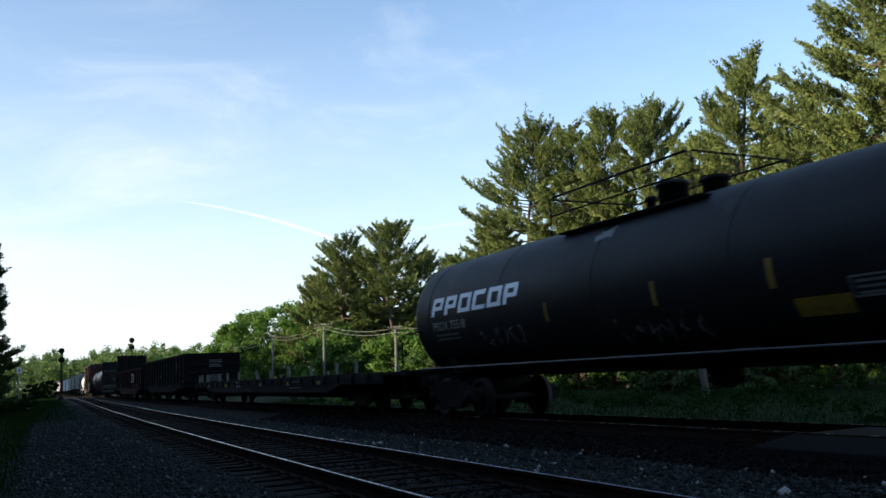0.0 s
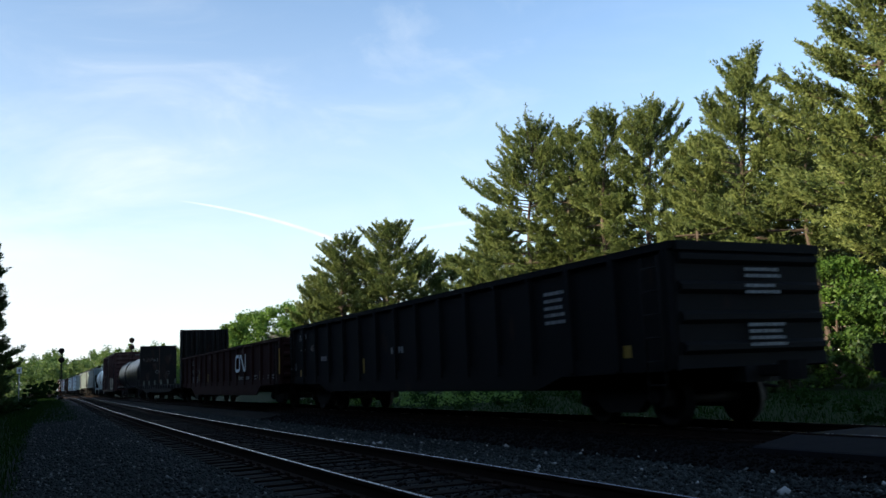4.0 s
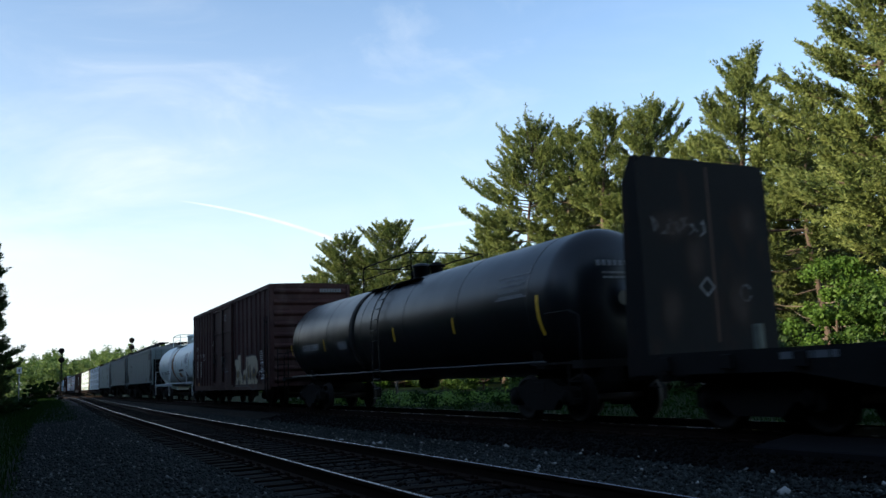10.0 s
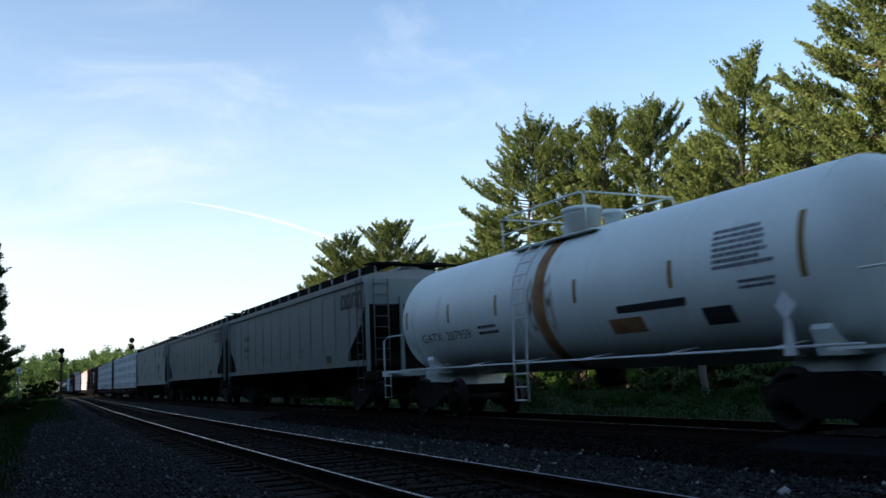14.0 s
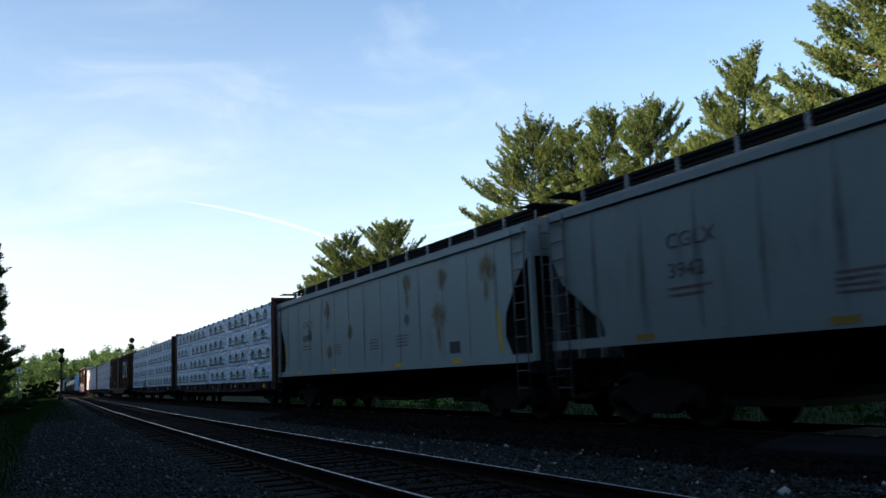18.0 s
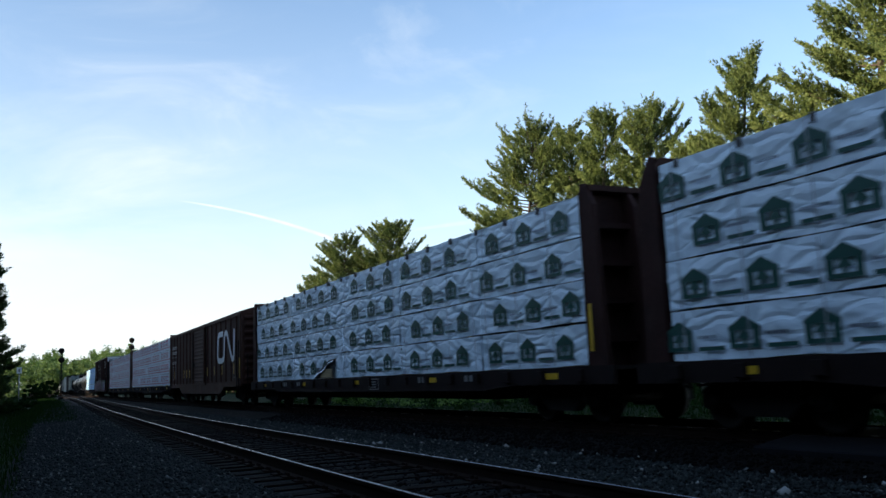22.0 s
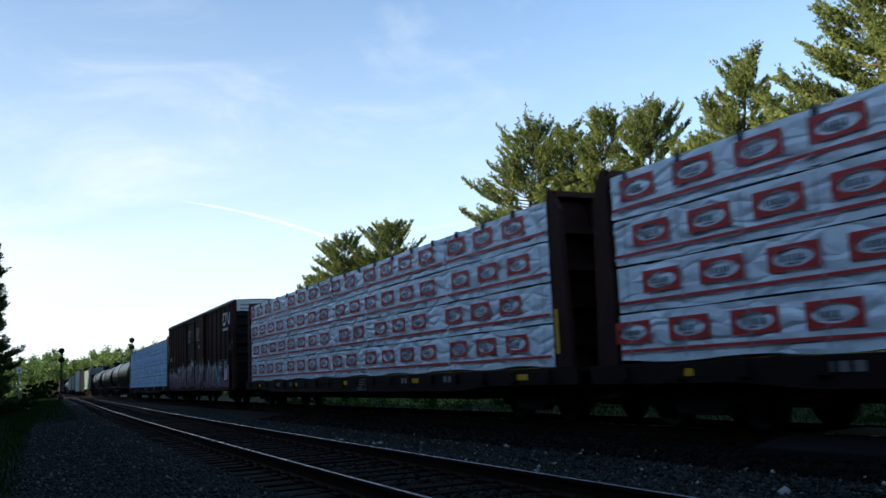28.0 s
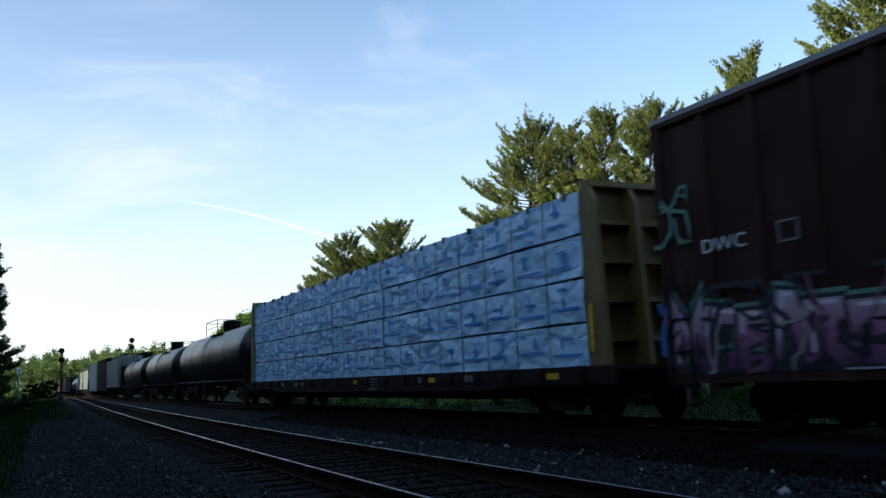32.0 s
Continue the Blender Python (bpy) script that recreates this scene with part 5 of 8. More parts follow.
    writing(e, GREYINK, body)


# ---- covered hoppers ----
def hopper_car(s16, length, eave, mat, label, fit=None, width=1.58, far=False, group="freight cars", floor=1.15):
    car = ride(thing("covered_hopper", label, "hopper car", group), s16)
    h, w = length / 2, width
    cut = 1.25
    curve = [(h, eave - 0.7), (h - 0.3, 2.45), (h - 1.35, 1.72), (h - 1.42, 1.55), (h - 1.42, floor)] if mat is GREYHOP else [(h, eave - 0.56), (h - 0.5, 2.66), (h - 0.92, 2.09), (h - 0.97, 1.67), (h - 0.75, 1.32), (h - 0.75, floor)]
    body = Shape().prism([(-h, eave)] + [(-x, z) for x, z in curve] + curve[::-1] + [(h, eave)], -w, w, "y")
    body = part("body", body, mat, car)
    rf = Shape().prism([(-w - 0.03, eave), (w + 0.03, eave), (w + 0.03, eave + 0.07), (w * 0.8, eave + 0.16), (0, eave + 0.3), (-w * 0.8, eave + 0.16), (-w - 0.03, eave + 0.07)], -h, h)
    rf = part("roof", rf, ROOFGREY, car)
    for y0, y1 in ((-1.05, -0.4), (0.4, 1.05)):
        part("roof_walkway", Shape().box(-h + 0.1, h - 0.1, y0, y1, eave + 0.46, eave + 0.49), STEEL, car, "dark steel grating walkway")
        y = y0 if y0 < 0 else y1
        for z in (eave + 0.28, eave + 0.36, eave + 0.44):
            part("walkway_rail", Shape().box(-h + 0.2, h - 0.2, y - 0.012, y + 0.012, z, z + 0.028), STEEL, car)
    for x in (-h + 0.1, h - 0.1):
        part("end_walkway", Shape().box(x - 0.25, x + 0.25, -w + 0.1, w - 0.1, eave + 0.40, eave + 0.42), STEEL, car)
    st = Shape().box(-0.025, 0.025, -0.035, 0.035, eave + 0.1, eave + 0.47).mesh("walkway_bracket")
    st.materials.append(ROOFGREY)
    for x in np.linspace(-h + 0.4, h - 0.4, 14):
        for y in (-1.06, 1.06):
            part("walkway_bracket", st, ROOFGREY, car, at=(float(x), y, 0))
    for x in np.linspace(-h + 1.6, h - 1.6, 4):
        part("hatch_cover", Shape().box(x - 1.2, x + 1.2, -0.3, 0.3, eave + 0.28, eave + 0.40, 0.05), ROOFGREY, rf)
    for sgn in (-1, 1):
        sl = Shape()
        y = (-w - 0.05, -w + 0.0) if sgn < 0 else (w - 0.0, w + 0.05)
        sl.box(-h, h, y[0], y[1], floor - 0.02, floor + 0.14)
        sl.box(-h, h, y[0], y[1], eave - 0.10, eave + 0.02)
        part("side_sill", sl, mat, car)
        if sgn < 0:
            seam = Shape().box(-0.02, 0.02, -0.008, 0, floor + 0.16, eave - 0.1).mesh("panel_seam")
            seam.materials.append(mat)
            for x in np.linspace(-h + cut, h - cut, 13):
                part("panel_seam", seam, mat, car, at=(float(x), -w, 0))
    part("centre_sill", Shape().box(-h + 0.3, h - 0.3, -0.35, 0.35, 0.62, floor - 0.004), STEEL, car)
    n = 3
    span = (length - 2 * cut - 0.6) / n
    for k in range(n):
        bays = Shape()
        x0 = -h + cut + 0.3 + k * span
        x1 = x0 + span
        c = (x0 + x1) / 2
        top = [(x0, -w + 0.12), (x1, -w + 0.12), (x1, w - 0.12), (x0, w - 0.12)]
        bot = [(c - 0.8, -0.75), (c + 0.8, -0.75), (c + 0.8, 0.75), (c - 0.8, 0.75)]
        T_ = [(x, y, floor) for x, y in top]
        B_ = [(x, y, 0.42) for x, y in bot]
        for i in range(4):
            j = (i + 1) % 4
            bays.face([B_[i], B_[j], T_[j], T_[i]])
        bays.face(B_[::-1])
        bays.box(c - 0.9, c + 0.9, -0.85, 0.85, 0.34, 0.44)
        part("hopper_bay", bays, STEEL, car)
    for sgn in (1, -1):
        s_ = Shape()
        # Dark faces laid just over the body-coloured slopes paint their underside shade.
        for (xa, za), (xb, zb) in zip(curve, curve[1:]):
            g = Shape()
            g.face([(sgn * (xa + 0.012), -w + 0.004, za - 0.012), (sgn * (xb + 0.012), -w + 0.004, zb - 0.012), (sgn * (xb + 0.012), w - 0.004, zb - 0.012), (sgn * (xa + 0.012), w - 0.004, za - 0.012)])
            part("slope_sheet", g, STEEL, car)
        s_.box(min(sgn * h, sgn * (h - 3.0)), max(sgn * h, sgn * (h - 3.0)), -0.35, 0.35, 0.68, 1.1)
        s_.box(min(sgn * (h + 0.1), sgn * (h - 0.2)), max(sgn * (h + 0.1), sgn * (h - 0.2)), -w, w, 0.92, 1.15)
        part("end_sill", s_, STEEL, car)
        p_ = Shape()
        for y in (-w + 0.06, -0.5, 0.5, w - 0.06):
            p_.box(min(sgn * (h - 0.02), sgn * (h + 0.06)), max(sgn * (h - 0.02), sgn * (h + 0.06)), y - 0.05, y + 0.05, 1.1, eave - 0.5)
        part("end_post", p_, mat, car)
        ladder(car, sgn * (h - 0.28), -w - 0.05, 0.5, eave, 0.42, 10, mat=WORN)
        ladder(car, sgn * (h + 0.1), -w + 0.45, 0.7, eave, 0.42, 10, "y", mat=WORN)
        if sgn > 0:
            bw = Shape().lathe([(0, 0.28), (0.03, 0.28)], "x", 20, (sgn * (h + 0.15), 0.5, 2.2))
            part("brake_wheel", bw, STEEL, car)
    running_gear(car, h + 0.4, h - 1.9, near=not far)
    if fit:
        fit(car, body, side(-w - 0.012), h, eave)
    return car


def hopper_marks(seed, logo, rusty, marks=("", "")):
    def f(car, body, w, h, eave):
        rnd = random.Random(seed)
        if logo:
            d = Decal(w)
            for k in range(4):  # dark slanted blocks of an owner's mark
                x0 = h - 1.95 + 0.45 * k
                d.bar(x0, 2.95, 0.14, 0.42, 0.2, 1)
                d.bar(x0 + 0.1, 3.27, 0.32, 0.11, 0.2, 1)
                d.bar(x0 + 0.28, 2.95, 0.13, 0.36, 0.2, 1)
                if k < 2:
                    d.bar(x0, 2.95, 0.38, 0.1, 0.2, 1)
            writing(d, HOPPERMARK, body, "row of dark slanted blocks", "owner_mark")
        d = Decal(w)
        for r, text in zip((2.66, 2.22), marks):
            if text:
                lettered(w, text, -h + 3.0, r, 0.22, HOPPERMARK, body, 1.2)
            else:  # worn past reading
                for k in range(4):
                    d.bar(-h + 3.0 + 0.24 * k, r, 0.16, 0.2)
        if not all(marks):
            writing(d, HOPPERMARK, body)
        d = Decal(w)
        d.lines(-h + 3.0, 2.05, 2, 0.9, 0.04, 0.06, rnd)
        for x in (-2.5, 0.4, 2.2):
            d.lines(x, 1.95, 4, 0.8, 0.03, 0.05, rnd)
        writing(d, SMALLMARK, body)
        pieces("placard", w, BLACKPAINT, body, [(5.15, 1.42, 0.5, 0.25)])
        lip = lambda x, z: (x, w(x, z)[1] - 0.045, z)
        pieces("reflector", lip, YELLOW if rusty else DIMYELLOW, body, [(x, 1.19 if rusty else 1.35, 0.42, 0.1) for x in (-6.1, -2.6, 2.15, 5.33)])
        if rusty:
            pieces("reflector", w, YELLOW, body, [(7.36, 1.39, 0.11, 0.85, -0.12), (-h + 0.95, 1.6, 0.1, 0.6, -0.1)])
            for cx, cz, r in ((2.95, 3.22, 0.32), (6.9, 3.08, 0.36), (7.15, 3.0, 0.25), (4.65, 2.3, 0.42), (2.9, 2.34, 0.2), (-1.1, 2.28, 0.28), (-3.05, 3.06, 0.36), (-2.9, 1.79, 0.26), (-4.8, 2.43, 0.3), (4.9, 3.1, 0.3)):
                soft_patch(body, w, cx, cz, r, r * 0.95, RUSTPATCH, "rust_patch", "ochre rust patch", rnd)
                if r > 0.3:
                    soft_patch(body, w, cx, cz - r * 1.2, r * 0.4, r * 1.1, RUSTSTAIN, "rust_streak", "", rnd)
        for x in np.linspace(-h + 1.25, h - 1.25, 13)[::3 if rusty else 1]:
            soft_patch(body, w, float(x), rnd.uniform(2.2, 2.5), rnd.uniform(0.05, 0.09), rnd.uniform(0.95, 1.15), GRIME, "grime_streak", "", rnd)
    return f



# ---- gondolas and flat cars ----
def gondola(s16, length, top, mat, label, marks=None, belly=0.38, group="freight cars"):
    car = ride(thing("gondola", label, "gondola", group), s16)
    h, w, floor = length / 2, 1.5, 1.0
    t = 0.05
    body = part("side_panel", Shape().box(-h, h, -w, -w + t, floor - 0.1, top), mat, car)
    part("side_panel", Shape().box(-h, h, w - t, w, floor - 0.1, top), mat, car)
    part("end_panel", Shape().box(-h, -h + t, -w + t, w - t, floor - 0.1, top), mat, car)
    part("end_panel", Shape().box(h - t, h, -w + t, w - t, floor - 0.1, top), mat, car)
    part("floor_plate", Shape().box(-h + t, h - t, -w + t, w - t, floor - 0.1, floor + 0.05), mat, car)
    for sgn in (-1, 1):
        c = Shape()
        y = (-w - 0.08, -w + 0.09) if sgn < 0 else (w - 0.09, w + 0.08)
        c.box(-h - 0.02, h + 0.02, y[0], y[1], top - 0.02, top + 0.09)
        part("top_chord", c, mat, car)
        c = Shape()
        y = (-w - 0.05, -w) if sgn < 0 else (w, w + 0.05)
        c.prism([(-h, floor + 0.1), (-h, floor - 0.12), (-h + 3.0, floor - 0.16), (-h + 3.8, floor - belly), (h - 3.8, floor - belly), (h - 3.0, floor - 0.16), (h, floor - 0.12), (h, floor + 0.1)], y[0], y[1], "y")
        part("side_sill", c, mat, car)
    post = Shape().prism([(-0.1, 0.0), (0.1, 0.0), (0.07, -0.09), (-0.07, -0.09)], floor - 0.1, top, "z").mesh("side_post")
    post.materials.append(mat)
    for sgn in (-1, 1):
        for x in np.linspace(-h + 0.12, h - 0.12, 16):
            part("side_post", post, mat, car, at=pose(float(x), sgn * w, 0, 0, 0, 0 if sgn < 0 else 180))
    for sgn in (1, -1):
        e = Shape()
        for z in np.linspace(floor + 0.2, top - 0.15, 4):
            e.prism([(sgn * h, z - 0.1), (sgn * (h + 0.1), z - 0.04), (sgn * (h + 0.1), z + 0.04), (sgn * h, z + 0.1)], -w + 0.05, w - 0.05, "y")
        e.box(min(sgn * h, sgn * (h + 0.1)), max(sgn * h, sgn * (h + 0.1)), -w, w, top - 0.05, top + 0.09)
        part("end_rib", e, mat, car)
        ladder(car, sgn * (h - 0.4), -w - 0.13, 0.5, top - 0.1, 0.4, 6)
        s_ = Shape().box(min(sgn * (h + 0.1), sgn * (h - 2.6)), max(sgn * (h + 0.1), sgn * (h - 2.6)), -0.35, 0.35, 0.66, floor - 0.1)
        part("draft_sill", s_, STEEL, car)
    part("underframe", Shape().box(-h + 2, h - 2, -0.3, 0.3, 0.55, floor - 0.1), STEEL, car)
    running_gear(car, h + 0.45, h - 2.0)
    if marks:
        marks(car, body, side(-w - 0.012), h)
    return car


def black_gondola_marks(car, body, w, h):
    rnd = random.Random(21)
    d = Decal(w)
    lettered(w, "ATW", -8.85, 2.28, 0.21, GREYPAINT, body, 1.2)
    lettered(w, "400", -8.72, 1.88, 0.21, GREYPAINT, body, 1.2)
    lettered(w, "474", -7.62, 1.88, 0.21, GREYPAINT, body, 1.2)
    d.lines(-8.6, 1.66, 2, 0.5, 0.06, 0.07, rnd)
    d.lines(-6.6, 1.55, 1, 1.0, 0.14, 0.1, rnd, (0.8, 1.2))
    d.lines(-1.0, 1.55, 1, 1.2, 0.16, 0.1, rnd, (0.8, 1.2))
    d.lines(6.2, 2.3, 5, 0.8, 0.06, 0.07, rnd)
    writing(d, GREYPAINT, body)
    d = Decal(w)
    d.stroke([(-9.3 + 0.1 * math.cos(a), 1.43 + 0.1 * math.sin(a)) for a in np.linspace(0, 6.28, 9)[:-1]], 0.045, True)
    writing(d, SCRAWL, body)
    pieces("reflector", w, DIMYELLOW, body, [(-8.8, 1.08, 0.5, 0.24), (-3.0, 1.1, 0.12, 0.4), (3.0, 1.1, 0.12, 0.4), (h - 1.5, 1.1, 0.4, 0.2)])
    e = Decal(end_face(h + 0.105))
    for z in (2.35, 2.1, 1.5, 1.3):
        e.lines(-0.2, z, 2, 0.8, 0.05, 0.05, rnd)
    writing(e, SCRAWL, body)


def red_gondola_marks(car, body, w, h):
    rnd = random.Random(22)
    d = Decal(lambda x, z: (x, w(x, z)[1] - 0.085, z))
    open_frame_logo(d, 3.5, 1.45, 1.85, 0.70, 0.13)
    writing(d, WHITEPAINT, body, "white band-shaped mark", "railway_mark")
    d = Decal(w)
    d.lines(3.1, 1.12, 1, 2.6, 0.13, 0.05, rnd, (0.6, 1.1))
    lettered(w, "IC", -7.55, 2.03, 0.23, GREYPAINT, body, 1.3)
    for text, x in (("97", -7.55), ("38", -6.6), ("6", -5.6)):
        lettered(w, text, x, 1.56, 0.23, GREYPAINT, body, 1.3)
    d.lines(-7.5, 1.35, 3, 0.5, 0.05, 0.06, rnd)
    d.lines(-6.3, 1.35, 3, 0.5, 0.05, 0.06, rnd)
    d.stroke([(6.25, 0.98), (7.0, 0.98), (7.0, 1.26), (6.25, 1.26)], 0.025, True)
    for x in (6.4, 7.6, 8.6, 9.2):
        d.lines(x, 1.2, 3, 0.4, 0.05, 0.05, rnd)
    writing(d, GREYPAINT, body)
    pieces("reflector", lambda x, z: (x, w(x, z)[1] - 0.085, z), AMBER, body, [(h - 0.12, 1.25, 0.12, 0.9)])
    pieces("reflector", w, DIMYELLOW, body, [(7.3, 1.0, 0.1, 0.4), (3.75, 0.95, 0.1, 0.35), (-3.2, 1.1, 0.1, 0.4), (-5.6, 1.2, 0.1, 0.35)])


def deck_frame(car, h, mat, deck=1.1, w=1.42, depth=0.5):
    """The deck, side sills and centre sill of a flat car."""
    f = Shape().box(-h, h, -w, w, deck - 0.07, deck)
    part("deck", f, DECK, car)
    for sgn in (-1, 1):
        y = (-w - 0.03, -w + 0.05) if sgn < 0 else (w - 0.05, w + 0.03)
        s_ = Shape().prism([(-h, deck + 0.01), (-h, deck - 0.3), (-h + 3.2, deck - 0.3), (-h + 4.4, deck - depth), (h - 4.4, deck - depth), (h - 3.2, deck - 0.3), (h, deck - 0.3), (h, deck + 0.01)], y[0], y[1], "y")
        part("side_sill", s_, mat, car)
        if sgn < 0:
            pk = Shape().box(-0.09, 0.09, -0.035, 0.035, -0.1, 0.1, 0.01).mesh("stake_pocket")
            pk.materials.append(mat)
            for x in np.linspace(-h + 0.9, h - 0.9, int(2 * h / 1.25)):
                part("stake_pocket", pk, mat, car, at=(float(x), -w - 0.065, deck - 0.14))
    c = Shape().box(-h, h, -0.3, 0.3, 0.66, deck - 0.07)
    c.prism([(-h + 3.6, 0.66), (-h + 4.6, 0.40), (h - 4.6, 0.40), (h - 3.6, 0.66)], -0.9, 0.9, "y")
    for x in np.linspace(-h + 1.0, h - 1.0, 9):
        c.box(x - 0.06, x + 0.06, -w + 0.05, w - 0.05, deck - 0.25, deck - 0.07)
    part("centre_sill", c, STEEL, car)


def bulkhead(car, x, sgn, deck, top, mat, w=1.42, thick=0.35, upright=False):
    """An upright end wall: a plate towards the load, posts and shelves, or upright ribs alone, on the outside."""
    b = Shape()
    a = x - sgn * 0.03
    b.prism([(-w, deck), (w, deck), (w, top - 0.15), (w - 0.15, top), (-w + 0.15, top), (-w, top - 0.15)], min(x, a), max(x, a))
    wall = part("bulkhead", b, mat, car)
    o = x + sgn * thick
    for y in (-w + 0.06, -0.48, 0.48, w - 0.06):
        p = Shape().prism([(x, deck - 0.2), (o + sgn * 0.15, deck - 0.2), (o, top - 0.4), (x + sgn * 0.12, top), (x, top)], y - 0.05, y + 0.05, "y")
        part("bulkhead_post", p, mat, wall)
    if upright:
        for y in np.linspace(-w + 0.3, w - 0.3, 7):
            rib = Shape().prism([(x, y - 0.11), (x + sgn * 0.16, y - 0.06), (x + sgn * 0.16, y + 0.06), (x, y + 0.11)], deck, top - 0.03, "z")
            part("bulkhead_rib", rib, mat, wall)
        return wall
    for z in np.linspace(deck + 0.45, top - 0.08, 5):
        q = Shape().box(min(x, x + sgn * 0.22), max(x, x + sgn * 0.22), -w + 0.05, w - 0.05, z - 0.05, z + 0.05)
        part("bulkhead_brace", q, mat, wall)
    return wall


def flat_car(s16, length, label, stakes, group="freight cars"):
    car = ride(thing("flat_car", label, "flat car", group), s16)
    h = length / 2
    deck_frame(car, h, STEEL, 1.1, 1.45, 0.52)
    st = Shape().box(-0.06, 0.06, -0.04, 0.04, 0.0, 0.38, 0.01).mesh("stake")
    st.materials.append(STAKE)
    rnd = random.Random(30)
    for k, x in enumerate(stakes):
        part("stake", st, STAKE, car, at=pose(x, -1.36, 1.1 - rnd.uniform(0, 0.05), 0, rnd.uniform(-2, 2), 0))
        if k % 3 == 1:
            part("stake", st, STAKE, car, at=pose(x + 0.95, 1.36, 1.0 - rnd.uniform(0, 0.08), 0, 0, 0))
    pieces("reflector", side(-1.487), DIMYELLOW, car, [(x, 0.83, 0.42, 0.12) for x in (-h + 3.5, -h + 7.5, 0.5, 4.4, h - 5.5)])
    rnd = random.Random(31)
    d = Decal(side(-1.487))
    d.lines(-h + 9.5, 0.98, 1, 1.1, 0.05, 0.04, rnd)
    d.bar(-h + 9.9, 0.8, 0.25, 0.1)
    d.bar(-h + 10.4, 0.8, 0.2, 0.1)
    d.stroke([(4.9, 0.74), (6.1, 0.74), (6.1, 0.94), (4.9, 0.94)], 0.02, True)
    writing(d, GREYPAINT, car)
    running_gear(car, h + 0.5, h - 2.6)
    return car


STAKE = material("weathered_grey_stake", (0.10, 0.108, 0.085), 0.85, vary=0.3, scale=5)


def bulkhead_flat(s16, length, label, top=4.3, group="freight cars"):
    car = ride(thing("bulkhead_flat_car", label, "flat car", group), s16)
    h = length / 2
    deck_frame(car, h, BULKHEAD, 1.12, 1.42, 0.5)
    bulkhead(car, h - 0.45, 1, 1.0, top, BULKHEAD, upright=True)
    rear = bulkhead(car, -h + 0.45, -1, 1.0, top, BULKHEAD, upright=True)
    rnd = random.Random(41)
    d = Decal(lambda a, z: (-h + 0.487, a, z))
    pen = -1.2
    for k in range(6):
        d.stroke([(pen + rnd.uniform(0, 0.22), 3.0 + rnd.uniform(0, 0.32)) for _ in range(5)], 0.035)
        pen += 0.2
    d.stroke([(0.75 + 0.12 * math.cos(a), 2.1 + 0.14 * math.sin(a)) for a in np.linspace(0.5, 6, 8)], 0.03)
    d.stroke([(-0.1, 2.35), (-0.25, 2.2), (-0.1, 2.05), (0.05, 2.2)], 0.03, True)
    writing(d, GREYPAINT, rear, "pale scrawled spray paint", "graffiti")
    d = Decal(lambda a, z: (-h + 0.485, a, z))
    d.bar(0.05, 1.3, 0.045, 2.9)
    part("rust_streak", d.sh, DARKRUST, rear)
    face = lambda a, z: (-h + 0.492, a, z)
    for a, z, ra, rz in ((-0.7, 3.2, 0.6, 0.35), (-0.3, 2.7, 0.3, 0.6), (0.6, 2.0, 0.35, 0.6), (-0.9, 1.8, 0.3, 0.5), (0.9, 3.3, 0.3, 0.5)):
        p_ = soft_patch(rear, face, a, z, ra, rz, GRIMERUST, "rust_stain", "", rnd)
    st = Shape().box(-0.06, 0.06, -0.04, 0.04, 0.0, 0.36, 0.01).mesh("stake")
    st.materials.append(STAKE)
    for x in np.linspace(-h + 2.6, h - 2.6, 6):
        part("stake", st, STAKE, car, at=(float(x), -1.36, 1.1))
    d = Decal(side(-1.457))
    d.lines(-h + 3.0, 0.98, 1, 1.2, 0.09, 0.05, rnd)
    writing(d, SCRAWL, car)
    lettered(side(-1.457), "BRITISH COLUMBIA", -3.3, 0.86, 0.15, FAINT, car, 1.5, "faded widely spaced lettering")
    running_gear(car, h + 0.45, h - 2.2)
    return car


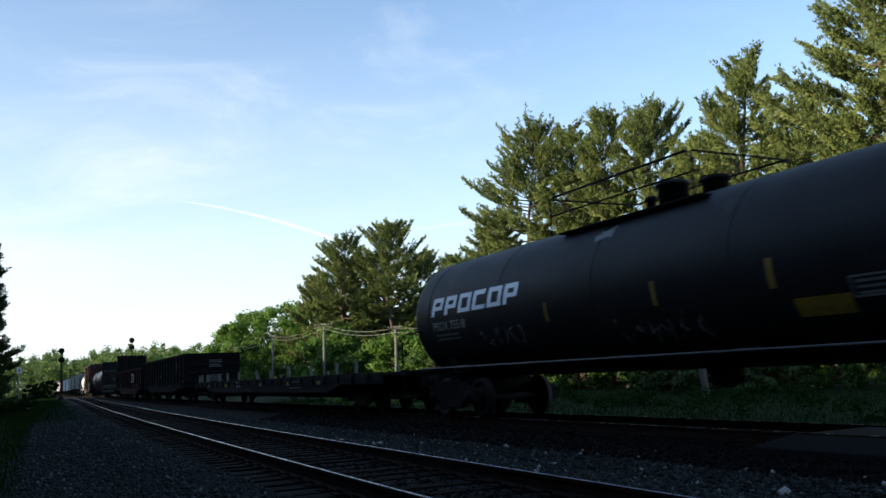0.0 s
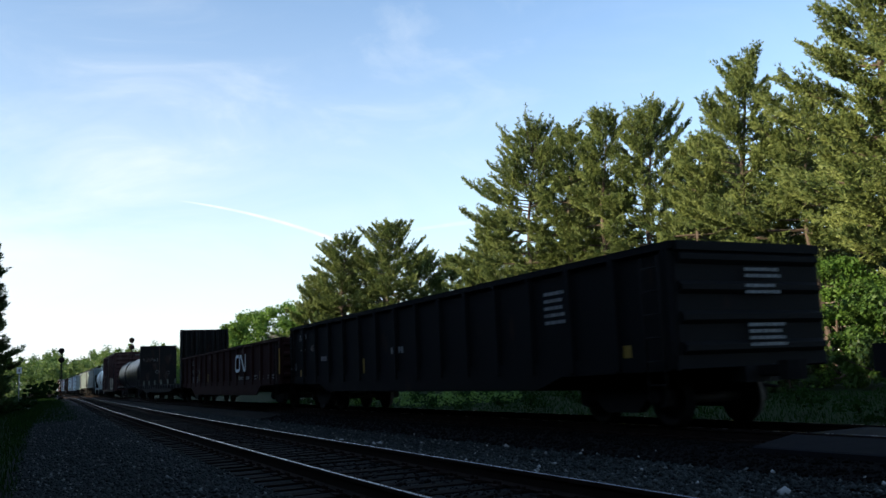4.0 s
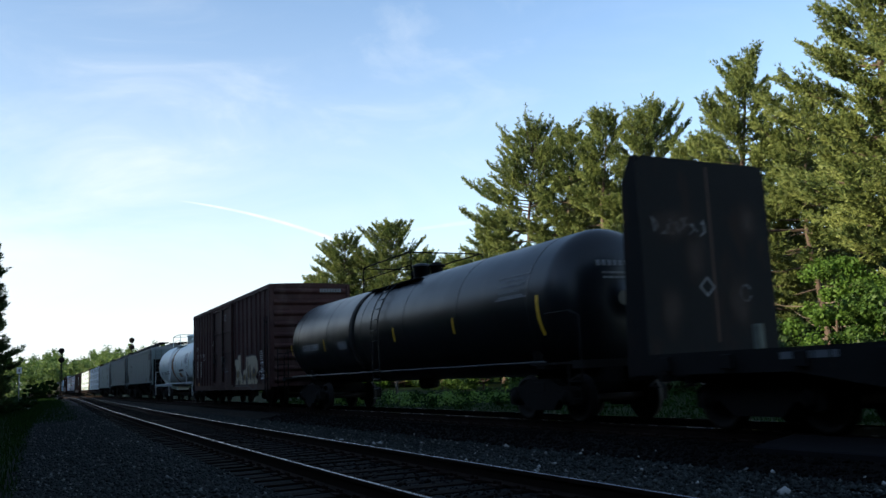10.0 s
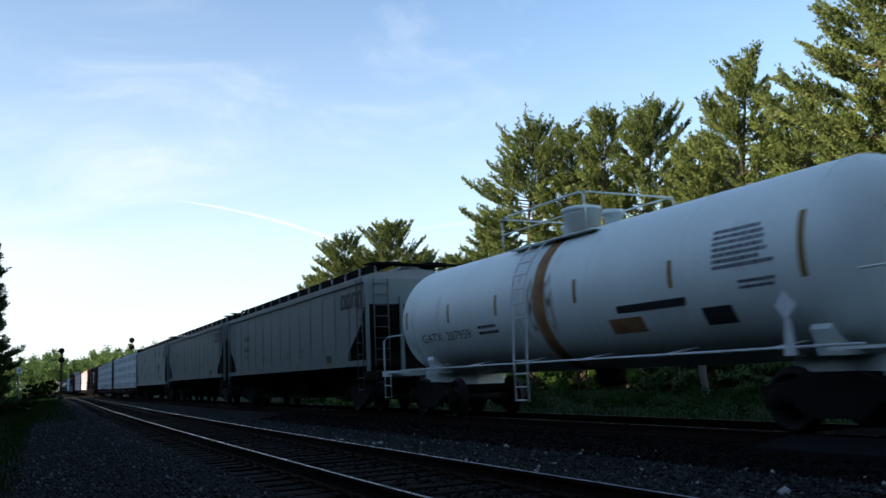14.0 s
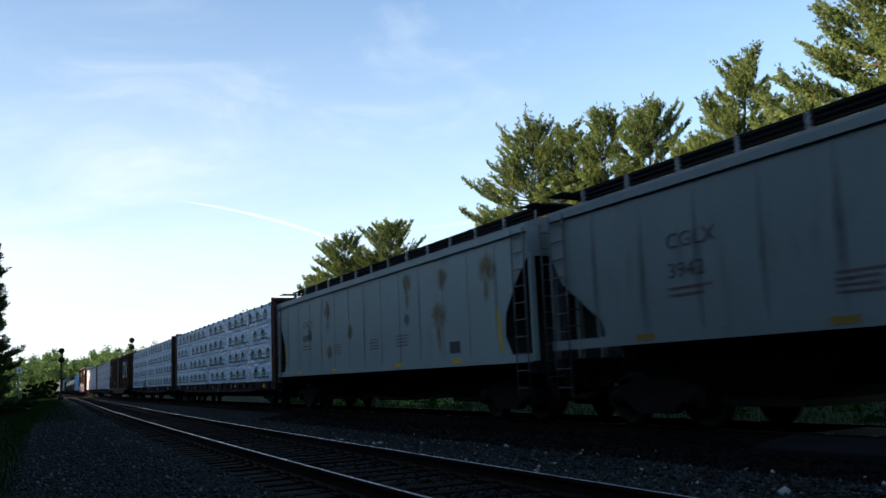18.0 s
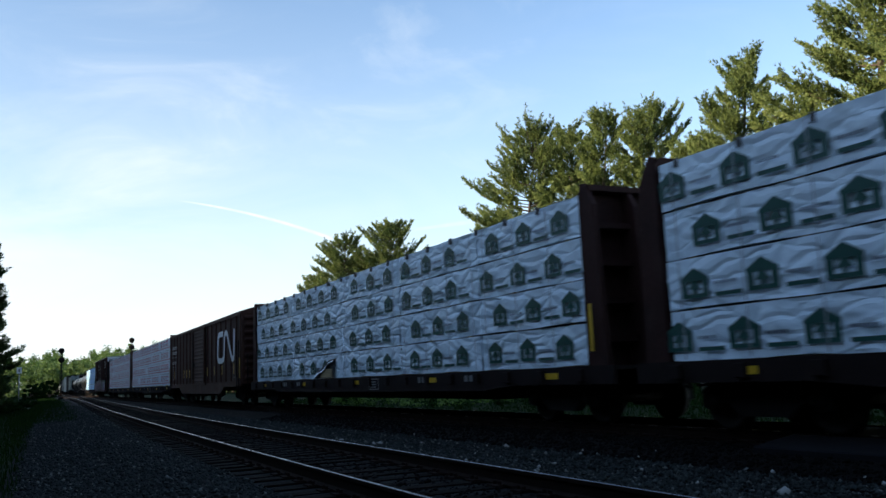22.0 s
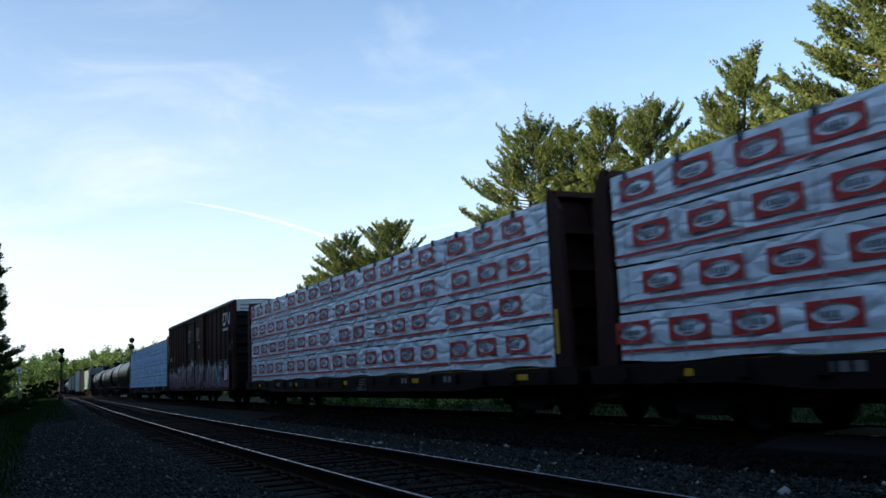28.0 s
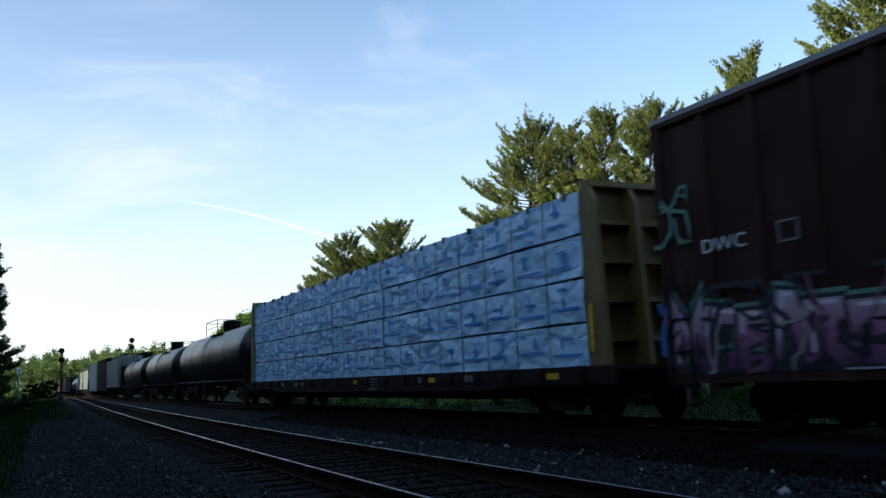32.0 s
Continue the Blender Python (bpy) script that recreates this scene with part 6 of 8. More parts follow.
# ---- wrapped lumber on bulkhead flats ----
def bundle_mesh(a, b, z0, z1, w, rnd, amount=1.0, skirt=0.0):
    """One wrapped bundle: flat taut faces with sharp creases that pull from the straps and corners."""
    rs = np.random.RandomState(rnd.randint(0, 99999))
    nx, nz = max(12, int((b - a) / 0.06)), 13
    X, Z = np.meshgrid(np.linspace(a, b, nx + 1), np.linspace(z0, z1, nz + 1), indexing="ij")
    Y = np.zeros_like(X)
    for _ in range(int(amount * (3.2 * (b - a) + 2))):
        cx, cz = rs.uniform(a, b), rs.choice([z0, z1, (z0 + z1) / 2]) + rs.uniform(-0.08, 0.08)
        ang = rs.choice([0.35, -0.35, 0.7, -0.6, 0.08, 2.6]) + rs.normal(0, 0.18)
        ln, wd = rs.uniform(0.25, 0.9), rs.uniform(0.022, 0.05)
        dx, dz = X - cx, Z - cz
        al, ac = dx * math.cos(ang) + dz * math.sin(ang), -dx * math.sin(ang) + dz * math.cos(ang)
        Y += rs.uniform(0.35, 1.0) * rs.choice([-1, 1]) * 0.046 * np.exp(-np.abs(ac) / wd) * np.exp(-(al / ln) ** 2)
    Y += 0.008 * amount * np.sin(X * 1.9 + rs.uniform(0, 6)) * np.sin((Z - z0) / (z1 - z0) * 3.14)
    Y = np.clip(Y, -0.075, 0.036)
    if skirt:
        Z = Z - skirt * (1 - (Z - z0) / (z1 - z0)) ** 6 * (0.5 + 0.5 * np.sin(X * 2.3 + rs.uniform(0, 6))) 
    front = np.stack([X, -w - Y, Z], -1).reshape(-1, 3)
    back = np.array([(x, w, z) for x in (a, b) for z in (z0, z1)])
    edge = np.array([(x, -w, z) for x in (a, b) for z in (z0, z1)])
    m = nz + 1
    i, k = np.meshgrid(np.arange(nx), np.arange(nz), indexing="ij")
    q = (i * m + k).ravel()
    faces = np.stack([q, q + m, q + m + 1, q + 1], -1)
    o = len(front)
    top0 = np.stack([X[:, -1], -w - Y[:, -1], Z[:, -1]], -1)
    top1 = np.stack([X[:, -1], np.full(nx + 1, w), Z[:, -1]], -1)
    low0 = np.stack([X[:, 0], -w - Y[:, 0], Z[:, 0]], -1)
    v = np.concatenate([front, top0, top1, low0, edge, back])
    t0, t1, l0, e0 = o, o + nx + 1, o + 2 * (nx + 1), o + 3 * (nx + 1)
    r = np.arange(nx)
    faces = np.concatenate([faces, np.stack([t0 + r, t0 + r + 1, t1 + r + 1, t1 + r], -1),
                            np.array([(e0, e0 + 1, e0 + 5, e0 + 4), (e0 + 2, e0 + 6, e0 + 7, e0 + 3), (e0 + 4, e0 + 5, e0 + 7, e0 + 6), (e0, e0 + 4, e0 + 6, e0 + 2)])])
    return quick_mesh("lumber_pack", v, faces, WRAP if amount < 1.5 else WRAPBLUE, True)


def house_print(d, x, z, w, h):
    """A house outline with a tree-like post under a low roof."""
    e = 0.55
    d.poly([(x, z), (x + w * 0.2, z), (x + w * 0.2, z + h * e), (x, z + h * e)])
    d.poly([(x + w * 0.8, z), (x + w, z), (x + w, z + h * e), (x + w * 0.8, z + h * e)])
    d.poly([(x + w * 0.2, z), (x + w * 0.8, z), (x + w * 0.8, z + h * 0.14), (x + w * 0.2, z + h * 0.14)])
    d.poly([(x - w * 0.03, z + h * e), (x + w * 1.03, z + h * e), (x + w * 1.03, z + h * 0.66), (x + w * 0.5, z + h), (x - w * 0.03, z + h * 0.66)])
    d.poly([(x + w * 0.26, z + h * 0.30), (x + w * 0.74, z + h * 0.30), (x + w * 0.58, z + h * 0.545), (x + w * 0.42, z + h * 0.545)])
    d.poly([(x + w * 0.44, z + h * 0.14), (x + w * 0.56, z + h * 0.14), (x + w * 0.56, z + h * 0.30), (x + w * 0.44, z + h * 0.30)])


def red_print(d, x, z, w, h):
    n = 14
    out = [(x, z), (x + w, z), (x + w, z + h), (x, z + h)]
    el = [(x + w / 2 + 0.40 * w * math.cos(a), z + h / 2 + 0.36 * h * math.sin(a)) for a in np.linspace(-math.pi, math.pi, 4 * n + 1)]
    sq = []
    for a in np.linspace(-math.pi, math.pi, 4 * n + 1):
        c, s_ = math.cos(a), math.sin(a)
        k = 0.5 / max(abs(c), abs(s_))
        sq.append((x + w / 2 + w * c * k, z + h / 2 + h * s_ * k))
    for i in range(4 * n):
        d.poly([sq[i], sq[i + 1], el[i + 1], el[i]])


def print_meshes():
    d = Decal(lambda x, z: (x, 0, z))
    house_print(d, 0, 0, 0.52, 0.44)
    a = d.sh.mesh("wrap_print")
    a.materials.append(GREENINK)
    d = Decal(lambda x, z: (x, 0, z))
    red_print(d, 0, 0, 0.82, 0.34)
    b = d.sh.mesh("wrap_print")
    b.materials.append(REDINK)
    return a, b


HOUSE, REDOVAL = print_meshes()
STRAPGREY = material("translucent_grey_strap", (0.34, 0.36, 0.39), 0.5, bump=0)
STRAP_LINE = Shape().box(-0.011, 0.011, -0.002, 0.002, 0.0, 0.66).mesh("strap")
STRAP_DARK = Shape().box(-0.014, 0.014, -0.002, 0.002, 0.0, 0.70).mesh("strap")
TAB = Shape().box(-0.035, 0.035, -0.035, 0.25, -0.12, 0.012).mesh("strap_guard")


def lumber_car(s16_front, s16_rear, kind, label, load_label, seed, seams, frame_mat, top_z=4.03, phase=None, far=False, group="freight cars"):
    """A bulkhead flat car and the load of wrapped lumber on it."""
    mid = (s16_front + s16_rear) / 2
    load_len = s16_rear - s16_front
    hl = load_len / 2
    h = hl + 0.75
    car = ride(thing("lumber_car", label, "flat car", group), mid)
    deck_frame(car, h, SILL, 1.0, 1.42, 0.40)
    bulkhead(car, hl + 0.08, 1, 1.0, top_z + 0.12, frame_mat)
    bulkhead(car, -hl - 0.08, -1, 1.0, top_z + 0.12, frame_mat)
    pieces("reflector", side(-1.46), YELLOW, car, [(float(x), 0.80, 0.4, 0.11) for x in np.linspace(-h + 2, h - 2, 5)])
    pieces("reflector", side(-1.475), YELLOW, car, [(hl + 0.2, 1.25, 0.1, 0.8)])
    sill = Decal(side(-1.458))
    wr = random.Random(seed + 5)
    for x, n in ((-h + 4.6, 3), (-h + 6.4, 4), (h - 5.2, 3), (h - 7.6, 2)):
        for k in range(n):
            sill.bar(x + 0.22 * k, 0.80, 0.15, 0.13)
    sill.stroke([(1.2, 0.66), (1.85, 0.66), (1.85, 0.93), (1.2, 0.93)], 0.025, True)
    sill.lines(1.26, 0.84, 3, 0.5, 0.035, 0.035, wr)
    writing(sill, GREYPAINT, car)
    running_gear(car, h + 0.35, h - 2.1, near=not far)
    load = ride(thing("lumber_load", load_label, "lumber", "lumber loads"), mid)
    rnd = random.Random(seed)
    tiers = 4
    z_lo, z_hi = {"house": 1.03, "red": 1.07, "blue": 1.02}[kind], top_z
    w = 1.38
    wrap = WRAPBLUE if kind == "blue" else WRAP
    # A black core behind the packs paints the shade in their gaps.
    inner = Shape().box(-hl + 0.05, hl - 0.05, -w + 0.115, w - 0.115, z_lo + 0.03, z_hi - 0.03)
    for t in range(tiers):
        z0 = z_lo + (z_hi - z_lo) * t / tiers
        z1 = z_lo + (z_hi - z_lo) * (t + 1) / tiers - (0.055 if kind == "blue" else 0.042)
        cuts = [-hl] + [q + rnd.uniform(-0.06, 0.06) for q in seams] + [hl]
        for pack, (a, b) in enumerate(zip(cuts, cuts[1:])):
            inset = rnd.uniform(0, 0.03)
            bun = part("lumber_pack", bundle_mesh(a + 0.02, b - 0.02, z0, z1, w - inset, rnd, 1.9 if kind == "blue" else 1.0, 0.05 if t == 0 else 0.025), wrap, load)
            yy = -(w - inset) - 0.038
            on = lambda x, z, y=yy: (x, y, z)
            on2 = lambda x, z, y=yy: (x, y - 0.003, z)
            g, k, dk = Decal(on), Decal(on2), Decal(on2)
            bh = z1 - z0
            if kind == "house":
                first = phase[pack][t] if phase else rnd.uniform(0.3, 1.1)
                for x in np.arange(a + max(first, 0.2), b - 0.27, 1.24):
                    x = float(x) - 0.27
                    part("wrap_print", HOUSE, GREENINK, bun, "dark green house-shaped print", at=(x, yy, z0 + 0.12))
                    if x + 1.15 < b:
                        k.lines(x + 0.64, z0 + 0.28, 1, 0.5, 0.045, 0.03, rnd, (0.5, 1.0))
                        dk.bar(x + 0.64, z0 + 0.11, 0.5, 0.06)
                writing(k, GREYINK, bun)
                writing(dk, GREENINK, bun, "green printed line", "wrap_print")
            elif kind == "red":
                first = phase[pack][t] if phase else rnd.uniform(0.3, 1.1)
                for x in np.arange(a + max(first, 0.3), b - 0.42, 1.23):
                    x = float(x) - 0.41
                    part("wrap_print", REDOVAL, REDINK, bun, "red oblong print with a pale oval", at=(x, yy, z0 + 0.26))
                    k.lines(x + 0.20, z0 + 0.38, 1, 0.46, 0.085, 0.05, rnd, (0.4, 0.8))
                    k.lines(x + 0.30, z0 + 0.335, 1, 0.25, 0.025, 0.02, rnd, (1, 2))
                g.bar(a + 0.05, z0 + bh * 0.16, b - a - 0.1, 0.05)
                part("print_stripe", g.sh, REDINK, bun)
                writing(k, GREYINK, bun)
            else:
                n = max(1, round((b - a) / 1.05))
                st = (b - a) / n
                for i in range(n):
                    x = a + st * (i + 0.1)
                    g.bar(x, z0 + bh * rnd.uniform(0.2, 0.35), st * rnd.uniform(0.5, 0.85), 0.05)
                    g.bar(x + rnd.uniform(0.2, 0.5), z0 + bh * rnd.uniform(0.35, 0.5), 0.08, bh * rnd.uniform(0.2, 0.4))
                    for _ in range(1):
                        g.bar(x + rnd.uniform(0, 0.4), z0 + bh * rnd.uniform(0.5, 0.8), rnd.uniform(0.15, 0.45), 0.045, rnd.uniform(-0.4, 0.4))
                    part("strap", STRAP_DARK, STRAP_AND_GAP, bun, at=(a + st * i + 0.02, yy - 0.004, z0 + 0.01))
                writing(g, BLUEINK, bun, "blue printed marks", "wrap_print")
            if kind != "blue":
                for x in np.arange(a + 0.3, b - 0.1, 1.22):
                    part("strap", STRAP_LINE, STRAPGREY, bun, at=(float(x), yy - 0.002, z0 + 0.01))
    part("dark_gap", inner, STRAP_AND_GAP, load)
    # timber spacers under the load and between the tiers
    bat = Shape()
    for t in range(tiers):
        z = z_lo + (z_hi - z_lo) * t / tiers
        for x in np.linspace(-hl + 0.5, hl - 0.5, 12):
            bat.box(x - 0.04, x + 0.04, -w + 0.05, w - 0.05, z - 0.04, z + 0.003)
    part("spacer_batten", bat, TIMBER, load)
    for x in np.arange(-hl + 0.4, hl - 0.2, 1.22):
        part("strap_guard", TAB, STRAP_AND_GAP, load, at=(float(x), -w, z_hi - 0.03))
    return car, load


def torn_wrap(load):
    """A tear in the bottom wrap: a black patch painted for the hollow's shade, boards on it, and the loose sheet
    hanging over it.
    """
    hole = Decal(side(-1.428))
    hole.poly([(-3.75, 1.02), (-1.75, 1.02), (-1.65, 1.42), (-1.55, 1.60), (-2.2, 1.56), (-2.7, 1.42), (-3.3, 1.2)])
    part("dark_gap", hole.sh, STRAP_AND_GAP, load, "black patch on the wrap for shade in a hollow")
    for k in range(5):
        part("bare_board", Shape().box(-3.1 + 0.07 * k, -1.95, -1.435, -1.3, 1.04 + 0.052 * k, 1.085 + 0.052 * k), TIMBER, load, "bare sawn board under a torn wrap")
    f = Shape()
    rnd = random.Random(9)
    top = [(-3.8 + 0.25 * k, -1.425, 1.06 + 0.066 * k + 0.03 * math.sin(k * 1.3)) for k in range(9)]
    low = [(p[0] + 0.04, -1.47 - rnd.uniform(0, 0.05), p[2] - 0.05 - rnd.uniform(0, 0.06)) for p in top]
    for k in range(8):
        f.face([low[k], low[k + 1], top[k + 1], top[k]], True)
    part("torn_flap", f, WRAP, load, "loose torn flap of white wrap")


def mid_of(a, b):
    return (a + b) / 2


def make_train():
    tank_car(mid_of(-169.0, -149.9), 19.1, 18.2, 1.42, 2.30, BLACK_DULL, "black tank car with white block mark, scrawled graffiti and top railing", block_mark_tank_marks, top=(-3.15, 0.7, -0.9, 0.42), dome_r=0.27, climb=False)
    flat_car(mid_of(-148.7, -122.0), 26.7, "long dark empty flat car with short grey side stakes", [-12.6, -11.9, -10.6, -10.2, -7.6, -5.8, -3.5, -0.4, 1.8, 4.3, 6.9, 9.5, 11.2])
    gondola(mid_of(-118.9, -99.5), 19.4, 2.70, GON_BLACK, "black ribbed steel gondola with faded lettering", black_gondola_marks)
    gondola(mid_of(-98.2, -76.9), 21.3, 2.47, GON_RED, "dark oxide red gondola with white band mark", red_gondola_marks, 0.52)
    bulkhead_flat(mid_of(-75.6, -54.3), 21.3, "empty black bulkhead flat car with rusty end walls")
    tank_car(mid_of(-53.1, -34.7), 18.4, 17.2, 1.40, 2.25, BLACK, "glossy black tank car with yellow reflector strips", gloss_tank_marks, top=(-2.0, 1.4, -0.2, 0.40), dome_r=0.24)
    box_car(mid_of(-33.5, -17.6), 15.9, 4.62, BROWN, "brown ribbed box car with cream graffiti", (-2.2, 1.7),
            [-7.9, -7.2, -6.5, -5.75, -5.0, -4.3, -3.6, -2.9, 2.0, 2.7, 3.45, 4.2, 4.95, 5.75, 6.4, 7.15, 7.9], cream_graffiti_marks)
    tank_car(mid_of(-16.5, -0.9), 15.6, 14.2, 1.36, 2.30, WHITETANK, "white tank car with a rust-brown streak round its middle", white_tank_marks, white=True, top=(-2.0, 0.9, -0.62, 0.54), nose=0.6, dome_r=0.37)
    hopper_car(mid_of(-0.1, 16.9), 17.0, 3.68, GREYHOP, "grey covered hopper with dark block mark", hopper_marks(51, True, False), floor=1.32)
    hopper_car(mid_of(18.1, 34.8), 16.7, 3.68, GREYHOP, "grey covered hopper with dark block mark", hopper_marks(52, True, False, ("CGLX", "3942")), floor=1.32)
    hopper_car(mid_of(35.55, 52.6), 17.05, 3.68, GREYHOP_LT, "light grey covered hopper with ochre rust patches", hopper_marks(53, False, True, ("GACX", "")))
    p12 = [(0.05, 0.6, 0.9, 0.3), (0.82, 0.72, 1.2, 0.42), (1.1, 0.75, 0.7, 0.75), (0.95, 0.75, 0.75, 0.65), (1.15, 0.62, 1.12, 0.42)]
    lumber_car(54.25, 76.85, "house", "dark brown bulkhead flat car loaded with lumber", "white-wrapped lumber with green house prints, four tiers", 61, (-6.8, -1.32, 3.25, 7.6), BROWN_DARK, phase=p12)
    p13 = [(0.91, 0.36, 1.11, 0.56), (1.13, 0.63, 0.25, 0.78), (1.04, 0.99, 1.14, 1.09), (0.85, 0.99, 0.45, 0.5), (0.6, 0.9, 0.4, 0.7)]
    _, torn = lumber_car(78.95, 101.4, "house", "dark brown bulkhead flat car loaded with lumber", "white-wrapped lumber with green prints and a torn wrap", 62, (-6.27, -1.07, 3.25, 7.5), BROWN_DARK, 4.02, p13)
    torn_wrap(torn)
    box_car(mid_of(103.35, 122.65), 19.3, 4.0, BROWN_RUST, "rusty brown box car with large white band mark", (-1.45, 1.7),
            [-9.5, -8.4, -7.3, -6.2, -5.1, -4.0, -2.9, -2.0, 2.2, 3.2, 4.3, 5.4, 6.5, 7.6, 8.7, 9.5], brown_box_marks, floor=0.95, peak=0.24, corrugated_door=True, fishbelly=True)
    lumber_car(124.35, 146.85, "red", "dark brown bulkhead flat car loaded with lumber", "white-wrapped lumber with red oblong prints, four tiers", 63, (-5.6, -1.0, 2.0, 6.8), BROWN_DARK, 4.11)
    lumber_car(148.75, 171.1, "red", "dark brown bulkhead flat car loaded with lumber", "white-wrapped lumber with red prints and yellow reflector", 64, (-5.8, -0.9, 1.9, 6.9), BROWN_DARK, 4.12, [(0.5, 0.9, 0.7, 0.3), (0.25, 0.41, 0.4, 0.45), (0.25, 0.88, 0.63, 0.33), (0.3, 0.96, 0.16, 0.1), (0.5, 0.3, 0.7, 0.6)])
    box_car(mid_of(173.6, 192.4), 18.8, 4.62, BROWN_DARK, "dark brown high box car covered in pink and teal graffiti", (-2.3, 2.75),
            [-9.3, -8.4, -7.5, -6.6, -5.7, -4.8, -3.9, -3.0, 3.5, 4.5, 5.6, 6.6, 7.6, 8.5, 9.3], pink_graffiti_marks, roof=ROOFGREY, shaded_end_mat=BULKHEAD)
    lumber_car(194.6, 217.4, "blue", "yellow bulkhead flat car loaded with lumber", "pale blue wrapped lumber with blue prints, four tiers", 65, (-6.8, -1.8, 2.3, 6.8), YELLOWCAR, 4.10)
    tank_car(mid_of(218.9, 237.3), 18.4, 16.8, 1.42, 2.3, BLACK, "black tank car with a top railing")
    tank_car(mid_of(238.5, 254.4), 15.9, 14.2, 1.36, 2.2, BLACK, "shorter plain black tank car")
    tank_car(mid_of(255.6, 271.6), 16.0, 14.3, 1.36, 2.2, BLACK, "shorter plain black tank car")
    hopper_car(mid_of(272.8, 288.4), 15.6, 3.9, GREYHOP, "grey-green covered hopper with a roof walkway", far=True)
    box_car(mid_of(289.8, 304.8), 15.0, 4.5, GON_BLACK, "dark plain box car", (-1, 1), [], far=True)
    box_car(mid_of(306.2, 322.0), 15.8, 4.5, GREYHOP_LT, "pale grey plain box car", (-1, 1), [], far=True)
    hopper_car(mid_of(323.4, 339.4), 16.0, 3.9, GREYHOP, "plain grey covered hopper car", far=True)
    hopper_car(mid_of(340.8, 356.8), 16.0, 3.9, GREYHOP, "plain grey covered hopper car", far=True)
    tank_car(mid_of(358.2, 374.2), 16.0, 14.3, 1.36, 2.25, WHITETANK, "pale grey plain tank car", far=True)
    tank_car(mid_of(375.6, 391.6), 16.0, 14.3, 1.36, 2.25, BLACK, "plain black tank car behind", far=True)
    s = 393.0
    for k in range(9):
        if k % 3 == 2:
            box_car(s + 8.0, 16.0, 4.5, BROWN, "brown plain box car", (-1, 1), [], far=True)
        else:
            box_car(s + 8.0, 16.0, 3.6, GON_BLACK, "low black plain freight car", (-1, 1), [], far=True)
        s += 17.4


make_train()


# ---- trees, bushes, distance ----
def spot(az, d):
    """A place on the ground at a bearing from the camera, right positive, and a distance."""
    return d * math.sin(radians(az)), d * math.cos(radians(az))


def trunk_shape(h, r, rnd, lean=0.02):
    sh = Shape()
    pts = [(h * lean * math.sin(k * 0.9) + rnd.uniform(-0.04, 0.04), rnd.uniform(-0.04, 0.04), -0.5 + (h + 0.5) * k / 9) for k in range(10)]
    sh.tube(pts, r, 9, True, r * 0.12)
    return sh, pts


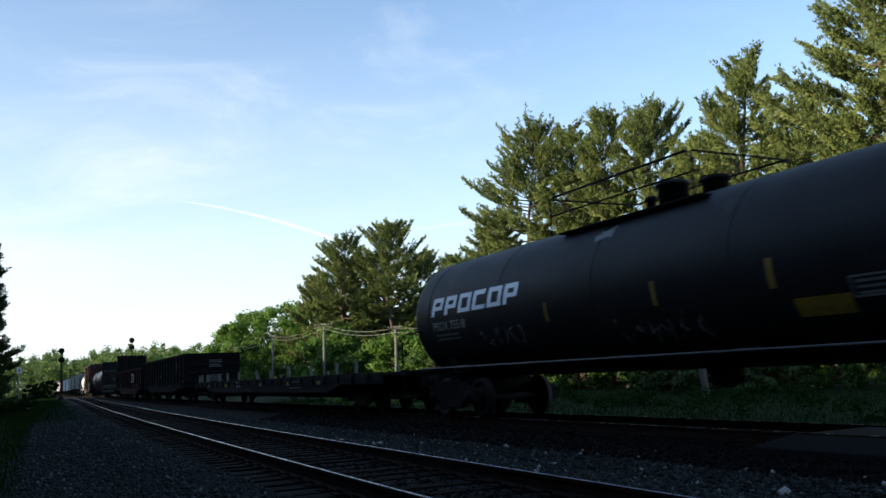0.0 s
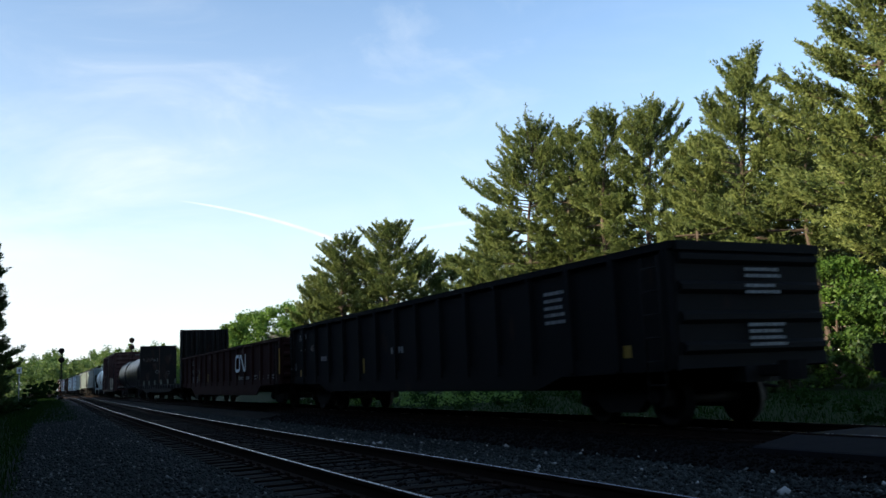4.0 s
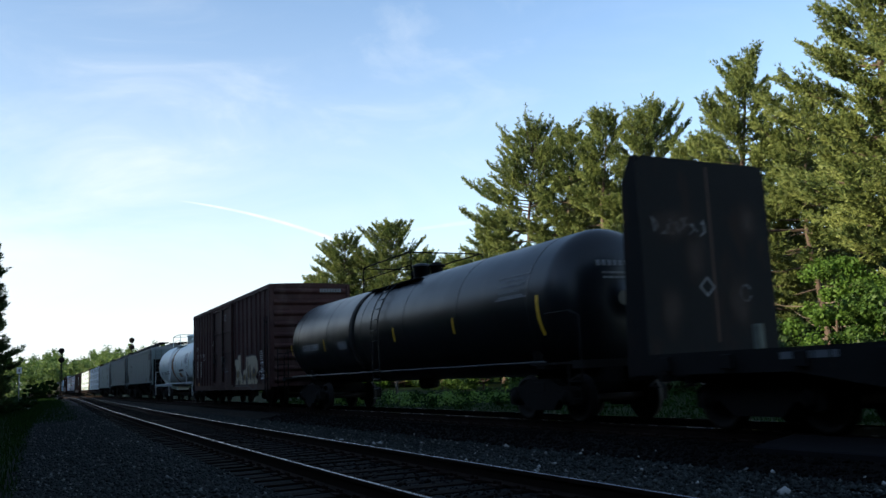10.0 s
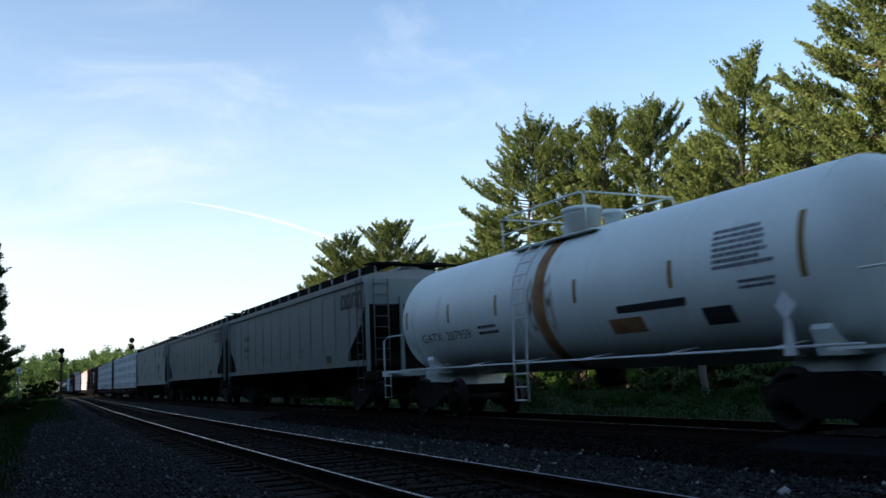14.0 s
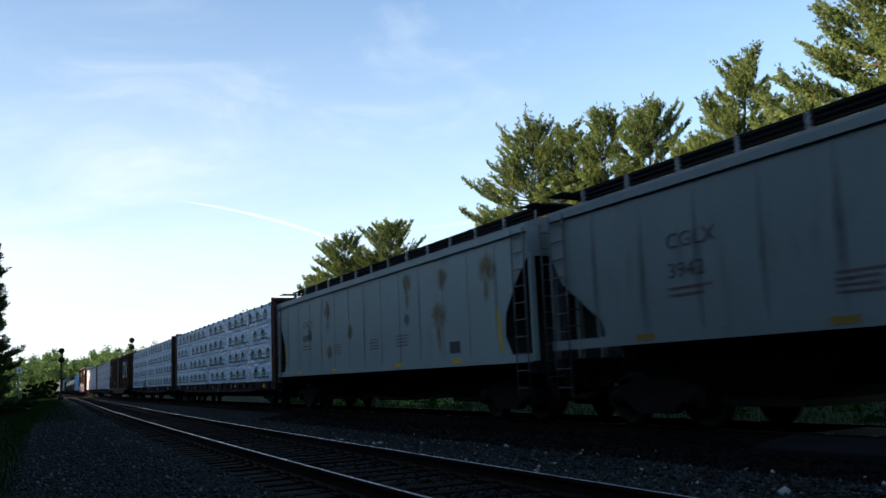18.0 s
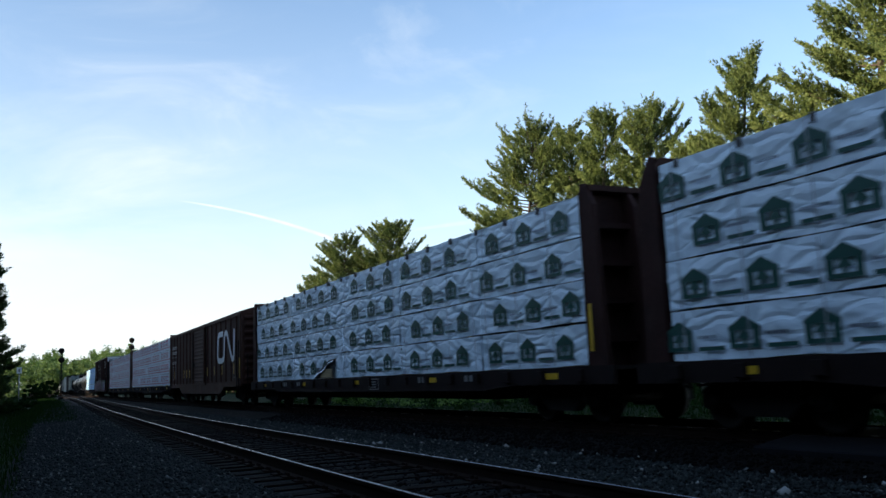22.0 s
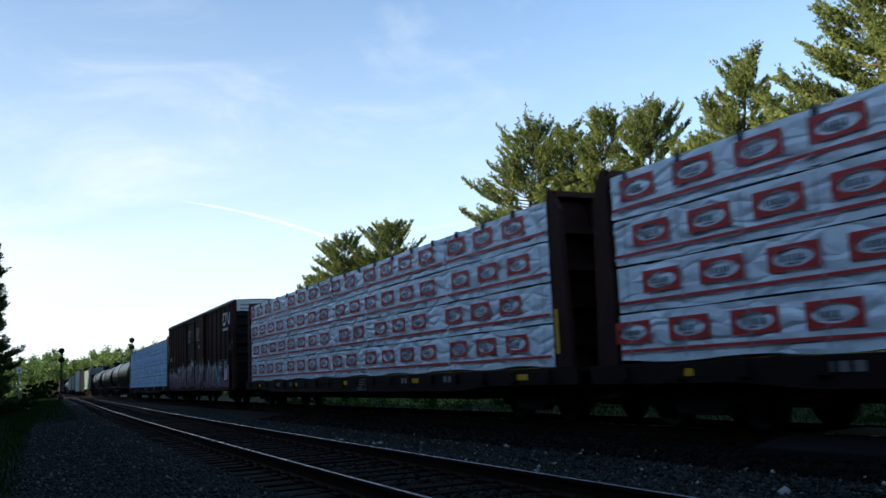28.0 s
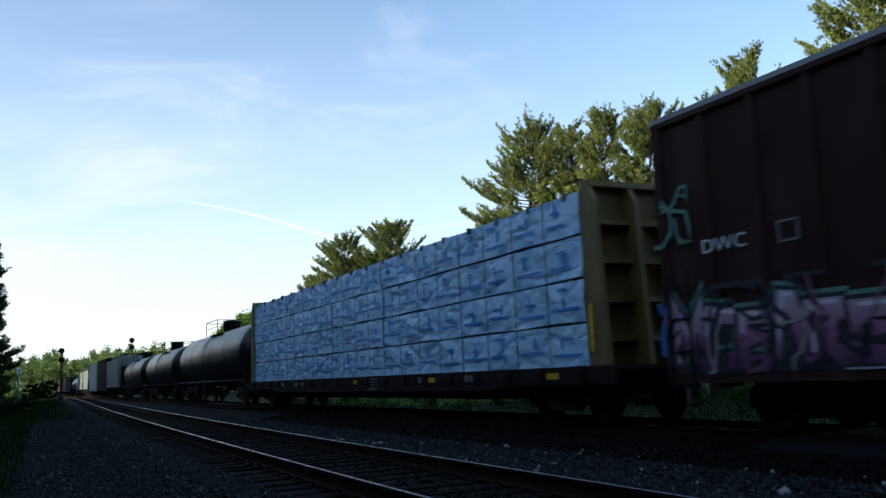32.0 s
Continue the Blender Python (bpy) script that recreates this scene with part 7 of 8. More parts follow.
def pine_meshes(h, base, spread, seed, tufts=1.0, fullness=0.45, needle=0.19, mat=None, storey=1.0):
    """A white pine: whorls of limbs, level below and swept up towards the top; every limb bears flat plumes of bushy tufts, with gaps between the storeys."""
    rnd = random.Random(seed)
    rs = np.random.RandomState(seed)
    sh, tp = trunk_shape(h, h * 0.0135 + 0.03, rnd)
    limbs, dead = Shape(), Shape()
    P, D = [], []
    tz, tx, ty = [p[2] for p in tp], [p[0] for p in tp], [p[1] for p in tp]
    lobes = [(rnd.uniform(0, 6.283), rnd.uniform(-0.5, 0.5), k) for k in (1, 2, 3)]
    pitch = 0.105 / tufts
    z = base * 0.45
    while z < h - 0.25:
        q = max(0.0, (z - base) / (h - base))
        reach = spread * (0.85 + 0.6 * q if q < 0.25 else (1 - (q - 0.25) / 0.75) ** fullness + 0.03)
        turn = rnd.uniform(0, 6.283)
        n = rnd.randint(5, 6)
        bare = z < base
        for k in range(n):
            if rnd.random() < 0.07:
                continue
            a = turn + 6.283 * k / n + rnd.uniform(-0.45, 0.45)
            lobe = 1 + sum(0.11 * math.sin(m * a + ph + w * z) for ph, w, m in lobes)
            ln = reach * lobe * rnd.choice((0.5, 0.65, 0.8, 0.9, 1.0, 1.0, 1.12, 1.28)) * (0.6 if bare else 1)
            ln = max(ln, 0.4)
            z0 = z + rnd.uniform(-0.2, 0.2)
            rise = rnd.uniform(-0.12, 0.10) + 0.85 * q ** 2.0
            curl = rnd.uniform(0.05, 0.26)
            ca, sa = math.cos(a), math.sin(a)
            cx, cy = np.interp(z0, tz, tx), np.interp(z0, tz, ty)
            ln = min(ln, ln * 0.6 + (h - z0) * 0.5 + 0.1)
            up_ = lambda u: z0 + ln * (rise * u + curl * u ** 2.5 - 0.07 * math.sin(u * 3.1))
            at_ = lambda u: (cx + ca * ln * u, cy + sa * ln * u, up_(u))
            (dead if bare or rnd.random() < 0.07 else limbs).tube([at_(0), at_(0.35), at_(0.7), at_(0.97)], 0.02 + 0.010 * ln, 4, False, 0.008)
            if bare:
                continue
            # side twigs in a fan; tufts stand along each twig and turn up at its end
            twigs = int(8 + 5.0 * ln)
            u = 0.30 + 0.70 * (np.arange(twigs) + rs.rand(twigs)) / twigs
            sd = np.where(rs.rand(twigs) < 0.5, -1.0, 1.0)
            tl = (0.38 + 0.36 * ln * (1.06 - u)) * rs.uniform(0.6, 1.35, twigs)
            fan = rs.uniform(0.2, 1.05, twigs)
            dx, dy = ca * np.cos(fan) - sa * sd * np.sin(fan), sa * np.cos(fan) + ca * sd * np.sin(fan)
            zc = z0 + ln * (rise * u + curl * u ** 2.5 - 0.07 * np.sin(u * 3.1))
            m = np.maximum(2, (tl / pitch + 1.5).astype(int))
            i = np.repeat(np.arange(twigs), m)
            f = np.concatenate([(np.arange(c) + rs.rand(c)) / c for c in m])
            tip = (rs.uniform(-0.06, 0.42, twigs) * tl)[i]
            px = cx + ca * ln * u[i] + dx[i] * tl[i] * f + rs.normal(0, 0.05, len(i))
            py = cy + sa * ln * u[i] + dy[i] * tl[i] * f + rs.normal(0, 0.05, len(i))
            pz = zc[i] + tl[i] * (f * (0.06 + 0.85 * rise) + 0.30 * f ** 2 * (0.4 + q)) + tip * f + rs.uniform(-0.06, 0.12, len(i))
            P.append(np.stack([px, py, pz], -1))
            D.append(np.stack([dx[i], dy[i], 0.35 + 0.9 * rise + 0.6 * tip / tl[i]], -1) + rs.normal(0, 0.15, (len(i), 3)))
        z += storey * rnd.uniform(0.75, 1.3) * (1.15 - 0.68 * q)
    k = int(20 * tufts)  # the leader
    P.append(np.stack([np.full(k, tp[-1][0]), np.full(k, tp[-1][1]), h - 0.07 * np.arange(k)], -1))
    D.append(np.stack([rs.uniform(-0.7, 0.7, k), rs.uniform(-0.7, 0.7, k), np.full(k, 1.1)], -1))
    P, D = np.concatenate(P), np.concatenate(D)
    return sh.mesh("trunk"), limbs.mesh("limbs"), dead.mesh("dead_limbs"), tuft_mesh(P, D, needle * rs.uniform(0.75, 1.3, len(P)), seed, 7, mat or PINE)


def tuft_mesh(P, D, L, seed, per, mat):
    """Bushy sprays of narrow blades at points P, pointing about D."""
    rs = np.random.RandomState(seed)
    n = len(P)
    d = D / np.linalg.norm(D, axis=1, keepdims=True)
    d = d[:, None, :] + rs.normal(0, 0.42, (n, per, 3))
    d /= np.linalg.norm(d, axis=2, keepdims=True)
    s = np.cross(d, rs.normal(0, 1, (n, per, 3)))
    s /= np.linalg.norm(s, axis=2, keepdims=True)
    ln = L[:, None, None] * rs.uniform(0.7, 1.25, (n, per, 1))
    w = 0.10 * ln + 0.012
    o = P[:, None, :] + rs.normal(0, 0.035, (n, per, 3))
    v = np.stack([o - s * w, o + s * w, o + d * ln], 2).reshape(-1, 3)
    return quick_mesh("needles", v, np.arange(len(v)).reshape(-1, 3), mat)


def pine(x, y, h, base, spread, seed, label, group="white pines", tufts=1.0, fullness=0.45, needle=0.19, mat=None, storey=1.0):
    th = thing("pine_tree", label, "tree", group, at=pose(x, y, -0.4))
    t, l, dl, n = pine_meshes(h, base, spread, seed, tufts, fullness, needle, mat, storey)
    tr = part("trunk", t, BARK, th)
    part("branching", l, BARK, tr)
    tagged(part("deadwood", dl, DEADWOOD, tr, "bare grey dead limbs"), kind="stuff")
    part("crown", n, mat or PINE, th)
    return th


def leaf_cloud(centres, radii, per, size, seed, mat, flat=0.8):
    """Leaves scattered in clumps round centres."""
    rs = np.random.RandomState(seed)
    C = np.repeat(np.asarray(centres, float), per, 0)
    R = np.repeat(np.asarray(radii, float), per)[:, None]
    n = len(C)
    q = rs.normal(0, 1, (n, 3))
    q /= np.linalg.norm(q, axis=1, keepdims=True)
    p = C + q * R * rs.uniform(0.3, 1.25, (n, 1)) * np.array([1, 1, flat])
    nrm = q * 0.8 + rs.normal(0, 0.6, (n, 3)) + np.array([0, 0, 0.5])
    nrm /= np.linalg.norm(nrm, axis=1, keepdims=True)
    a = np.cross(nrm, rs.normal(0, 1, (n, 3)))
    a /= np.linalg.norm(a, axis=1, keepdims=True)
    b = np.cross(nrm, a)
    s = size * rs.uniform(0.6, 1.3, (n, 1))
    v = np.stack([p - a * s, p - b * s * 0.55, p + a * s, p + b * s * 0.55], 1).reshape(-1, 3)
    return quick_mesh("leaves", v, np.arange(4 * n).reshape(-1, 4), mat)


def broad_meshes(h, spread, seed, per=90, size=0.2, base=0.25, mat=None, clumps=70):
    rnd = random.Random(seed)
    sh, tp = trunk_shape(h * 0.8, h * 0.016 + 0.03, rnd, 0.03)
    limbs = Shape()
    cs, rs_ = [], []
    for k in range(clumps):
        q = rnd.uniform(0, 1)
        z = h * (base + (1 - base) * q)
        reach = spread * math.sin(math.pi * (0.18 + 0.74 * q)) ** 0.8
        a, r = rnd.uniform(0, 6.283), reach * math.sqrt(rnd.uniform(0.15, 1)) * rnd.uniform(0.8, 1.15)
        c = (r * math.cos(a), r * math.sin(a), z)
        cs.append(c)
        rs_.append(rnd.uniform(0.10, 0.19) * (spread + 0.25 * h) * 0.8)
        if k % 3 == 0:
            z0 = max(0.5, z - r * 0.8)
            limbs.tube([(0, 0, min(z0, h * 0.78)), (c[0] * 0.5, c[1] * 0.5, (z0 + z) / 2), (c[0] * 0.9, c[1] * 0.9, z)], 0.03 + 0.006 * h, 5, False, 0.012)
    return sh.mesh("trunk"), limbs.mesh("limbs"), leaf_cloud(cs, rs_, per, size, seed, mat or LEAF)


def broad_tree(x, y, h, spread, seed, label, group="broadleaf trees", per=90, size=0.2, base=0.25, mat=None, clumps=70, name="broadleaf_tree", category="tree"):
    th = thing(name, label, category, group, at=pose(x, y, -0.4))
    t, l, n = broad_meshes(h, spread, seed, per, size, base, mat, clumps)
    tr = part("trunk", t, BARK, th)
    part("branching", l, BARK, tr)
    part("crown", n, mat or LEAF, th)
    return th


def grove():
    P = [  # bearing, distance, height, crown base, spread, seed, fullness of the top
        (6.1, 74, 21.6, 3.8, 4.9, 101, 0.42), (8.7, 72, 21.2, 4.4, 3.4, 102, 0.5), (11.0, 70, 21.8, 3.5, 3.5, 103, 0.55), (13.9, 70, 21.4, 3.2, 4.5, 104, 0.42),
        (16.9, 66, 17.6, 6.0, 4.2, 105, 0.5), (20.0, 60, 21.6, 3.4, 4.4, 106, 0.7), (23.4, 57, 16.8, 5.5, 4.4, 107, 0.5), (28.6, 50, 25.6, 3.0, 5.3, 108, 0.55), (33.5, 47, 27.0, 3.5, 6.2, 109, 0.5),
        (9.6, 84, 19.5, 3.0, 4.6, 110, 0.5), (16.6, 80, 17.5, 4.0, 4.8, 111, 0.5), (18.4, 86, 19.8, 4.0, 5.0, 114, 0.5), (22.4, 80, 20.4, 4.0, 5.0, 115, 0.5), (25.6, 66, 17.0, 2.0, 5.2, 112, 0.5), (3.6, 86, 17.0, 3.0, 4.6, 113, 0.6),
    ]
    for az, d, h, b, s, seed, full in P:
        x, y = spot(az, d)
        pine(x, y, h, b, s, seed, "tall white pine with layered sunlit limbs behind the track", fullness=full, **({"tufts": 0.55, "needle": 0.30} if 110 <= seed <= 115 else {}))
    Q = [(-6.7, 126, 21.4, 3.5, 5.6, 121), (-3.6, 124, 23.0, 3.5, 5.4, 122), (-5.2, 132, 20.0, 3.0, 5.4, 123), (-1.6, 130, 19.0, 3.0, 5.0, 124),
         (0.4, 138, 19.4, 3.0, 5.0, 125), (2.6, 140, 19.2, 3.0, 5.2, 126), (-8.4, 132, 16.4, 2.5, 4.8, 127)]
    for az, d, h, b, s, seed in Q:
        x, y = spot(az, d)
        pine(x, y, h, b, s + 0.9, seed, "white pine in the further clump beyond the track", "further pines", 0.55, 0.55, 0.30)
    B = [(-13.9, 150, 11.2, 2.8, 131), (-12.6, 156, 13.0, 5.5, 132), (-10.6, 150, 14.4, 5.5, 133), (-9.0, 140, 13.5, 5.0, 134), (-15.4, 175, 7.2, 2.4, 135), (-13.4, 140, 8.0, 3.0, 136), (-16.9, 200, 5.6, 3.0, 137),
         (-7.4, 118, 8.0, 4.0, 138), (-3.0, 112, 7.0, 4.0, 139), (0.6, 108, 7.5, 4.2, 140), (3.4, 100, 7.0, 4.0, 141)]
    for az, d, h, s, seed in B:
        x, y = spot(az, d)
        broad_tree(x, y, h, s + 1.6, seed, "leafy green broadleaf tree beyond the track", per=220, size=0.22, base=0.06, clumps=90)
    U = [(5.6, 66, 4.6, 3.0, 151), (8.4, 60, 3.4, 2.6, 152), (11.5, 60, 6.8, 3.0, 153), (13.0, 56, 5.6, 2.6, 154), (16.2, 52, 3.0, 2.4, 155), (18.4, 52, 3.4, 2.6, 156), (21.2, 48, 3.2, 2.6, 157),
         (24.4, 46, 6.2, 2.8, 158), (26.8, 44, 4.6, 2.4, 159), (29.0, 42, 3.6, 3.0, 160), (2.2, 74, 4.4, 3.0, 161), (-0.5, 84, 4.6, 3.2, 162), (14.9, 47, 2.4, 2.2, 163), (19.8, 42, 2.2, 2.0, 164)]
    for az, d, h, s, seed in U:
        x, y = spot(az, d)
        # Leaf colour by bush: brightest stands in for sun, darkest for shade.
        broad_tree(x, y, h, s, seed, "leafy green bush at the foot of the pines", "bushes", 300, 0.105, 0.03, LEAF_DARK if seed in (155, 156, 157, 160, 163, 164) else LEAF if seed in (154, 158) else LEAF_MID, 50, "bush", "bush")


def far_woods():
    """Two ranks of wood on the hill down the line: a darker one behind, sunlit crowns before it."""
    rnd = random.Random(77)
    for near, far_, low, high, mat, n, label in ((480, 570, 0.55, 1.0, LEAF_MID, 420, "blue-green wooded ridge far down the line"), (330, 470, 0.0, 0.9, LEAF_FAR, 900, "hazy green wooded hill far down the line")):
        cs, rs_ = [], []
        for k in range(n):
            az = rnd.uniform(-28.6, -12.5)
            d = rnd.uniform(near, far_)
            top = np.interp(az, [-28.6, -26.0, -25.2, -24.7, -24.3, -23.8, -22.6, -21.8, -20.5, -19.5, -17, -15, -12.5], [2.0, 2.15, 2.3, 2.75, 2.75, 2.25, 2.4, 2.75, 2.8, 2.9, 2.8, 2.6, 2.8])
            top *= 0.94 + 0.08 * math.sin(az * 9.3) + 0.05 * math.sin(az * 21.1)
            q = low + (high - low) * rnd.random() ** 0.7
            z = d * math.tan(radians(top)) * q * rnd.uniform(0.8, 1.0)
            x, y = spot(az, d)
            cs.append((x, y, z))
            rs_.append(rnd.uniform(1.1, 3.2))
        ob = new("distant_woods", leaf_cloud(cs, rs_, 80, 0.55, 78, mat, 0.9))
        tagged(ob, label, "woods", kind="stuff")


def backing_woods():
    """Wood behind the pines in a leaf colour darkened for shade, seen through their gaps."""
    rnd = random.Random(87)
    cs, rs_ = [], []
    for k in range(1100):
        az = rnd.uniform(-8.5, 38)
        d = rnd.uniform(86, 125) if az > 3.5 else rnd.uniform(140, 175)
        x, y = spot(az, d)
        cs.append((x, y, (15.0 if az > 5.5 else 10.0) * rnd.random()))
        rs_.append(rnd.uniform(0.9, 2.2))
    for k in range(420):
        x, y = spot(rnd.uniform(-8.2, 5.0), rnd.uniform(128, 150))
        cs.append((x, y, 11.5 * rnd.random()))
        rs_.append(rnd.uniform(0.9, 2.0))
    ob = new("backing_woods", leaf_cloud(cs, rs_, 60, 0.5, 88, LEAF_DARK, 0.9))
    tagged(ob, "dark leafy wood behind the pines", "woods", kind="stuff")


def shade_woods():
    """The wood on the camera's side of the line, which keeps the evening sun off the tracks but for one gap."""
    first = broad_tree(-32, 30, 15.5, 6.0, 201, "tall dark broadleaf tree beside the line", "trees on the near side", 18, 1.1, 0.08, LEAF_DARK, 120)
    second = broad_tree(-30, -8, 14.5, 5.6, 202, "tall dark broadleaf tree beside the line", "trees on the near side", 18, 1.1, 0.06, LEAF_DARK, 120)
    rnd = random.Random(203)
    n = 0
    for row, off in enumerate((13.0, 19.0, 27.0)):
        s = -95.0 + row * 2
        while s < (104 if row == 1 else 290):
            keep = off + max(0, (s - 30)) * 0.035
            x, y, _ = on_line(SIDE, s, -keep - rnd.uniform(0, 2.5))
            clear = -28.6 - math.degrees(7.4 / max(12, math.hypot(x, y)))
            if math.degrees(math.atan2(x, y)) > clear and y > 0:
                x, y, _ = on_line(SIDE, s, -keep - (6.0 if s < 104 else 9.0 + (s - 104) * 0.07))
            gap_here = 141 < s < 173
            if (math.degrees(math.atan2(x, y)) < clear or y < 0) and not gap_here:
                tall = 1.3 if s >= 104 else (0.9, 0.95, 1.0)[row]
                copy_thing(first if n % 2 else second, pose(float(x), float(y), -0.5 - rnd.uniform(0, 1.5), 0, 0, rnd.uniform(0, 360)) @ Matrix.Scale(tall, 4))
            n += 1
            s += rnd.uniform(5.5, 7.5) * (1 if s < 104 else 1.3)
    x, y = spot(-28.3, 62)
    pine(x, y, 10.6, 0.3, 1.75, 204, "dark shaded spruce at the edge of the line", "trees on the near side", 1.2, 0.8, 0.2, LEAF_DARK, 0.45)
    # low scrub in shade beside the empty track, and the clump that hides the end of the line
    for az, d, h, w, seed in ((-26.7, 74, 0.7, 1.4, 205), (-27.6, 66, 1.0, 1.5, 206), (-25.9, 92, 0.7, 1.4, 207), (-25.1, 186, 3.0, 1.9, 208), (-24.6, 190, 3.5, 1.9, 209), (-25.6, 182, 2.6, 1.9, 210)):
        x, y = spot(az, d)
        # Near-black leaves hold the scrub's shade in their colour.
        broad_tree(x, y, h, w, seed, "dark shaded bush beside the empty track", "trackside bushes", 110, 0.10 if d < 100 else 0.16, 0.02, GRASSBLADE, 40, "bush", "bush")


def grasses():
    def far_side(rs, n):
        s, o = rs.uniform(-4, 60, n), 4.6 + 16 * rs.rand(n) ** 1.2
        x, y, _ = on_line(MAIN, s, o)
        return x, y, np.full(n, -0.42)

    def near_side(rs, n):
        s, o = 6 + 70 * rs.rand(n) ** 1.5, -3.8 - 6 * rs.rand(n)
        x, y, _ = on_line(SIDE, s, o)
        return x, y, np.full(n, -0.42)

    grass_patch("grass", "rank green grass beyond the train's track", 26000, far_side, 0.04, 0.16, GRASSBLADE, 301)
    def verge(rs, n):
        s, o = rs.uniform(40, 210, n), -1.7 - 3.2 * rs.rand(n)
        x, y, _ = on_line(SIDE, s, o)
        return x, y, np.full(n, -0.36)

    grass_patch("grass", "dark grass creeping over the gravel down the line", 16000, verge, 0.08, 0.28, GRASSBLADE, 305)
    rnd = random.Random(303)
    # Bright leaf colour paints a sun patch among weeds coloured for shade.
    for name, label, mat, n, ss, oo in (("weeds", "dark leafy weeds beyond the train's track", GRASSBLADE, 190, (-4, 62), (5.5, 15)), ("weeds", "weeds coloured brighter green for a patch of sun", LEAF, 60, (34, 50), (6.0, 11))):
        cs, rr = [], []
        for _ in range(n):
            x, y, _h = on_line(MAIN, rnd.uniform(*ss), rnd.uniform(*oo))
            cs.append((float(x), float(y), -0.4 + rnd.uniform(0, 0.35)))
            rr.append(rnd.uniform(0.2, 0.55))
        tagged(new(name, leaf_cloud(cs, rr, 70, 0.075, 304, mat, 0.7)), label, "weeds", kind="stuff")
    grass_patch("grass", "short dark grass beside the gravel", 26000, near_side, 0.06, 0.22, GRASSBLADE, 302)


grove()
far_woods()
backing_woods()
shade_woods()
grasses()


# ---- poles, wires, signals, sign ----
# Crossarm timber darkened so that its colour gives the shaded, edge-on look.
ARM = material("shade_dark_crossarm_timber", (0.016, 0.015, 0.015), 0.9, vary=0.35, scale=4)


def line_pole(x, y, h, lean, label, arms, turn):
    th = thing("utility_pole", label, "pole", "pole line", at=pose(x, y, -0.5, 0, lean, 0))
    part("pole", Shape().tube([(0, 0, 0), (0, 0, h * 0.5), (0, 0, h + 0.5)], 0.16, 10, True, 0.115), POLE, th)
    for z, w in arms:
        a = Shape().box(-w / 2, w / 2, -0.16, -0.06, h + 0.5 - z - 0.06, h + 0.5 - z + 0.06, 0.01)
        arm = part("crossarm", a, ARM, th, at=pose(0, 0, 0, 0, 0, turn))
        ins = Shape()
        for k in np.linspace(-w / 2 + 0.1, w / 2 - 0.1, 6):
            ins.lathe([(h + 0.5 - z + 0.05, 0.02), (h + 0.5 - z + 0.12, 0.05), (h + 0.5 - z + 0.2, 0.035), (h + 0.5 - z + 0.22, 0.0)], "z", 8, (float(k), -0.11, 0))
        part("insulator", ins, WIRE, arm)
        br = Shape()
        for sg in (-1, 1):
            br.tube([(sg * w * 0.28, -0.11, h + 0.5 - z - 0.05), (0, -0.14, h + 0.5 - z - 0.55)], 0.015, 5)
        part("brace", br, STEEL, arm)
    return th


def wire(a, b, sag, r, label):
    pts = []
    for k in range(17):
        u = k / 16
        pts.append((a[0] + (b[0] - a[0]) * u, a[1] + (b[1] - a[1]) * u, a[2] + (b[2] - a[2]) * u - 4 * sag * u * (1 - u)))
    w = part("overhead_wire", Shape().tube(pts, r, 5), WIRE)
    return tagged(w, label, "wire", "pole wires")


def pole_line():
    p1 = spot(16.35, 37)
    line_pole(p1[0], p1[1], 5.9, -3.6, "leaning grey weathered pole with two crossarms", [(0.25, 2.9), (1.45, 2.3)], 14)
    far_ = [(6.6, 58, 3.4), (-3.4, 72, 5.1), (-8.1, 88, 6.6), (-11.4, 108, 6.6), (-14.2, 140, 6.8)]
    tops = []
    for k, (az, d, h) in enumerate(far_):
        x, y = spot(az, d)
        tops.append((x, y, h - 0.1))
        if k:
            line_pole(x, y, h, 0.6, "grey weathered pole beyond the track", [(0.2, 2.2)] if k == 2 else [(0.15, 1.4)], -25)
    for a, b in zip(tops[1:], tops[2:]):
        for dz in (0.0, -0.35):
            wire((a[0], a[1], a[2] + dz), (b[0], b[1], b[2] + dz), 0.5, 0.016, "thin overhead wire between the poles")
    a = tops[1]
    e = spot(13.0, 43)
    for dz, ez in ((0.0, 3.9), (-0.35, 3.4)):
        wire((a[0], a[1], a[2] + dz), (e[0], e[1], ez), 0.45, 0.012, "pale sunlit wire strung along the pines")


def signal(x, y, h, heads, label, turn):
    th = thing("railway_signal", label, "signal", "signals", at=pose(x, y, -0.4, 0, 0, turn))
    m = Shape().tube([(0, 0, 0), (0, 0, h + 0.4)], 0.08, 8)
    m.box(-0.35, 0.35, -0.3, 0.3, 0, 0.5)
    part("mast", m, STEEL, th)
    for z in heads:
        hd = Shape().lathe([(-0.16, 0.0), (-0.16, 0.42), (-0.12, 0.42), (-0.12, 0.16), (0.3, 0.16), (0.3, 0.0)], "y", 20, (0, 0, z + 0.4))
        hd.lathe([(-0.5, 0.13), (-0.5, 0.12), (-0.16, 0.12)], "y", 14, (0, 0, z + 0.4))
        part("signal_head", hd, STEEL, th)
    ld = Shape()
    for sx in (-0.2, 0.2):
        ld.tube([(sx, 0.3, 0.1), (sx, 0.3, h)], 0.02, 5)
    for k in range(int(h / 0.35)):
        ld.tube([(-0.2, 0.3, 0.3 + 0.35 * k), (0.2, 0.3, 0.3 + 0.35 * k)], 0.015, 5)
    part("ladder", ld, STEEL, th)


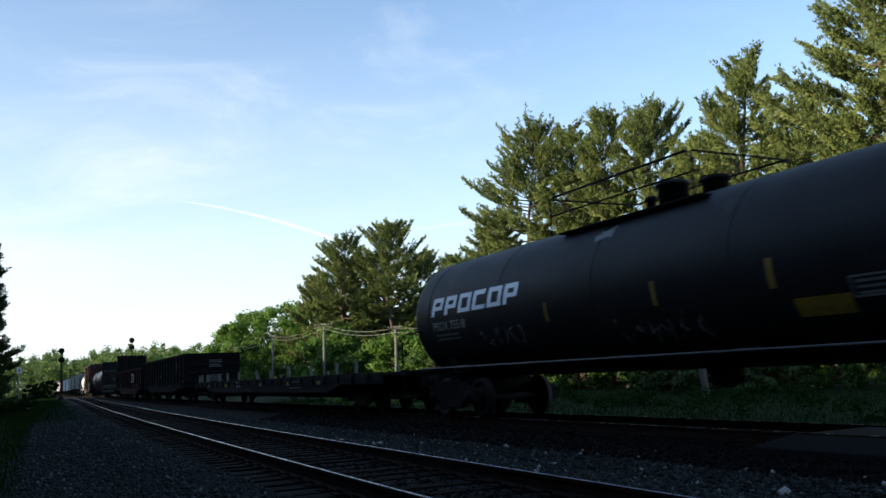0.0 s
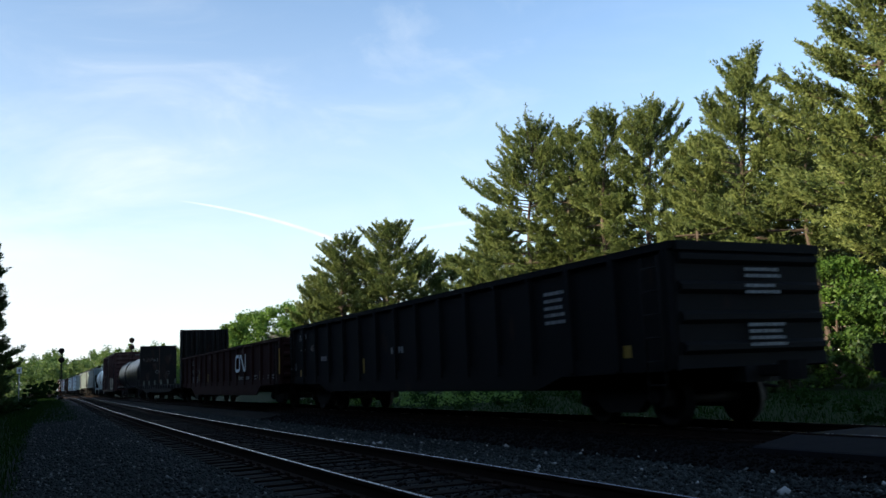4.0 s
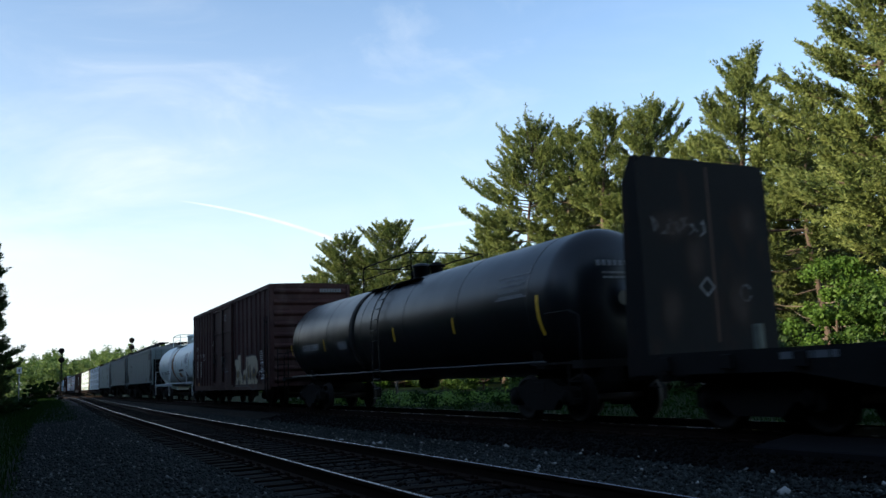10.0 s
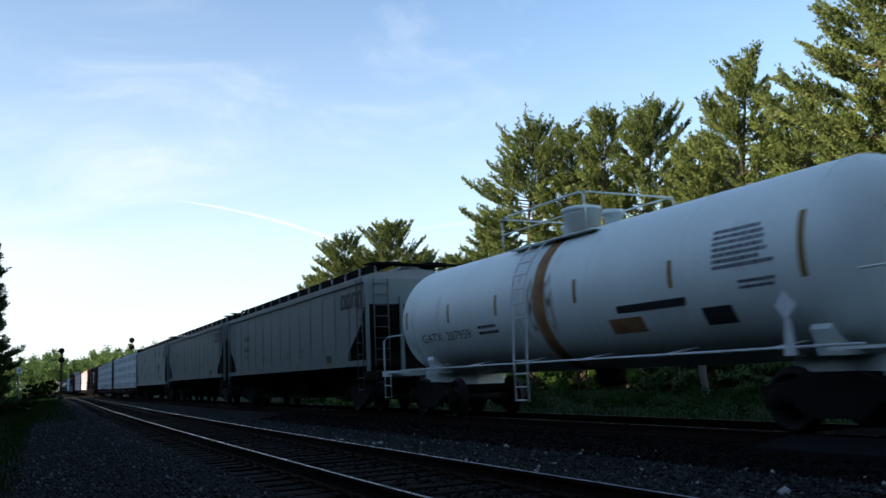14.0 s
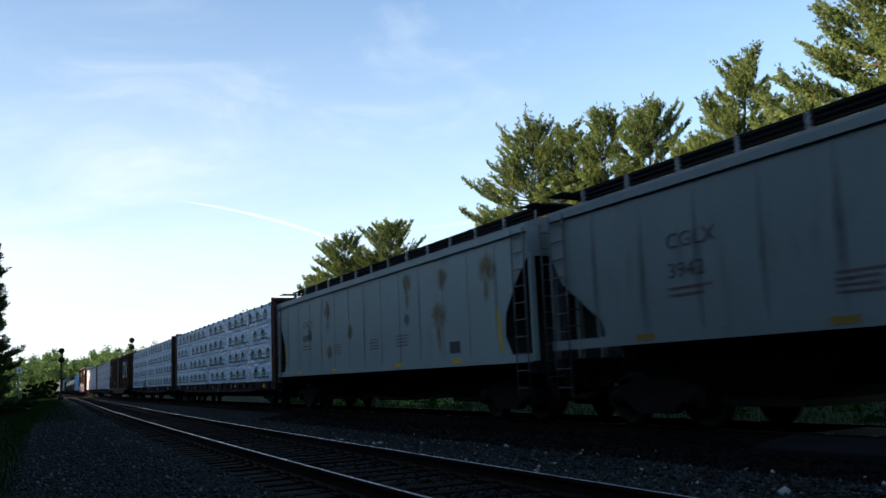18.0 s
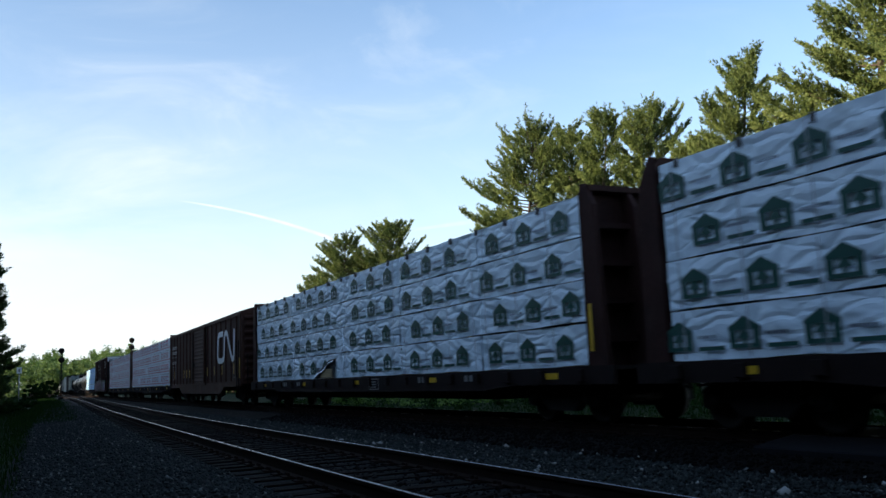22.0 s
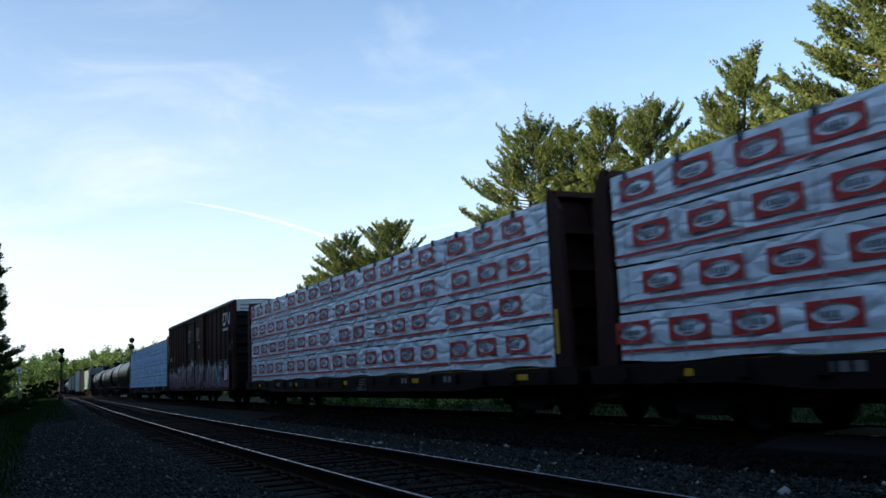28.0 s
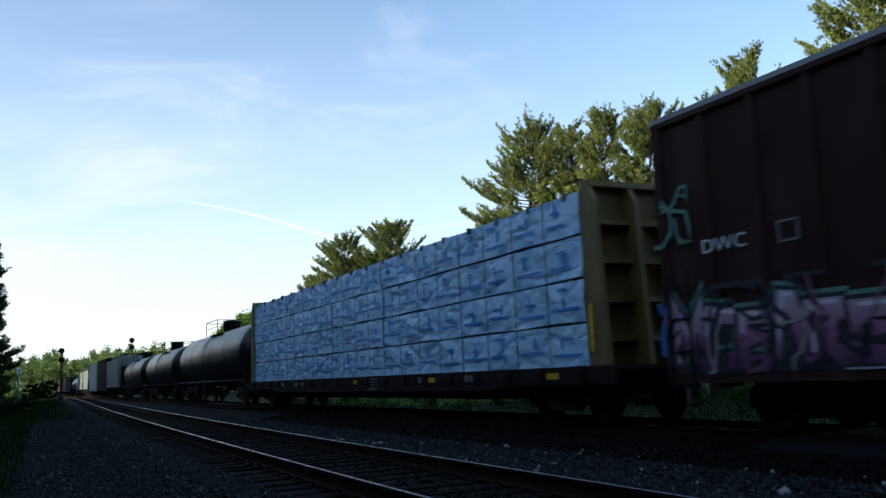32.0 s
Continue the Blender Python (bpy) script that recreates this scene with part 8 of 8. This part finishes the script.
def sign_board():
    x, y = spot(-26.25, 90)
    th = thing("track_sign", "small white square sign on a post beside the line", "sign", at=pose(x, y, -0.4, 0, 0, 25))
    part("post", Shape().tube([(0, 0, 0), (0, 0, 3.6)], 0.05, 8), ROOFGREY, th)
    part("board", Shape().box(-0.22, 0.22, -0.09, -0.05, 3.15, 3.72, 0.004), WHITEPAINT, th)
    d = Decal(lambda a, z: (a, -0.095, z))
    d.bar(-0.07, 3.28, 0.14, 0.3)
    part("lettering", d.sh, GREYPAINT, th)


def contrail(az0, span, el0, drop, bend, width, spread, density):
    """A thin vapour trail or cloud streak high in the sky, bright by its own emission."""
    m = bpy.data.materials.new("vapour")
    m.use_nodes = True
    t = m.node_tree
    n = t.nodes
    n.clear()
    out, em, tr, mx = n.new("ShaderNodeOutputMaterial"), n.new("ShaderNodeEmission"), n.new("ShaderNodeBsdfTransparent"), n.new("ShaderNodeMixShader")
    # Emission stands in for sunlight on the vapour.
    em.inputs["Color"].default_value = (0.92, 0.97, 1.0, 1)
    em.inputs["Strength"].default_value = 0.62
    at_ = n.new("ShaderNodeAttribute")
    at_.attribute_name = "thick"
    tc, no = n.new("ShaderNodeTexCoord"), n.new("ShaderNodeTexNoise")
    no.inputs["Scale"].default_value = 0.02
    t.links.new(tc.outputs["Object"], no.inputs["Vector"])
    mu = n.new("ShaderNodeMath")
    mu.operation = "MULTIPLY"
    t.links.new(at_.outputs["Fac"], mu.inputs[0])
    t.links.new(no.outputs["Fac"], mu.inputs[1])
    mu2 = n.new("ShaderNodeMath")
    mu2.operation = "MULTIPLY"
    mu2.use_clamp = True
    mu2.inputs[1].default_value = density
    t.links.new(mu.outputs[0], mu2.inputs[0])
    t.links.new(mu2.outputs[0], mx.inputs[0])
    t.links.new(tr.outputs[0], mx.inputs[1])
    t.links.new(em.outputs[0], mx.inputs[2])
    t.links.new(mx.outputs[0], out.inputs[0])
    sh, th_ = Shape(), []
    n_, R = 40, 3200.0
    for k in range(n_ + 1):
        u = k / n_
        az = az0 + span * u
        el = el0 - drop * u - bend * u * u
        w = width + spread * u
        for j, dv in enumerate((-1, -0.4, 0.4, 1)):
            e, a = radians(el + dv * w), radians(az)
            sh.v.append((R * math.cos(e) * math.sin(a), R * math.cos(e) * math.cos(a), R * math.sin(e)))
            th_.append((0.0 if abs(dv) == 1 else 1.0) * min(1, 6 * u) * min(1, 12 * (1 - u)))
    for k in range(n_):
        for j in range(3):
            a = k * 4 + j
            sh.f.append((a, a + 1, a + 5, a + 4))
            sh.s.append(False)
    ob = part("contrail", sh, m)
    at2 = ob.data.attributes.new("thick", "FLOAT", "POINT")
    at2.data.foreach_set("value", th_)
    tagged(ob, "thin white vapour streak across the sky", "contrail", kind="structure")


pole_line()
signal(-51.3, 141.0, 8.9, (8.7, 7.6), "tall mast signal with round dark heads", 20)
signal(-56.9, 127.9, 7.1, (6.85, 5.5), "far mast signal with two round dark heads", 24)
sign_board()
contrail(-17.4, 10.6, 11.75, 1.2, 1.55, 0.06, 0.11, 1.15)
# A faint streak of cloud, drawn the same way as the trail.
contrail(-2.6, 5.6, 9.6, -0.6, 0.1, 0.10, 0.12, 0.45)


def swallow():
    """A small dark bird that darts over the line."""
    th = thing("bird", "small dark bird in flight over the line", "bird")
    k = 0.5
    prof = [(-0.055, 0.004), (-0.03, 0.014), (0.0, 0.019), (0.03, 0.015), (0.045, 0.011), (0.055, 0.004)]
    part("body", Shape().lathe([(k * u, k * r) for u, r in prof], "x", 10), STEEL, th)
    for sgn in (-1, 1):
        outline = [(0.03, 0.008), (0.012, 0.06), (-0.035, 0.125), (-0.015, 0.06), (-0.02, 0.008)]
        part("wing", Shape().prism([(k * u, k * sgn * v) for u, v in outline], 0.002, 0.005, "z"), STEEL, th)
    tail = [(-0.05, -0.004), (-0.085, -0.018), (-0.07, 0.0), (-0.085, 0.018), (-0.05, 0.004)]
    part("tail", Shape().prism([(k * u, k * v) for u, v in tail], -0.001, 0.001, "z"), STEEL, th)
    return th


def swallow_rows():
    """Out of sight on the right until 24.6 s, then across the sky, nearing, and away behind on the left."""
    rows = [(0.0, pose(150, 60, 60, 0, 0, 225)), (12.0, pose(80, 40, 30, 0, 0, 225))]
    for k in range(12):
        u = -0.3 + 0.1 * k
        deep = 13.0 * (1 - 0.728 * u)
        rise = 0.262 + (0.25 * u * u if u < 0 else 0.012 * u) + (0.02 if k == 3 else 0)
        right, fwd, up = 13.0 * (0.363 - 0.772 * u), deep, deep * rise
        c, n = math.cos(0.14485), math.sin(0.14485)
        rows.append((24.9 + u, pose(right * 0.999 + up * 0.0426, fwd * c - up * n, 0.962 + fwd * n + up * c - right * 0.0426, 15, 0, 225)))
    return rows + [(27.2, pose(-24, -8, 7, 0, 0, 225)), (32.0, pose(-90, -60, 20, 0, 0, 225))]


BIRD = swallow()


# ---- the train runs ----
def wheel_rows(s16, x):
    """A wheelset turns as its car rolls past; while far away it is left as it is."""
    times = [t for t in np.arange(0.0, 32.0, 0.055) if -14 < s16 - travelled(float(t)) - x < 42]
    if not times:
        return []
    times = ([0.0] if times[0] > 0.03 else []) + [float(t) for t in times]
    rows = [(t, math.degrees((travelled(t) - travelled(times[1 if len(times) > 1 and times[0] == 0.0 and times[1] > 0.06 else 0])) / 0.42)) for t in times]
    if len(times) > 1 and times[1] > 0.06 and times[0] == 0.0:
        rows[0] = (0.0, 0.0)
    rows.append((32.0, rows[-1][1]))
    return rows


def motions():
    walk(BIRD, swallow_rows())
    where = {}
    for ob, s16 in RIDES:
        walk(ob, car_rows(s16))
        where[ob.name] = s16
    for ob, car, dx in WHEELS:
        at = ob.matrix_basis.translation.copy()
        rows = wheel_rows(where[car.name], ob.parent.matrix_basis.translation.x + dx)
        if len(rows) > 3:
            walk(ob, [(t, pose(at.x, at.y, at.z, 0, a % 360, 0)) for t, a in rows])


motions()
